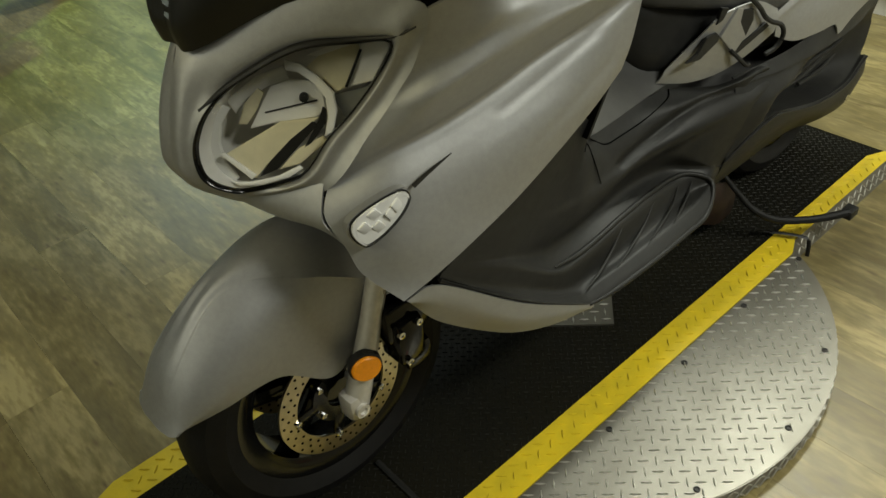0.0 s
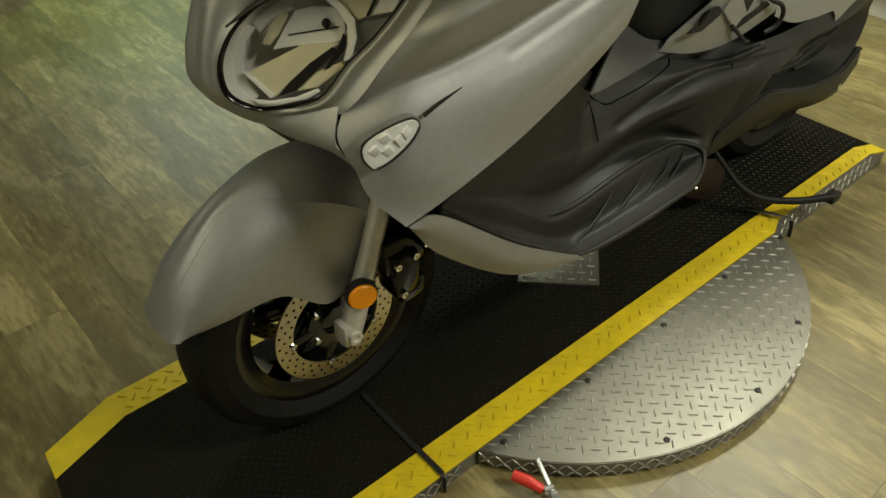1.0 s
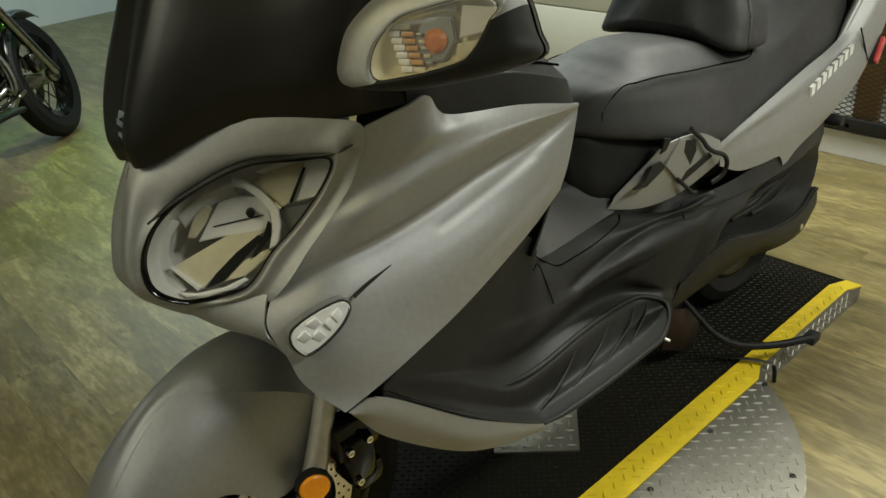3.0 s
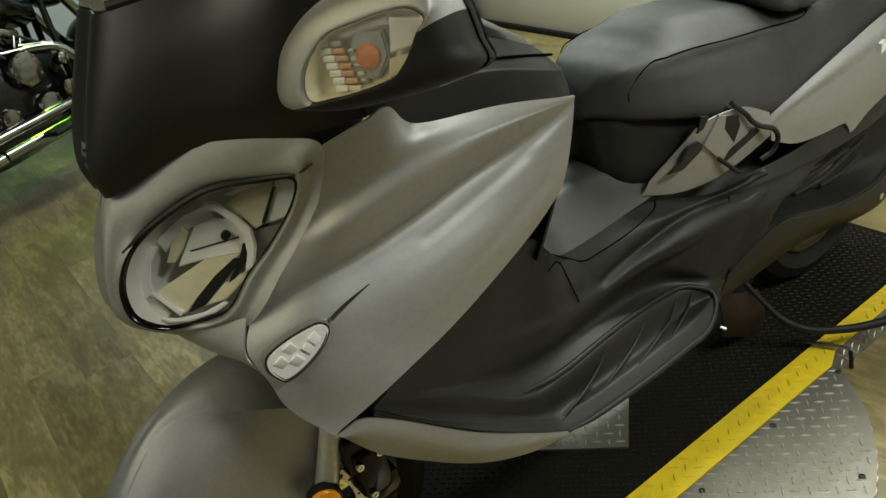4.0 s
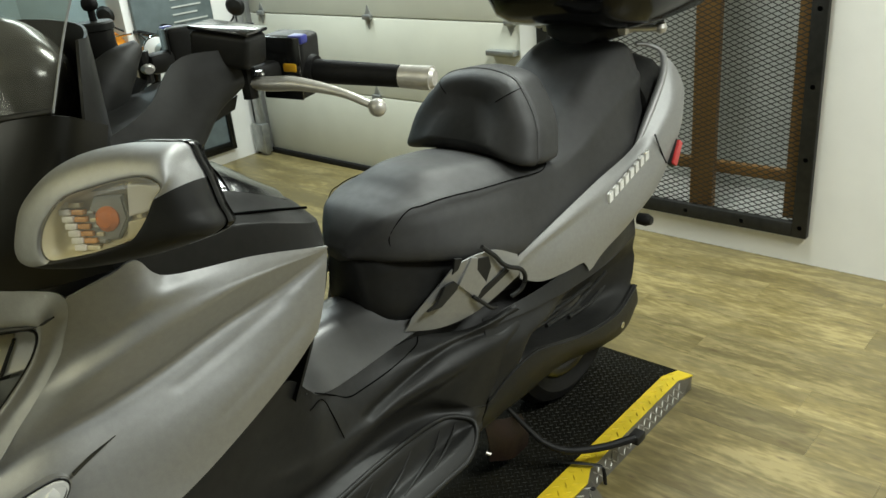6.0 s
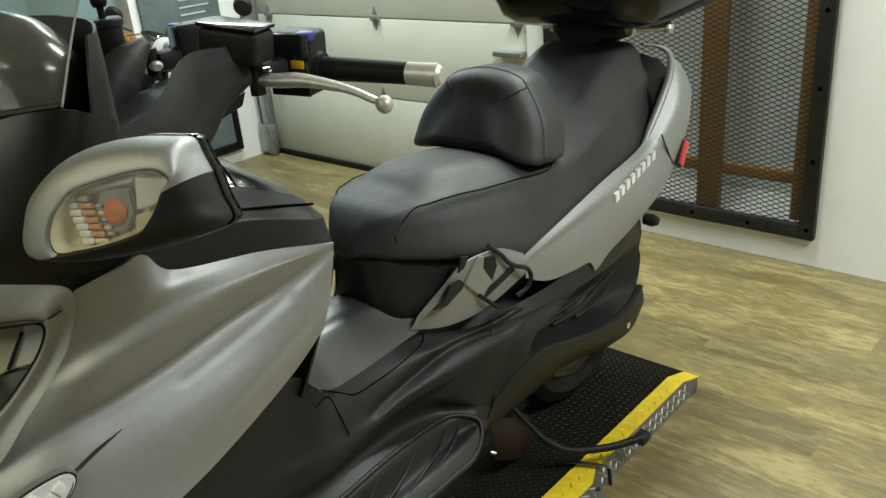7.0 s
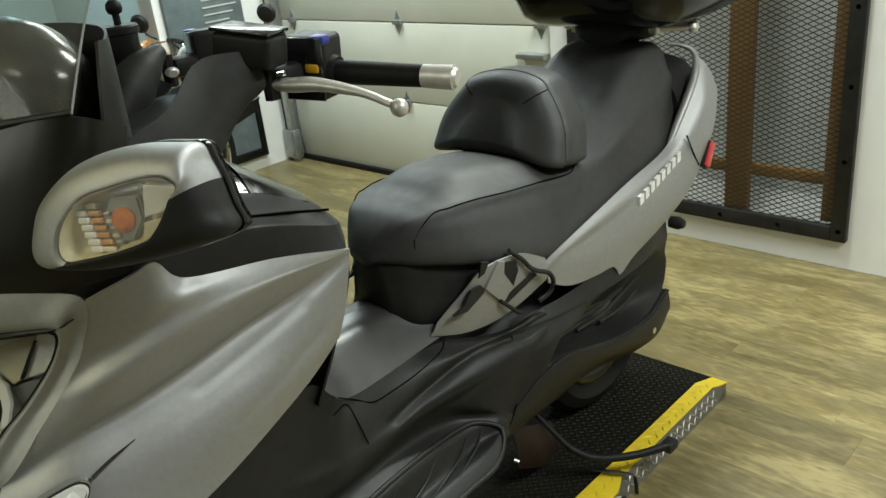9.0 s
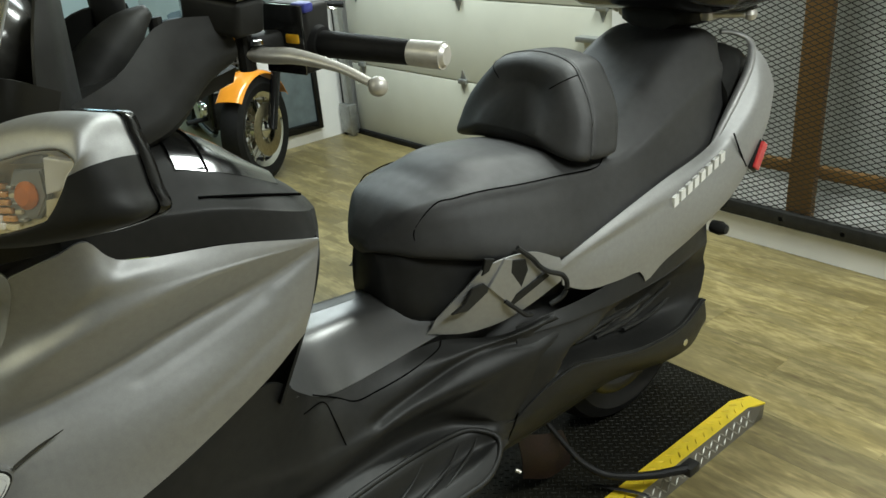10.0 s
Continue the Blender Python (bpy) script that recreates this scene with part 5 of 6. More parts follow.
    both("foot_well_ridge", tube([(0.37, -0.244, 0.481), (0.47, -0.228, 0.4535), (0.60, -0.212, 0.4485), (0.71, -0.198, 0.4395), (0.79, -0.190, 0.4285), (0.835, -0.200, 0.425), (0.868, -0.228, 0.412), (0.872, -0.243, 0.396), (0.848, -0.259, 0.376), (0.803, -0.274, 0.364), (0.74, -0.2785, 0.3655), (0.621, -0.2845, 0.3685), (0.487, -0.2855, 0.3735), (0.421, -0.2855, 0.385)], [0.002] + [0.0055] * 12 + [0.003], 10, 90), BLACK, b, "raised rim of the foot well", smooth=60)
    for line in ([(0.43, -0.268, 0.404), (0.49, -0.252, 0.402), (0.54, -0.238, 0.412), (0.585, -0.226, 0.435)],
                 [(0.53, -0.262, 0.393), (0.60, -0.243, 0.396), (0.66, -0.226, 0.404), (0.705, -0.212, 0.425)],
                 [(0.63, -0.260, 0.389), (0.70, -0.240, 0.392), (0.76, -0.222, 0.396), (0.80, -0.205, 0.413)],
                 [(0.72, -0.255, 0.387), (0.77, -0.238, 0.389), (0.815, -0.222, 0.396), (0.84, -0.212, 0.409)]):
        both("foot_well_rib", tube(line, [0.001, 0.003, 0.003, 0.001], 8), BLACK, b)
    both("belly_lip", sheet([[(0.035, -0.262, 0.637), (0.093, -0.27, 0.634), (0.255, -0.284, 0.497), (0.43, -0.286, 0.38)], [(0.04, -0.265, 0.632), (0.098, -0.272, 0.60), (0.248, -0.278, 0.462), (0.43, -0.283, 0.368)], [(0.043, -0.258, 0.625), (0.105, -0.25, 0.538), (0.239, -0.25, 0.42), (0.34, -0.26, 0.372), (0.433, -0.274, 0.358)]], 30, 10, 0.004, (0.4, 0, 0.6)), SILVER, b, "metallic grey painted belly trim")
    both("belly_underside", sheet([[(0.043, -0.255, 0.625), (0.105, -0.247, 0.538), (0.239, -0.247, 0.42), (0.34, -0.255, 0.374), (0.433, -0.268, 0.362)], [(0.12, -0.15, 0.56), (0.16, -0.15, 0.48), (0.26, -0.15, 0.36), (0.36, -0.15, 0.32), (0.44, -0.15, 0.31)], [(0.14, 0, 0.55), (0.18, 0, 0.46), (0.27, 0, 0.34), (0.36, 0, 0.30), (0.44, 0, 0.30)]], 16, 10, 0.003, (0.3, 0, 0.6)), BLACK, b)
    secs = []
    for x, t, yw, zw, bot in ((0.40, 0.70, 0.15, 0.60, 0.32), (0.5, 0.69, 0.12, 0.58, 0.29), (0.6, 0.66, 0.08, 0.54, 0.27), (0.72, 0.65, 0.07, 0.52, 0.25), (0.9, 0.60, 0.11, 0.48, 0.24), (1.1, 0.60, 0.15, 0.48, 0.24), (1.3, 0.64, 0.15, 0.5, 0.28), (1.5, 0.68, 0.13, 0.58, 0.45), (1.72, 0.74, 0.12, 0.65, 0.6)):
        secs.append([(x, 0, t), (x, -yw * 0.55, t - 0.003), (x, -yw * 0.86, t - 0.05), (x, -yw, zw), (x, -yw * 0.95, (zw + bot) / 2), (x, -0.14, bot + 0.02), (x, 0, bot)])
    part("centre_tunnel", hull(secs, 14, 40), SMOOTHBLACK, b, "black plastic step-through tunnel", smooth=50)
    rows = [[(0.47, -0.232, 0.702), (0.54, -0.165, 0.6355), (0.60, -0.140, 0.6075), (0.68, -0.132, 0.6035), (0.76, -0.128, 0.6055), (0.85, -0.13, 0.612)],
            [(0.48, -0.17, 0.714), (0.55, -0.120, 0.668), (0.61, -0.104, 0.646), (0.68, -0.096, 0.640), (0.76, -0.09, 0.638), (0.85, -0.09, 0.64)],
            [(0.49, -0.09, 0.722), (0.56, -0.068, 0.699), (0.62, -0.058, 0.684), (0.69, -0.052, 0.677), (0.77, -0.048, 0.672), (0.85, -0.045, 0.67)],
            [(0.49, 0, 0.724), (0.56, 0, 0.706), (0.62, 0, 0.693), (0.69, 0, 0.686), (0.77, 0, 0.68), (0.85, 0, 0.675)]]
    both("tunnel_cover", sheet(rows, 30, 18, 0.003, (0.7, 0, 0.4)), SMOOTHBLACK, b, "smooth black plastic step-through cover", smooth=60)
    both("panel_seam", tube([(0.525, -0.178, 0.652), (0.5824, -0.1496, 0.6048), (0.6173, -0.1532, 0.5815), (0.6618, -0.1523, 0.578), (0.7373, -0.155, 0.584), (0.8069, -0.153, 0.5975), (0.832, -0.138, 0.604)], 0.0014, 6), HOLE, b)
    both("panel_seam", tube([(0.489, -0.2066, 0.6476), (0.5494, -0.1623, 0.6182), (0.5608, -0.1693, 0.5828), (0.5686, -0.1835, 0.53)], 0.0012, 6), HOLE, b)
    # rear foot-peg housing
    rows = [[(0.98, -0.190, 0.589), (1.065, -0.214, 0.597), (1.16, -0.223, 0.598), (1.313, -0.230, 0.606), (1.504, -0.224, 0.60), (1.64, -0.19, 0.60)],
            [(0.97, -0.213, 0.5825), (1.086, -0.236, 0.574), (1.16, -0.2395, 0.569), (1.245, -0.241, 0.564), (1.436, -0.231, 0.556), (1.64, -0.195, 0.55)],
            [(0.96, -0.213, 0.577), (1.08, -0.2345, 0.568), (1.16, -0.238, 0.563), (1.245, -0.239, 0.556), (1.436, -0.228, 0.548), (1.64, -0.194, 0.54)],
            [(0.95, -0.228, 0.54), (1.06, -0.2515, 0.535), (1.15, -0.245, 0.531), (1.242, -0.218, 0.530), (1.448, -0.180, 0.522), (1.64, -0.188, 0.505)],
            [(0.95, -0.226, 0.505), (1.05, -0.2525, 0.513), (1.115, -0.21, 0.510), (1.242, -0.168, 0.498), (1.448, -0.152, 0.488), (1.65, -0.184, 0.485)],
            [(0.95, -0.224, 0.48), (1.045, -0.2495, 0.495), (1.09, -0.176, 0.489), (1.25, -0.150, 0.462), (1.45, -0.142, 0.455), (1.655, -0.184, 0.465)],
            [(0.95, -0.219, 0.45), (1.035, -0.2455, 0.478), (1.09, -0.176, 0.470), (1.25, -0.150, 0.425), (1.43, -0.142, 0.39), (1.64, -0.187, 0.42)],
            [(0.945, -0.2235, 0.42), (1.005, -0.238, 0.458), (1.096, -0.2395, 0.473), (1.214, -0.223, 0.436), (1.352, -0.215, 0.395), (1.508, -0.204, 0.375), (1.63, -0.187, 0.395)],
            [(0.943, -0.2225, 0.411), (1.003, -0.2375, 0.450), (1.096, -0.2455, 0.467), (1.214, -0.2405, 0.430), (1.352, -0.2305, 0.389), (1.508, -0.2185, 0.369), (1.633, -0.201, 0.392)],
            [(0.932, -0.2175, 0.38), (1.026, -0.2305, 0.399), (1.128, -0.2355, 0.406), (1.251, -0.2305, 0.379), (1.42, -0.2205, 0.328), (1.548, -0.2125, 0.312), (1.655, -0.196, 0.33)],
            [(0.925, -0.19, 0.32), (1.06, -0.19, 0.32), (1.175, -0.19, 0.322), (1.31, -0.185, 0.308), (1.49, -0.18, 0.262), (1.618, -0.175, 0.25), (1.69, -0.165, 0.285)],
            [(0.92, -0.14, 0.29), (1.06, -0.14, 0.29), (1.175, -0.14, 0.29), (1.31, -0.14, 0.275), (1.49, -0.14, 0.245), (1.618, -0.14, 0.245), (1.68, -0.14, 0.28)]]
    both("rear_side_cover", sheet(rows, 60, 80, 0.004, (1.2, 0, 0.5)), BLACK, b, "black plastic rear side cover", smooth=45)
    both("cover_edge", tube([(0.943, -0.2245, 0.411), (1.003, -0.2395, 0.451), (1.096, -0.2475, 0.467), (1.214, -0.2425, 0.430), (1.352, -0.2325, 0.389), (1.508, -0.2205, 0.369), (1.633, -0.203, 0.392)], 0.003, 8), BLACK, b)
    for line in ([(1.14, -0.175, 0.466), (1.20, -0.17, 0.462), (1.26, -0.175, 0.47), (1.31, -0.20, 0.492)], [(1.18, -0.165, 0.452), (1.28, -0.16, 0.445), (1.36, -0.165, 0.458), (1.42, -0.19, 0.487)],
                 [(1.26, -0.16, 0.43), (1.38, -0.155, 0.42), (1.47, -0.158, 0.44), (1.52, -0.175, 0.475)], [(1.36, -0.16, 0.407), (1.48, -0.155, 0.40), (1.57, -0.155, 0.43), (1.60, -0.165, 0.46)]):
        both("cover_rib", tube(line, 0.0055, 8), MATT, b)
    both("cover_bolt", lathe([(0.009, 0), (0.009, 0.004), (0.004, 0.005), (0.001, 0.004)], 10, Matrix.Translation((1.533, -0.2145, 0.318)) @ pose(0, 0, 0, 90)), CHROME, b)
    part("engine_case", hull([[(0.85, 0, 0.5), (0.85, -0.12, 0.45), (0.85, -0.14, 0.3), (0.85, 0, 0.24)], [(1.1, 0, 0.5), (1.1, -0.13, 0.42), (1.1, -0.14, 0.26), (1.1, 0, 0.2)], [(1.45, 0, 0.45), (1.45, -0.14, 0.4), (1.45, -0.15, 0.28), (1.45, 0, 0.24)]], 10, 10), IRON, b)
    shield = sheet([[(1.03, -0.125, 0.27), (1.10, -0.135, 0.235), (1.18, -0.125, 0.20)], [(1.04, -0.13, 0.20), (1.11, -0.15, 0.17), (1.20, -0.13, 0.14)], [(1.05, -0.12, 0.13), (1.12, -0.135, 0.10), (1.21, -0.12, 0.08)]], 14, 12, 0.004, (1.1, 0, 0.18))
    part("brown_plate", shield, REDBROWN, b, "dark reddish-brown curved plate below the rear cover")
    part("bracket_tip", tube([(0.98, -0.17, 0.225), (0.986, -0.18, 0.22)], 0.004, 10, smooth_path=False), ALLOY, b)
    wheel(b, 1.50, 0.32, 0.27, 0.16, 0.18, discs=False)
    st = new("side_stand")
    st.parent = b
    part("leg", tube([(1.135, -0.12, 0.24), (1.15, -0.165, 0.19), (1.165, -0.205, 0.152), (1.20, -0.25, 0.125), (1.27, -0.31, 0.117), (1.345, -0.362, 0.122)], [0.006, 0.007, 0.009, 0.010, 0.010, 0.011], 10, 30), RUBBER, st, "black steel stand leg")
    part("foot", box(1.335, -0.375, 0.105, 1.375, -0.345, 0.13, 0.004), BLACK, st)



def upper_body(b):
    secs = []
    shape = ((0.762, 0.80, 0.012, 0.80, 0.028, 0.797, 0.03, 0.785, 0.775), (0.785, 0.835, 0.035, 0.834, 0.058, 0.822, 0.064, 0.785, 0.76), (0.82, 0.864, 0.05, 0.863, 0.088, 0.855, 0.104, 0.775, 0.75),
             (0.865, 0.879, 0.062, 0.876, 0.112, 0.865, 0.137, 0.765, 0.74), (0.90, 0.889, 0.07, 0.884, 0.124, 0.868, 0.157, 0.756, 0.735), (0.935, 0.905, 0.075, 0.895, 0.133, 0.869, 0.173, 0.748, 0.73),
             (0.98, 0.915, 0.08, 0.903, 0.141, 0.866, 0.185, 0.735, 0.72), (1.05, 0.911, 0.09, 0.897, 0.151, 0.858, 0.197, 0.712, 0.70), (1.15, 0.892, 0.10, 0.883, 0.160, 0.849, 0.204, 0.69, 0.68),
             (1.25, 0.872, 0.11, 0.864, 0.168, 0.840, 0.207, 0.70, 0.68), (1.35, 0.885, 0.12, 0.878, 0.178, 0.845, 0.208, 0.715, 0.70), (1.45, 0.945, 0.12, 0.938, 0.184, 0.885, 0.206, 0.735, 0.71),
             (1.6, 1.024, 0.12, 1.016, 0.176, 0.94, 0.198, 0.78, 0.74), (1.70, 1.046, 0.12, 1.036, 0.166, 0.962, 0.18, 0.82, 0.78), (1.79, 1.02, 0.09, 1.01, 0.12, 0.96, 0.12, 0.87, 0.84))
    for x, t, y1, z1, y2, z2, y3, z3, bot in shape:
        ym, zm = y2 + (y3 - y2) * 0.55, z2 + (z3 - z2) * 0.4
        secs.append([(x, 0, t), (x, -y1 * 0.55, t - (t - z1) * 0.25), (x, -y1, z1), (x, -y2 + 0.006, z2 + 0.003), (x, -y2, z2), (x, -y2 - 0.004, z2 - 0.012), (x, -ym, zm), (x, -y3, z3), (x, -y3 * 0.6, (z3 + bot) / 2), (x, 0, bot)])
    seat = part("seat", hull(secs, 44, 90), VINYL, b, "black vinyl two-level seat", smooth=60)
    for k in (-1, 1):
        line = [(0.822, k * 0.104, 0.79), (0.824, k * 0.099, 0.825)] + [(x, k * (y2 + 0.002), z2 + 0.0015) for x, t, y1, z1, y2, z2, *_ in shape[3:10]] + [(1.30, k * 0.15, 0.852)]
        part("seat_seam", tube(line, 0.0013, 6, 80), HOLE, seat)
    # seat base under the front of the seat
    part("seat_base", hull([[(0.775, 0, 0.79), (0.775, -0.03, 0.785), (0.772, -0.045, 0.73), (0.775, -0.05, 0.66), (0.775, 0, 0.62)], [(0.83, 0, 0.79), (0.83, -0.085, 0.78), (0.83, -0.095, 0.73), (0.83, -0.105, 0.63), (0.83, 0, 0.6)], [(1.0, 0, 0.78), (1.0, -0.16, 0.76), (1.0, -0.168, 0.71), (1.0, -0.155, 0.62), (1.0, 0, 0.6)], [(1.2, 0, 0.76), (1.2, -0.175, 0.74), (1.2, -0.185, 0.69), (1.2, -0.185, 0.6), (1.2, 0, 0.56)], [(1.6, 0, 0.82), (1.6, -0.16, 0.8), (1.6, -0.18, 0.75), (1.6, -0.17, 0.64), (1.6, 0, 0.6)]], 12, 24), BLACK, b, "black plastic seat base", smooth=60)
    br = new("backrest")
    br.parent = b
    face = ((0.186, 0.866), (0.189, 0.900), (0.171, 0.957), (0.128, 1.012), (0.088, 1.043), (0.0, 1.056), (-0.088, 1.043), (-0.128, 1.012), (-0.171, 0.957), (-0.189, 0.900), (-0.186, 0.866), (-0.1, 0.872), (0.0, 0.876), (0.1, 0.872))

    def outline(dx, k, drop=0.0):
        return ring([(1.195 + dx + 0.35 * (z - 0.867), 0.008 + y * k, 0.95 + (z - 0.95) * k - drop) for y, z in face], 4)

    def pad(steps, n):
        g = columns([outline(*q) for q in steps], n)
        bm = grid_bm(g, closed=True)
        bm.verts.ensure_lookup_table()
        k = g.shape[1]
        bm.faces.new([bm.verts[j] for j in range(k)]), bm.faces.new([bm.verts[(n - 1) * k + j] for j in range(k)])
        bmesh.ops.recalc_face_normals(bm, faces=bm.faces)
        return bm, g
    bm, g = pad(((-0.026, 0.45), (-0.024, 0.66), (-0.019, 0.82), (-0.008, 0.93), (0.006, 0.985), (0.018, 1.0), (0.026, 0.985)), 26)
    part("pad", bm, VINYL, br, "black vinyl rider backrest", smooth=70)
    for c in (14, 27):
        part("pad_seam", tube([g[i, c] for i in range(4, 22)], 0.0011, 6, 40), HOLE, br)
    bm, g2 = pad(((0.022, 0.97), (0.03, 1.0), (0.05, 1.015, 0.002), (0.08, 1.01, 0.004), (0.10, 0.985, 0.006), (0.112, 0.9, 0.01), (0.116, 0.5, 0.012)), 24)
    part("side_band", bm, VINYL, br, "black vinyl backrest shell", smooth=70)
    part("piping", tube([tuple(q) for q in g[21]] + [tuple(g[21][0])], 0.0022, 6, 120), VINYL, br)
    part("mount", box(1.29, -0.10, 0.82, 1.36, 0.10, 0.9, 0.02, 3), VINYL, br)
    # grey trim below the seat, its shaded recesses drawn as dark flat plates
    t = both("side_trim", sheet([[(0.83, -0.128, 0.645), (0.88, -0.16, 0.70), (0.925, -0.186, 0.742), (1.02, -0.2, 0.74), (1.1, -0.203, 0.70)], [(0.82, -0.125, 0.628), (0.885, -0.163, 0.652), (0.95, -0.188, 0.67), (1.02, -0.203, 0.68), (1.1, -0.208, 0.675)], [(0.812, -0.12, 0.618), (0.875, -0.158, 0.608), (0.95, -0.182, 0.61), (1.02, -0.196, 0.626), (1.1, -0.205, 0.65)]], 24, 14, 0.004, (1, 0, 0.68)), SILVER, b, "metallic grey trim under the seat", smooth=50)
    fr = along((0.955, -0.1915, 0.672), (0.97, -0.2, 0), (0, 0, 1))
    def inset(name, o, z0, z1, mat, label=""):
        both(name, plate(o, z0, z1, 0.001, m=fr), mat, b, label, smooth=0)
    inset("trim_dark_patch", [(-0.118, -0.007), (-0.083, -0.009), (-0.039, 0.016), (-0.035, 0.025), (-0.045, 0.036), (-0.07, 0.033), (-0.079, 0.021), (-0.091, 0.005)], -0.006, 0.0012, MATT)
    inset("trim_dark_patch", [(-0.048, 0.053), (-0.033, 0.058), (-0.019, 0.079), (-0.039, 0.085)], -0.006, 0.0012, BLACK)
    inset("trim_facet", [(-0.037, 0.026), (0.006, -0.023), (0.035, 0.007), (0.014, 0.043), (0.018, 0.069), (0.001, 0.075)], -0.004, 0.0045, SILVER, "raised metallic grey facet")
    inset("trim_dark_patch", [(0.014, 0.041), (0.037, 0.004), (0.054, 0.036), (0.049, 0.06), (0.018, 0.066)], -0.006, 0.002, BLACK)
    inset("trim_dark_strip", [(0.004, -0.02), (0.012, -0.031), (0.104, 0.008), (0.094, 0.018), (0.036, -0.004)], -0.006, 0.002, BLACK)
    strap = [fr @ Vector((x, y, z)) for x, y, z in ((0.03, 0.09, 0.004), (0.062, 0.059, 0.006), (0.077, 0.038, 0.009), (0.096, 0.023, 0.011), (0.127, 0.007, 0.012), (0.138, -0.017, 0.012), (0.127, -0.04, 0.01), (0.1, -0.052, 0.006))]
    both("peg_strap", tube(strap, 0.0052, 8, 50), BLACK, b, "black rubber strap")
    strap = [fr @ Vector((x, y, z)) for x, y, z in ((-0.004, -0.012, 0.005), (0.004, -0.02, 0.008), (0.022, -0.038, 0.01), (0.04, -0.055, 0.01), (0.055, -0.06, 0.006))]
    both("peg_strap", tube(strap, 0.0045, 8, 30), BLACK, b, "black rubber strap")
    rows = [[(1.09, -0.203, 0.69), (1.25, -0.216, 0.738), (1.42, -0.218, 0.776), (1.58, -0.212, 0.80), (1.66, -0.217, 0.85), (1.74, -0.212, 0.92), (1.795, -0.185, 1.0)],
            [(1.095, -0.206, 0.682), (1.255, -0.226, 0.722), (1.425, -0.234, 0.755), (1.58, -0.236, 0.785), (1.67, -0.242, 0.83), (1.75, -0.24, 0.895), (1.81, -0.21, 0.97)],
            [(1.095, -0.207, 0.677), (1.26, -0.226, 0.705), (1.43, -0.239, 0.73), (1.58, -0.245, 0.75), (1.68, -0.251, 0.80), (1.765, -0.249, 0.86), (1.82, -0.228, 0.93)],
            [(1.1, -0.207, 0.67), (1.25, -0.228, 0.688), (1.42, -0.243, 0.695), (1.58, -0.252, 0.71), (1.69, -0.256, 0.76), (1.775, -0.253, 0.82), (1.825, -0.236, 0.89)],
            [(1.10, -0.207, 0.655), (1.2, -0.227, 0.650), (1.30, -0.238, 0.652), (1.40, -0.244, 0.650), (1.54, -0.25, 0.655), (1.66, -0.25, 0.69), (1.74, -0.245, 0.75), (1.81, -0.23, 0.83)],
            [(1.10, -0.208, 0.640), (1.16, -0.222, 0.612), (1.24, -0.233, 0.604), (1.315, -0.2385, 0.600), (1.335, -0.24, 0.57), (1.40, -0.24, 0.595), (1.52, -0.238, 0.62), (1.64, -0.238, 0.66), (1.72, -0.23, 0.715), (1.80, -0.2, 0.80)]]
    both("tail_panel", sheet(rows, 44, 30, 0.004, (1.5, 0, 0.75)), SILVER, b, "metallic grey painted tail panel", smooth=50)
    part("tail_end", hull([[(1.70, 0, 0.99), (1.70, -0.15, 0.96), (1.70, -0.2, 0.85), (1.70, -0.19, 0.72), (1.70, 0, 0.66)], [(1.80, 0, 1.0), (1.80, -0.15, 0.98), (1.80, -0.205, 0.88), (1.80, -0.19, 0.8), (1.80, 0, 0.74)], [(1.88, 0, 0.97), (1.88, -0.12, 0.95), (1.88, -0.16, 0.88), (1.88, -0.14, 0.82), (1.88, 0, 0.80)]], 12, 12), BLACK, b)
    both("tail_lamp", sheet([[(1.80, -0.218, 0.945), (1.845, -0.19, 0.94), (1.88, -0.13, 0.93)], [(1.812, -0.235, 0.90), (1.855, -0.2, 0.895), (1.89, -0.14, 0.89)], [(1.81, -0.228, 0.84), (1.85, -0.19, 0.845), (1.885, -0.13, 0.85)]], 12, 8, 0.004, (1.7, 0, 0.9)), RED, b, "red tail lamp")
    m = along((1.735, -0.262, 0.755), (0.6, 0.06, 0.8), (-0.8, 0, 0.6))
    both("rear_reflector", box(-0.034, -0.013, -0.003, 0.034, 0.013, 0.006, 0.004, m=m), RED, b, "red rear side reflector")
    both("reflector_base", box(-0.038, -0.016, -0.012, 0.036, 0.016, -0.003, 0.003, m=m), BLACK, b)
    both("grab_rail", tube([(1.60, -0.21, 0.785), (1.645, -0.212, 0.84), (1.70, -0.213, 0.90), (1.76, -0.205, 0.955), (1.80, -0.182, 1.0), (1.785, -0.15, 1.022), (1.75, -0.13, 1.03)], [0.005, 0.009, 0.0105, 0.0105, 0.010, 0.008, 0.006], 12, 40, flat=0.8), SILVER, b, "metallic grey grab rail", smooth=60)
    both("panel_seam", tube([(1.64, -0.2475, 0.83), (1.665, -0.255, 0.775), (1.69, -0.2555, 0.74)], 0.002, 6), HOLE, b)
    # maker's script reduced to slanted bars
    for k in range(8):
        f = k / 7
        p = Vector((1.43 + 0.16 * f, -0.2415 - 0.0085 * f, 0.73 + 0.058 * f))
        fr = along(p, (0.94, -0.05, 0.33), (0, 0, 1))
        both("script_bar", plate([(-0.0115, -0.0105), (0.0045, -0.0105), (0.0115, 0.0105), (-0.0045, 0.0105)], -0.004, 0.0045, m=fr), WHITE, b, smooth=0)
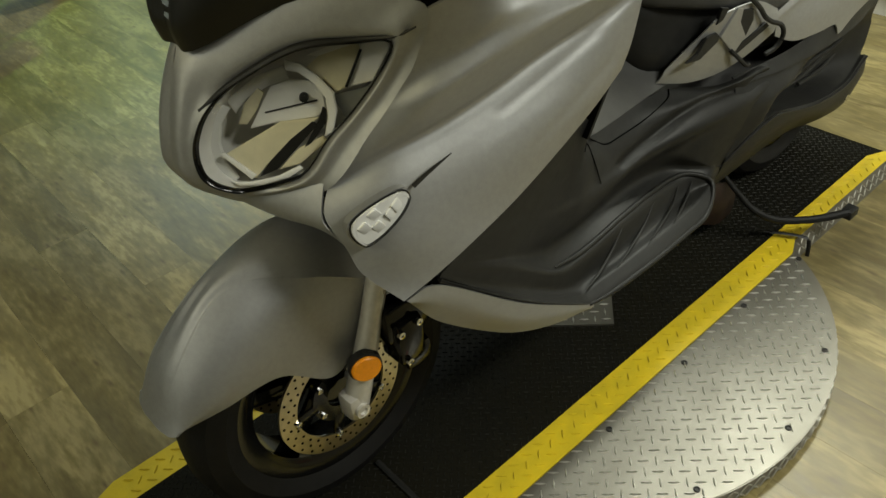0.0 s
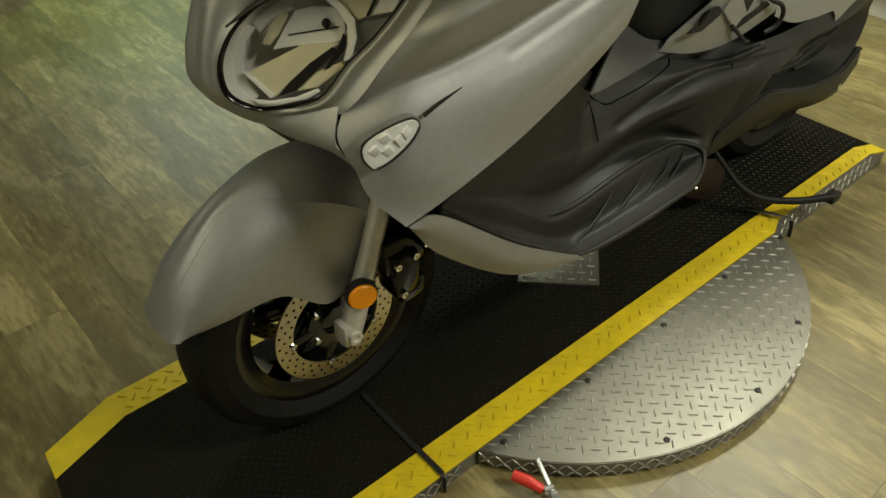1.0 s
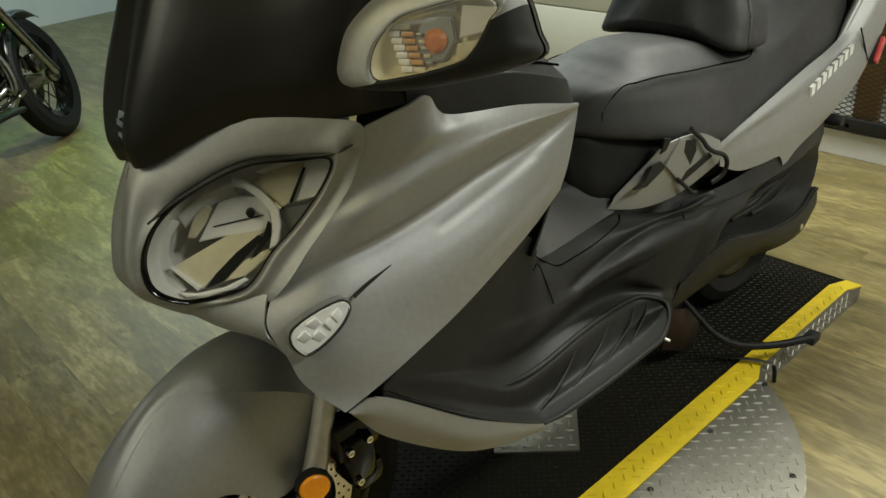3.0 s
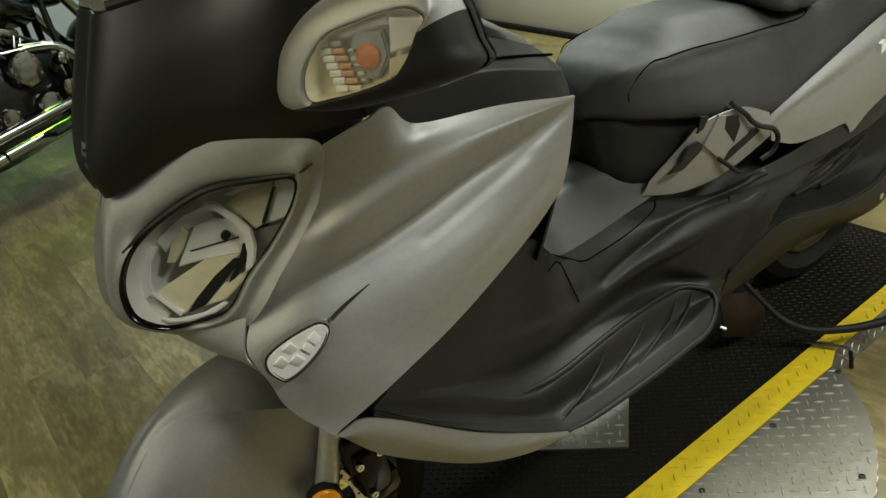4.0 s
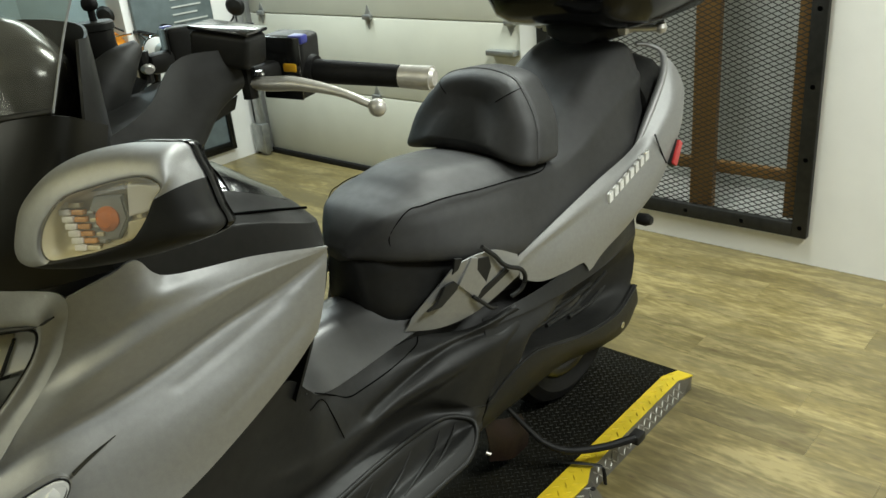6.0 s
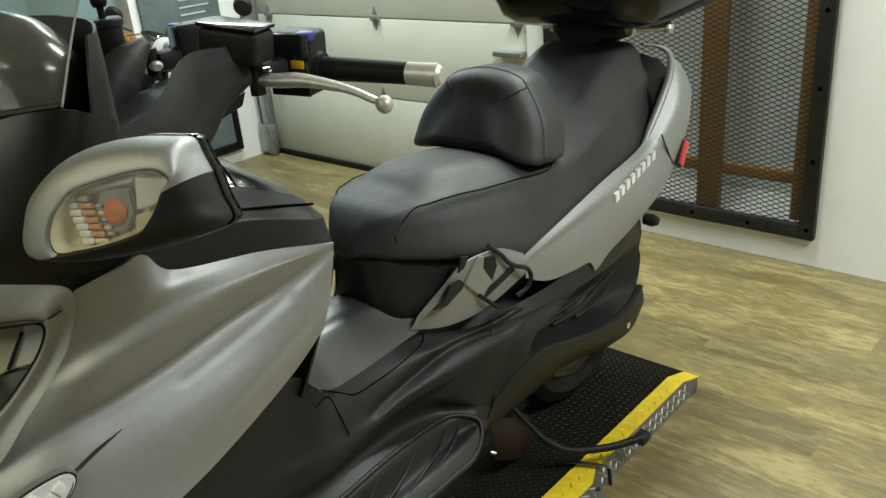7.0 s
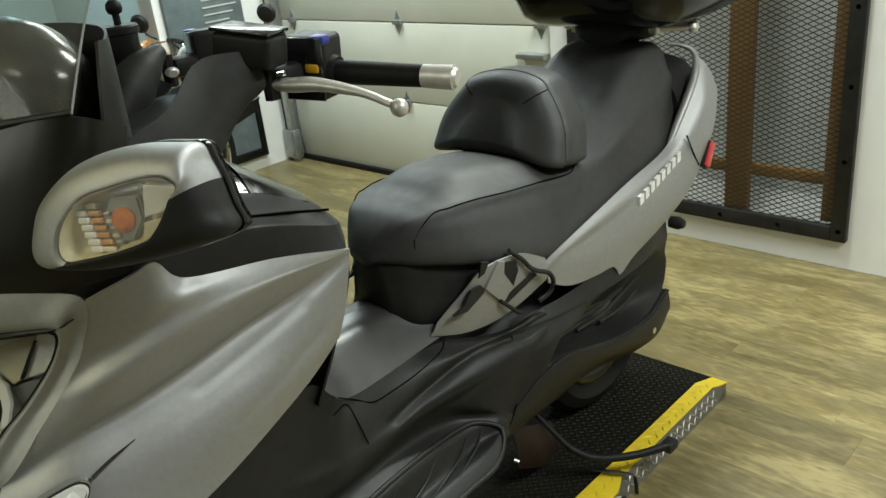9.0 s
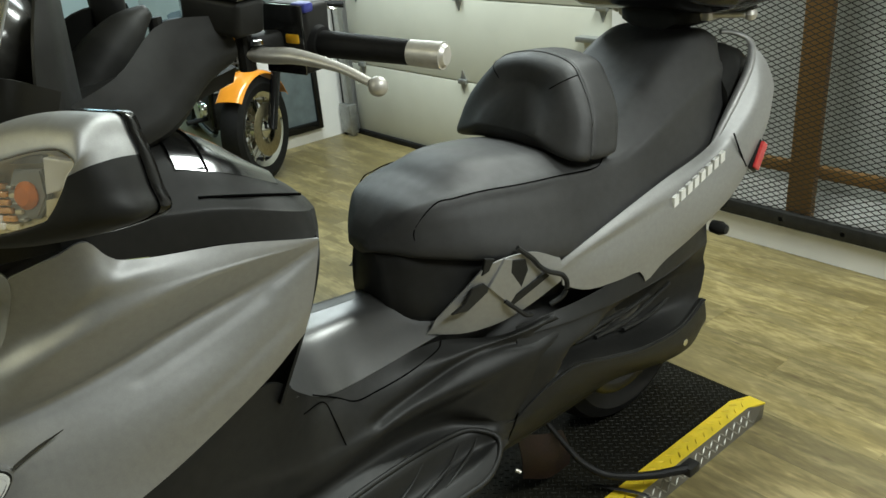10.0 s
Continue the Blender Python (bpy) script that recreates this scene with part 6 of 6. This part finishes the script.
    part("rack", hull([[(1.66, 0, 1.085), (1.66, -0.05, 1.085), (1.66, -0.07, 1.06), (1.66, 0, 1.03)], [(1.7, 0, 1.10), (1.7, -0.09, 1.10), (1.7, -0.11, 1.06), (1.7, 0, 1.02)], [(1.9, 0, 1.10), (1.9, -0.12, 1.10), (1.9, -0.13, 1.06), (1.9, 0, 1.04)]], 10, 10), BLACK, b)
    secs = []
    for x, w, z0, z1 in ((1.52, 0.1, 1.17, 1.25), (1.55, 0.2, 1.12, 1.34), (1.65, 0.25, 1.09, 1.4), (1.85, 0.26, 1.085, 1.42), (2.0, 0.24, 1.1, 1.38), (2.04, 0.12, 1.15, 1.28)):
        secs.append([(x, 0, z1), (x, -w * 0.7, z1), (x, -w, (z0 + z1) / 2 + 0.03), (x, -w * 0.95, z0 + 0.05), (x, -w * 0.7, z0), (x, 0, z0)])
    part("top_case", hull(secs, 14, 24), GLOSS, b, "black plastic top case", smooth=50)
    both("rack_rod", join(tube([(1.70, -0.10, 1.075), (1.74, -0.15, 1.072), (1.77, -0.185, 1.07)], 0.008, 10), lathe([(0.001, -0.016), (0.012, -0.011), (0.016, 0), (0.012, 0.011), (0.001, 0.016)], 14, Matrix.Translation((1.775, -0.19, 1.07)))), ALLOY, b, "alloy rod with a ball end")
    both("case_foot", box(1.70, -0.13, 1.06, 1.76, -0.09, 1.10, 0.006), ALLOY, b)
    both("indicator_stub", lathe([(0.016, 0), (0.018, 0.024), (0.011, 0.04), (0.001, 0.042)], 14, Matrix.Translation((1.685, -0.18, 0.57)) @ pose(0, 0, 0, 90)), BLACK, b)


def scooter():
    b = thing("motor_scooter", "large metallic grey maxi scooter with black seat parked on the turntable", "scooter", (0.8, 0, 0.0))
    b.location = (0, 0, 0)
    front_end(b)
    nose(b)
    mirror(b)
    handlebar(b)
    lower_body(b)
    upper_body(b)


# ---- other motorcycles ----
def simple_wheel(name, parent, m, r, w, bright=None):
    bright = bright or CHROME
    o = new(name)
    o.parent = parent
    part("tyre", lathe([(r - 0.1, -w * 0.8), (r - 0.04, -w), (r - 0.01, -w * 0.6), (r, 0), (r - 0.01, w * 0.6), (r - 0.04, w), (r - 0.1, w * 0.8)], 40, m, closed=True), RUBBER, o)
    part("rim", lathe([(r - 0.13, -w * 0.6), (r - 0.095, -w * 0.85), (r - 0.095, w * 0.85), (r - 0.13, w * 0.6)], 40, m, closed=True), bright, o)
    part("hub", lathe([(0.03, -w * 1.2), (0.045, -w), (0.045, w), (0.03, w * 1.2)], 16, m), ALLOY, o)
    part("brake_disc", lathe([(0.07, -w * 1.15), (0.13, -w * 1.15), (0.13, -w * 1.08), (0.07, -w * 1.08)], 32, m, closed=True), STEEL, o)
    for k in range(18):
        a = 20 * k
        s = tube([(0.04, 0, (-1) ** k * w * 0.8), (r - 0.11, 0, 0)], 0.0035, 5, smooth_path=False)
        s.transform(m @ pose(0, 0, 0, 0, 0, a))
        part("spoke", s, bright, o)
    return o


def placed(bm, m):
    bm.transform(m)
    return bm


def rod(a, c, r, m, seg=8):
    return placed(tube([a, c], r, seg, smooth_path=False), m)


def cover(r, depth, m):
    return lathe([(r, 0), (r, depth * 0.5), (r * 0.85, depth * 0.9), (r * 0.5, depth), (0.001, depth)], 20, m)


def orange_motorcycle():
    c = thing("motorcycle", "orange motorcycle with chrome headlamp parked by the wall", "motorcycle")
    fw = Matrix.Translation((1.95, 2.70, 0)) @ pose(0, 0, 0, 0, 0, 212)      # steered front end
    base = Matrix.Translation((1.95, 2.70, 0)) @ pose(0, 0, 0, 0, 0, 258)    # frame
    r = 0.285
    w = new("front_wheel")
    w.parent = c
    m = fw @ Matrix.Translation((0, 0, r)) @ pose(0, 0, 0, 90)
    part("tyre", lathe([(r - 0.09, -0.052), (r - 0.045, -0.064), (r - 0.015, -0.048), (r, 0), (r - 0.015, 0.048), (r - 0.045, 0.064), (r - 0.09, 0.052)], 44, m, closed=True), RUBBER, w)
    part("rim", lathe([(r - 0.115, -0.04), (r - 0.088, -0.053), (r - 0.088, 0.053), (r - 0.115, 0.04)], 44, m, closed=True), CHROME, w)
    part("hub", lathe([(0.02, -0.075), (0.045, -0.06), (0.045, 0.06), (0.02, 0.075)], 16, m), CHROME, w)
    for s in (-1, 1):
        part("brake_disc", lathe([(0.075, s * 0.068), (0.14, s * 0.068), (0.14, s * 0.073), (0.075, s * 0.073)], 40, m, closed=True), STEEL, w, "drilled steel brake disc")
    for k in range(20):
        part("spoke", placed(tube([(0.04, 0, (-1) ** k * 0.045), (r - 0.105, 0, (-1) ** k * 0.01)], 0.004, 5, smooth_path=False), m @ pose(0, 0, 0, 0, 0, 18 * k)), CHROME, w)
    rows = []
    for y, d in ((-0.075, -0.05), (-0.06, 0.0), (0, 0.03), (0.06, 0.0), (0.075, -0.05)):
        rows.append([((r + 0.02) * math.cos(a) * (1 + d), y, r + (r + 0.02) * math.sin(a) * (1 + d)) for a in np.linspace(0.72, 2.7, 7)])
    part("front_mudguard", placed(sheet(rows, 24, 12, 0.003, (0, 0, r)), fw), ORANGEPAINT, c, "glossy orange mudguard")
    for s in (-1, 1):
        part("fork_leg", placed(tube([(0.0, s * 0.095, r), (-0.16, s * 0.095, 0.62), (-0.25, s * 0.095, 0.82)], [0.026, 0.026, 0.02], 12), fw), GLOSS, c, "black fork leg")
        part("turn_signal", lathe([(0.001, 0.032), (0.024, 0.02), (0.027, 0), (0.02, -0.015), (0.006, -0.025)], 14, fw @ Matrix.Translation((-0.10, s * 0.20, 0.64)) @ pose(0, 0, 0, 0, 90)), ORANGE, c, "orange turn signal")
        part("signal_stalk", rod((-0.17, s * 0.09, 0.66), (-0.11, s * 0.18, 0.64), 0.007, fw), CHROME, c)
        part("mirror_stalk", placed(tube([(-0.33, s * 0.28, 0.87), (-0.3, s * 0.34, 0.91), (-0.29, s * 0.36, 0.95)], 0.005, 8), fw), BLACK, c)
        part("mirror", lathe([(0.001, -0.022), (0.04, -0.014), (0.052, 0), (0.05, 0.006), (0.001, 0.006)], 18, fw @ Matrix.Translation((-0.29, s * 0.37, 0.975)) @ pose(0, 0, 0, 0, -80)), BLACK, c, "round black mirror")
    part("headlamp", lathe([(0.03, -0.14), (0.075, -0.10), (0.094, -0.02), (0.098, 0.0), (0.092, 0.008)], 28, fw @ Matrix.Translation((-0.10, 0, 0.79)) @ pose(0, 0, 0, 0, 90)), CHROME, c, "round chrome headlamp")
    part("headlamp_glass", lathe([(0.091, 0.006), (0.06, 0.018), (0.001, 0.024)], 24, fw @ Matrix.Translation((-0.10, 0, 0.79)) @ pose(0, 0, 0, 0, 90)), REFLECTOR, c)
    part("instrument", cover(0.05, 0.04, fw @ Matrix.Translation((-0.22, 0, 0.87)) @ pose(0, 0, 0, 0, -30)), GLOSS, c)
    part("triple_clamp", placed(box(-0.3, -0.13, 0.80, -0.22, 0.13, 0.83, 0.01), fw), GLOSS, c)
    part("handlebar", placed(tube([(-0.42, -0.4, 0.85), (-0.34, -0.24, 0.87), (-0.27, 0, 0.84), (-0.34, 0.24, 0.87), (-0.42, 0.4, 0.85)], 0.013, 10), fw), GLOSS, c)
    for s in (-1, 1):
        part("grip", rod((-0.355, s * 0.27, 0.868), (-0.42, s * 0.4, 0.85), 0.018, fw, 12), RUBBER, c)
        part("lever", placed(tube([(-0.3, s * 0.25, 0.87), (-0.3, s * 0.33, 0.86), (-0.33, s * 0.4, 0.84)], 0.006, 8), fw), CHROME, c)
    for k in range(3):
        part("cable", placed(tube([(-0.3, -0.15 + 0.15 * k, 0.86), (-0.16, -0.12 + 0.12 * k, 0.88 + 0.02 * k), (-0.14, -0.05 + 0.05 * k, 0.82), (-0.28, -0.06 + 0.06 * k, 0.74)], 0.005, 6), fw), BLACK, c)
    part("fuel_tank", placed(hull([[(-0.36, 0, 0.78), (-0.36, -0.08, 0.76), (-0.36, -0.09, 0.68), (-0.36, 0, 0.64)], [(-0.56, 0, 0.88), (-0.56, -0.14, 0.83), (-0.56, -0.15, 0.72), (-0.56, 0, 0.66)], [(-0.82, 0, 0.82), (-0.82, -0.09, 0.78), (-0.82, -0.08, 0.70), (-0.82, 0, 0.66)]], 10, 16), base), ORANGEPAINT, c, "glossy orange fuel tank")
    part("seat", placed(hull([[(-0.8, 0, 0.76), (-0.8, -0.09, 0.74), (-0.8, 0, 0.66)], [(-1.08, 0, 0.7), (-1.08, -0.14, 0.68), (-1.08, 0, 0.62)], [(-1.4, 0, 0.78), (-1.4, -0.08, 0.76), (-1.4, 0, 0.68)]], 8, 14), base), VINYL, c)
    part("engine", placed(join(box(-0.85, -0.14, 0.2, -0.42, 0.14, 0.42, 0.03), box(-0.56, -0.08, 0.40, -0.42, 0.08, 0.64, 0.02), box(-0.8, -0.08, 0.40, -0.66, 0.08, 0.64, 0.02)), base), IRON, c)
    for k in range(7):
        part("cooling_fin", placed(box(-0.575, -0.1, 0.42 + 0.028 * k, -0.405, 0.1, 0.43 + 0.028 * k, 0.003), base), GALV, c)
    for s in (-1, 1):
        part("engine_cover", cover(0.085, 0.03, base @ Matrix.Translation((-0.62, s * 0.14, 0.31)) @ pose(0, 0, 0, 90 if s < 0 else -90)), CHROME, c, "round chrome engine cover")
        part("engine_cover", cover(0.04, 0.03, base @ Matrix.Translation((-0.48, s * 0.14, 0.33)) @ pose(0, 0, 0, 90 if s < 0 else -90)), CHROME, c, "round chrome engine cover")
        part("foot_peg", placed(tube([(-0.5, s * 0.12, 0.27), (-0.48, s * 0.26, 0.27)], 0.014, 10, smooth_path=False), base), RUBBER, c)
        part("frame_tube", placed(tube([(-0.3, s * 0.06, 0.8), (-0.4, s * 0.12, 0.4), (-0.46, s * 0.12, 0.18), (-0.9, s * 0.12, 0.18)], 0.016, 10), base), GLOSS, c)
    for k in range(2):
        part("exhaust_pipe", placed(tube([(-0.41 - 0.1 * k, 0.1, 0.58), (-0.33, 0.15, 0.48), (-0.36, 0.17, 0.28), (-0.6, 0.18, 0.2 + 0.06 * k), (-1.3, 0.19, 0.22 + 0.08 * k)], 0.02, 10), base), CHROME, c, "chrome exhaust pipe")
    simple_wheel("rear_wheel", c, base @ Matrix.Translation((-1.5, 0, 0.3)) @ pose(0, 0, 0, 90), 0.3, 0.07)
    part("rear_mudguard", placed(sheet([[(-1.5 + 0.34 * math.cos(a), y, 0.3 + 0.34 * math.sin(a)) for a in np.linspace(0.3, 2.6, 6)] for y in (-0.08, -0.04, 0.04, 0.08)], 20, 8, 0.003, (-1.5, 0, 0.3)), base), ORANGEPAINT, c)


def black_motorcycle():
    """A cruiser leaning on its stand, its front wheel turned aside."""
    c = thing("motorcycle", "black cruiser motorcycle with chrome engine parts", "motorcycle")
    base = Matrix.Translation((0.74, 3.42, 0)) @ pose(0, 0, 0, 0, 0, 29) @ pose(0, 0, 0, -6)
    fw = Matrix.Translation((0.83, 3.47, 0)) @ pose(0, 0, 0, 0, 0, 50) @ pose(0, 0, 0, -14)
    simple_wheel("front_wheel", c, fw @ Matrix.Translation((0, 0, 0.32)) @ pose(0, 0, 0, 90), 0.32, 0.055, GLOSS)
    part("hub_cap", cover(0.05, 0.03, fw @ Matrix.Translation((0, -0.07, 0.32)) @ pose(0, 0, 0, 90)), DARKCHROME, c)
    part("brake_calliper", placed(box(-0.14, -0.1, 0.36, -0.06, -0.05, 0.46, 0.012), fw), DARKCHROME, c, "chrome brake calliper")
    rows = []
    for y, d in ((-0.07, -0.05), (-0.055, 0.0), (0, 0.025), (0.055, 0.0), (0.07, -0.05)):
        rows.append([(0.345 * math.cos(a) * (1 + d), y, 0.32 + 0.345 * math.sin(a) * (1 + d)) for a in np.linspace(0.9, 2.9, 7)])
    part("front_mudguard", placed(sheet(rows, 24, 12, 0.003, (0, 0, 0.3)), fw), GLOSS, c, "glossy black mudguard")
    for s in (-1, 1):
        part("fork_leg", placed(tube([(0.0, s * 0.1, 0.32), (-0.2, s * 0.1, 0.68), (-0.34, s * 0.1, 0.95)], [0.026, 0.026, 0.021], 12), fw), DARKCHROME, c, "chrome fork leg")
        part("grip", rod((-0.62, s * 0.3, 1.08), (-0.74, s * 0.38, 1.07), 0.018, base, 12), RUBBER, c)
    part("headlamp", lathe([(0.04, -0.16), (0.08, -0.1), (0.095, 0.0), (0.088, 0.01), (0.001, 0.022)], 24, fw @ Matrix.Translation((-0.16, 0, 0.86)) @ pose(0, 0, 0, 0, 90)), DARKCHROME, c, "round chrome headlamp")
    part("handlebar", placed(tube([(-0.74, -0.38, 1.07), (-0.58, -0.27, 1.09), (-0.4, 0, 0.98), (-0.58, 0.27, 1.09), (-0.74, 0.38, 1.07)], 0.014, 10), base), DARKCHROME, c)
    part("engine", placed(hull([[(-1.05, 0, 0.6), (-1.05, -0.14, 0.56), (-1.05, -0.15, 0.34), (-1.05, 0, 0.2)], [(-0.75, 0, 0.7), (-0.75, -0.16, 0.62), (-0.75, -0.17, 0.3), (-0.75, 0, 0.18)], [(-0.38, 0, 0.66), (-0.38, -0.1, 0.56), (-0.38, -0.12, 0.32), (-0.38, 0, 0.2)]], 12, 16), base), GLOSS, c)
    for a in (-28, 28):
        cyl = join(*[box(-0.07, -0.1, 0.02 + 0.03 * k, 0.07, 0.1, 0.034 + 0.03 * k, 0.004) for k in range(9)], box(-0.055, -0.085, 0, 0.055, 0.085, 0.3, 0.01))
        part("cylinder", placed(cyl, base @ Matrix.Translation((-0.7, 0, 0.45)) @ pose(0, 0, 0, 0, a)), GLOSS, c, "finned black cylinder")
        part("rocker_cover", placed(box(-0.075, -0.09, 0.29, 0.075, 0.09, 0.35, 0.02, 3), base @ Matrix.Translation((-0.7, 0, 0.45)) @ pose(0, 0, 0, 0, a)), DARKCHROME, c)
        for k in range(2):
            part("push_rod", rod((0.03 * k, -0.12, -0.02), (0.03 * k + 0.01, -0.11, 0.3), 0.009, base @ Matrix.Translation((-0.7, -0.02, 0.45)) @ pose(0, 0, 0, 0, a)), DARKCHROME, c, "chrome push rod tube")
    for x, z, r, d in ((-0.62, 0.57, 0.088, 0.05), (-0.58, 0.38, 0.07, 0.04), (-0.8, 0.4, 0.055, 0.04), (-0.45, 0.42, 0.04, 0.04), (-0.92, 0.5, 0.05, 0.04), (-0.42, 0.55, 0.03, 0.05), (-1.0, 0.38, 0.035, 0.04), (-0.36, 0.36, 0.03, 0.05), (-0.48, 0.3, 0.028, 0.05)):
        part("engine_cover", cover(r, d, base @ Matrix.Translation((x, -0.165, z)) @ pose(0, 0, 0, 90)), DARKCHROME, c, "round chrome engine cover")
        for k in range(5):
            a = 2 * math.pi * k / 5 + x
            part("cover_bolt", cover(0.008, 0.01, base @ Matrix.Translation((x + r * 0.8 * math.cos(a), -0.165 - d * 0.8, z + r * 0.8 * math.sin(a))) @ pose(0, 0, 0, 90)), DARKCHROME, c)
    for k, (yy, zz, rr) in enumerate(((-0.2, 0.35, 0.026), (-0.23, 0.28, 0.028))):
        part("exhaust_pipe", placed(tube([(-0.55 - 0.12 * k, -0.12, 0.66), (-0.4, -0.18, 0.6), (-0.33, yy, 0.42), (-0.45, yy, zz), (-1.0, yy, zz), (-1.7, yy, zz)], [0.02, 0.022, rr, rr, 0.038, 0.04], 12, 50), base), DARKCHROME, c, "polished chrome exhaust pipe")
        part("heat_shield", placed(tube([(-0.5, yy - 0.012, zz + 0.006), (-0.95, yy - 0.012, zz + 0.006)], 0.028, 12, smooth_path=False), base), DARKCHROME, c)
    part("foot_board", placed(box(-0.75, -0.36, 0.28, -0.42, -0.24, 0.305, 0.012), base), RUBBER, c)
    part("brake_pedal", placed(tube([(-0.55, -0.2, 0.3), (-0.4, -0.28, 0.33), (-0.36, -0.32, 0.36)], 0.009, 8), base), DARKCHROME, c)
    for k in range(3):
        part("hose", placed(tube([(-0.95 + 0.2 * k, -0.12, 0.72), (-0.85 + 0.2 * k, -0.17, 0.62), (-0.75 + 0.15 * k, -0.15, 0.5)], 0.008, 8), base), BLACK, c)
        part("frame_tube", rod((-0.3, -0.09 + 0.09 * k, 0.85), (-0.36, -0.1 + 0.1 * k, 0.25), 0.017, base, 10), GLOSS, c)
    part("fuel_tank", placed(hull([[(-0.36, 0, 0.86), (-0.36, -0.09, 0.83), (-0.36, -0.09, 0.75), (-0.36, 0, 0.72)], [(-0.6, 0, 0.97), (-0.6, -0.17, 0.9), (-0.6, -0.17, 0.8), (-0.6, 0, 0.74)], [(-0.95, 0, 0.86), (-0.95, -0.1, 0.82), (-0.95, -0.1, 0.76), (-0.95, 0, 0.72)]], 12, 20), base), GLOSS, c, "glossy black fuel tank")
    part("seat", placed(hull([[(-0.93, 0, 0.8), (-0.93, -0.12, 0.78), (-0.93, 0, 0.68)], [(-1.2, 0, 0.7), (-1.2, -0.17, 0.67), (-1.2, 0, 0.6)], [(-1.6, 0, 0.8), (-1.6, -0.12, 0.77), (-1.6, 0, 0.68)]], 10, 16), base), VINYL, c)
    part("rear_mudguard", placed(sheet([[(-1.65 + 0.37 * math.cos(a), y, 0.32 + 0.37 * math.sin(a)) for a in np.linspace(0.3, 2.6, 6)] for y in (-0.1, -0.05, 0.05, 0.1)], 20, 8, 0.003, (-1.65, 0, 0.3)), base), GLOSS, c)
    simple_wheel("rear_wheel", c, base @ Matrix.Translation((-1.65, 0, 0.325)) @ pose(0, 0, 0, 90), 0.32, 0.075)


# ---- floor planks ----
def planks():
    """Boards laid along y, with staggered ends; those round the platform are pieces of their own."""
    f = thing("floor", "weathered light brown wood plank floor", "floor", kind="structure")
    w, L = 0.152, 1.22
    mesh = None
    rnd = random.Random(4)
    verts, faces = [], []
    for x in np.arange(FX0, FX1 - 0.01, w):
        y = FY0 - rnd.random() * L
        while y < FY1:
            a, c = max(y, FY0), min(y + L, FY1)
            xe = min(x + w, FX1)
            if -0.95 < x < FX1 - w and -1.9 < y < 4.4:
                if mesh is None:
                    bm = box(0.0002, 0.0002, -0.012, w - 0.0002, L - 0.0002, 0, 0)
                    mesh = bpy.data.meshes.new("plank")
                    bm.to_mesh(mesh)
                    bm.free()
                    mesh.materials.append(WOOD)
                o = new("plank", mesh)
                o.parent = f
                o.location = (x, y, 0)
            elif c - a > 0.02:
                k = len(verts)
                verts += [(px, py, pz) for pz in (-0.012, 0) for px, py in ((x + 0.0002, a), (xe - 0.0002, a), (xe - 0.0002, c - 0.0004), (x + 0.0002, c - 0.0004))]
                faces += [(k + 4, k + 5, k + 6, k + 7), (k, k + 1, k + 5, k + 4), (k + 1, k + 2, k + 6, k + 5), (k + 2, k + 3, k + 7, k + 6), (k + 3, k, k + 4, k + 7)]
            y += L
    me = bpy.data.meshes.new("far_planks")
    me.from_pydata(verts, [], faces)
    me.materials.append(WOOD)
    o = new("far_planks", me)
    o.parent = f
    tagged(o, "the same wood planks farther off", kind="stuff")


room()
garage_door()
gate()
board_and_frame()
platform()
scooter()
orange_motorcycle()
black_motorcycle()
planks()
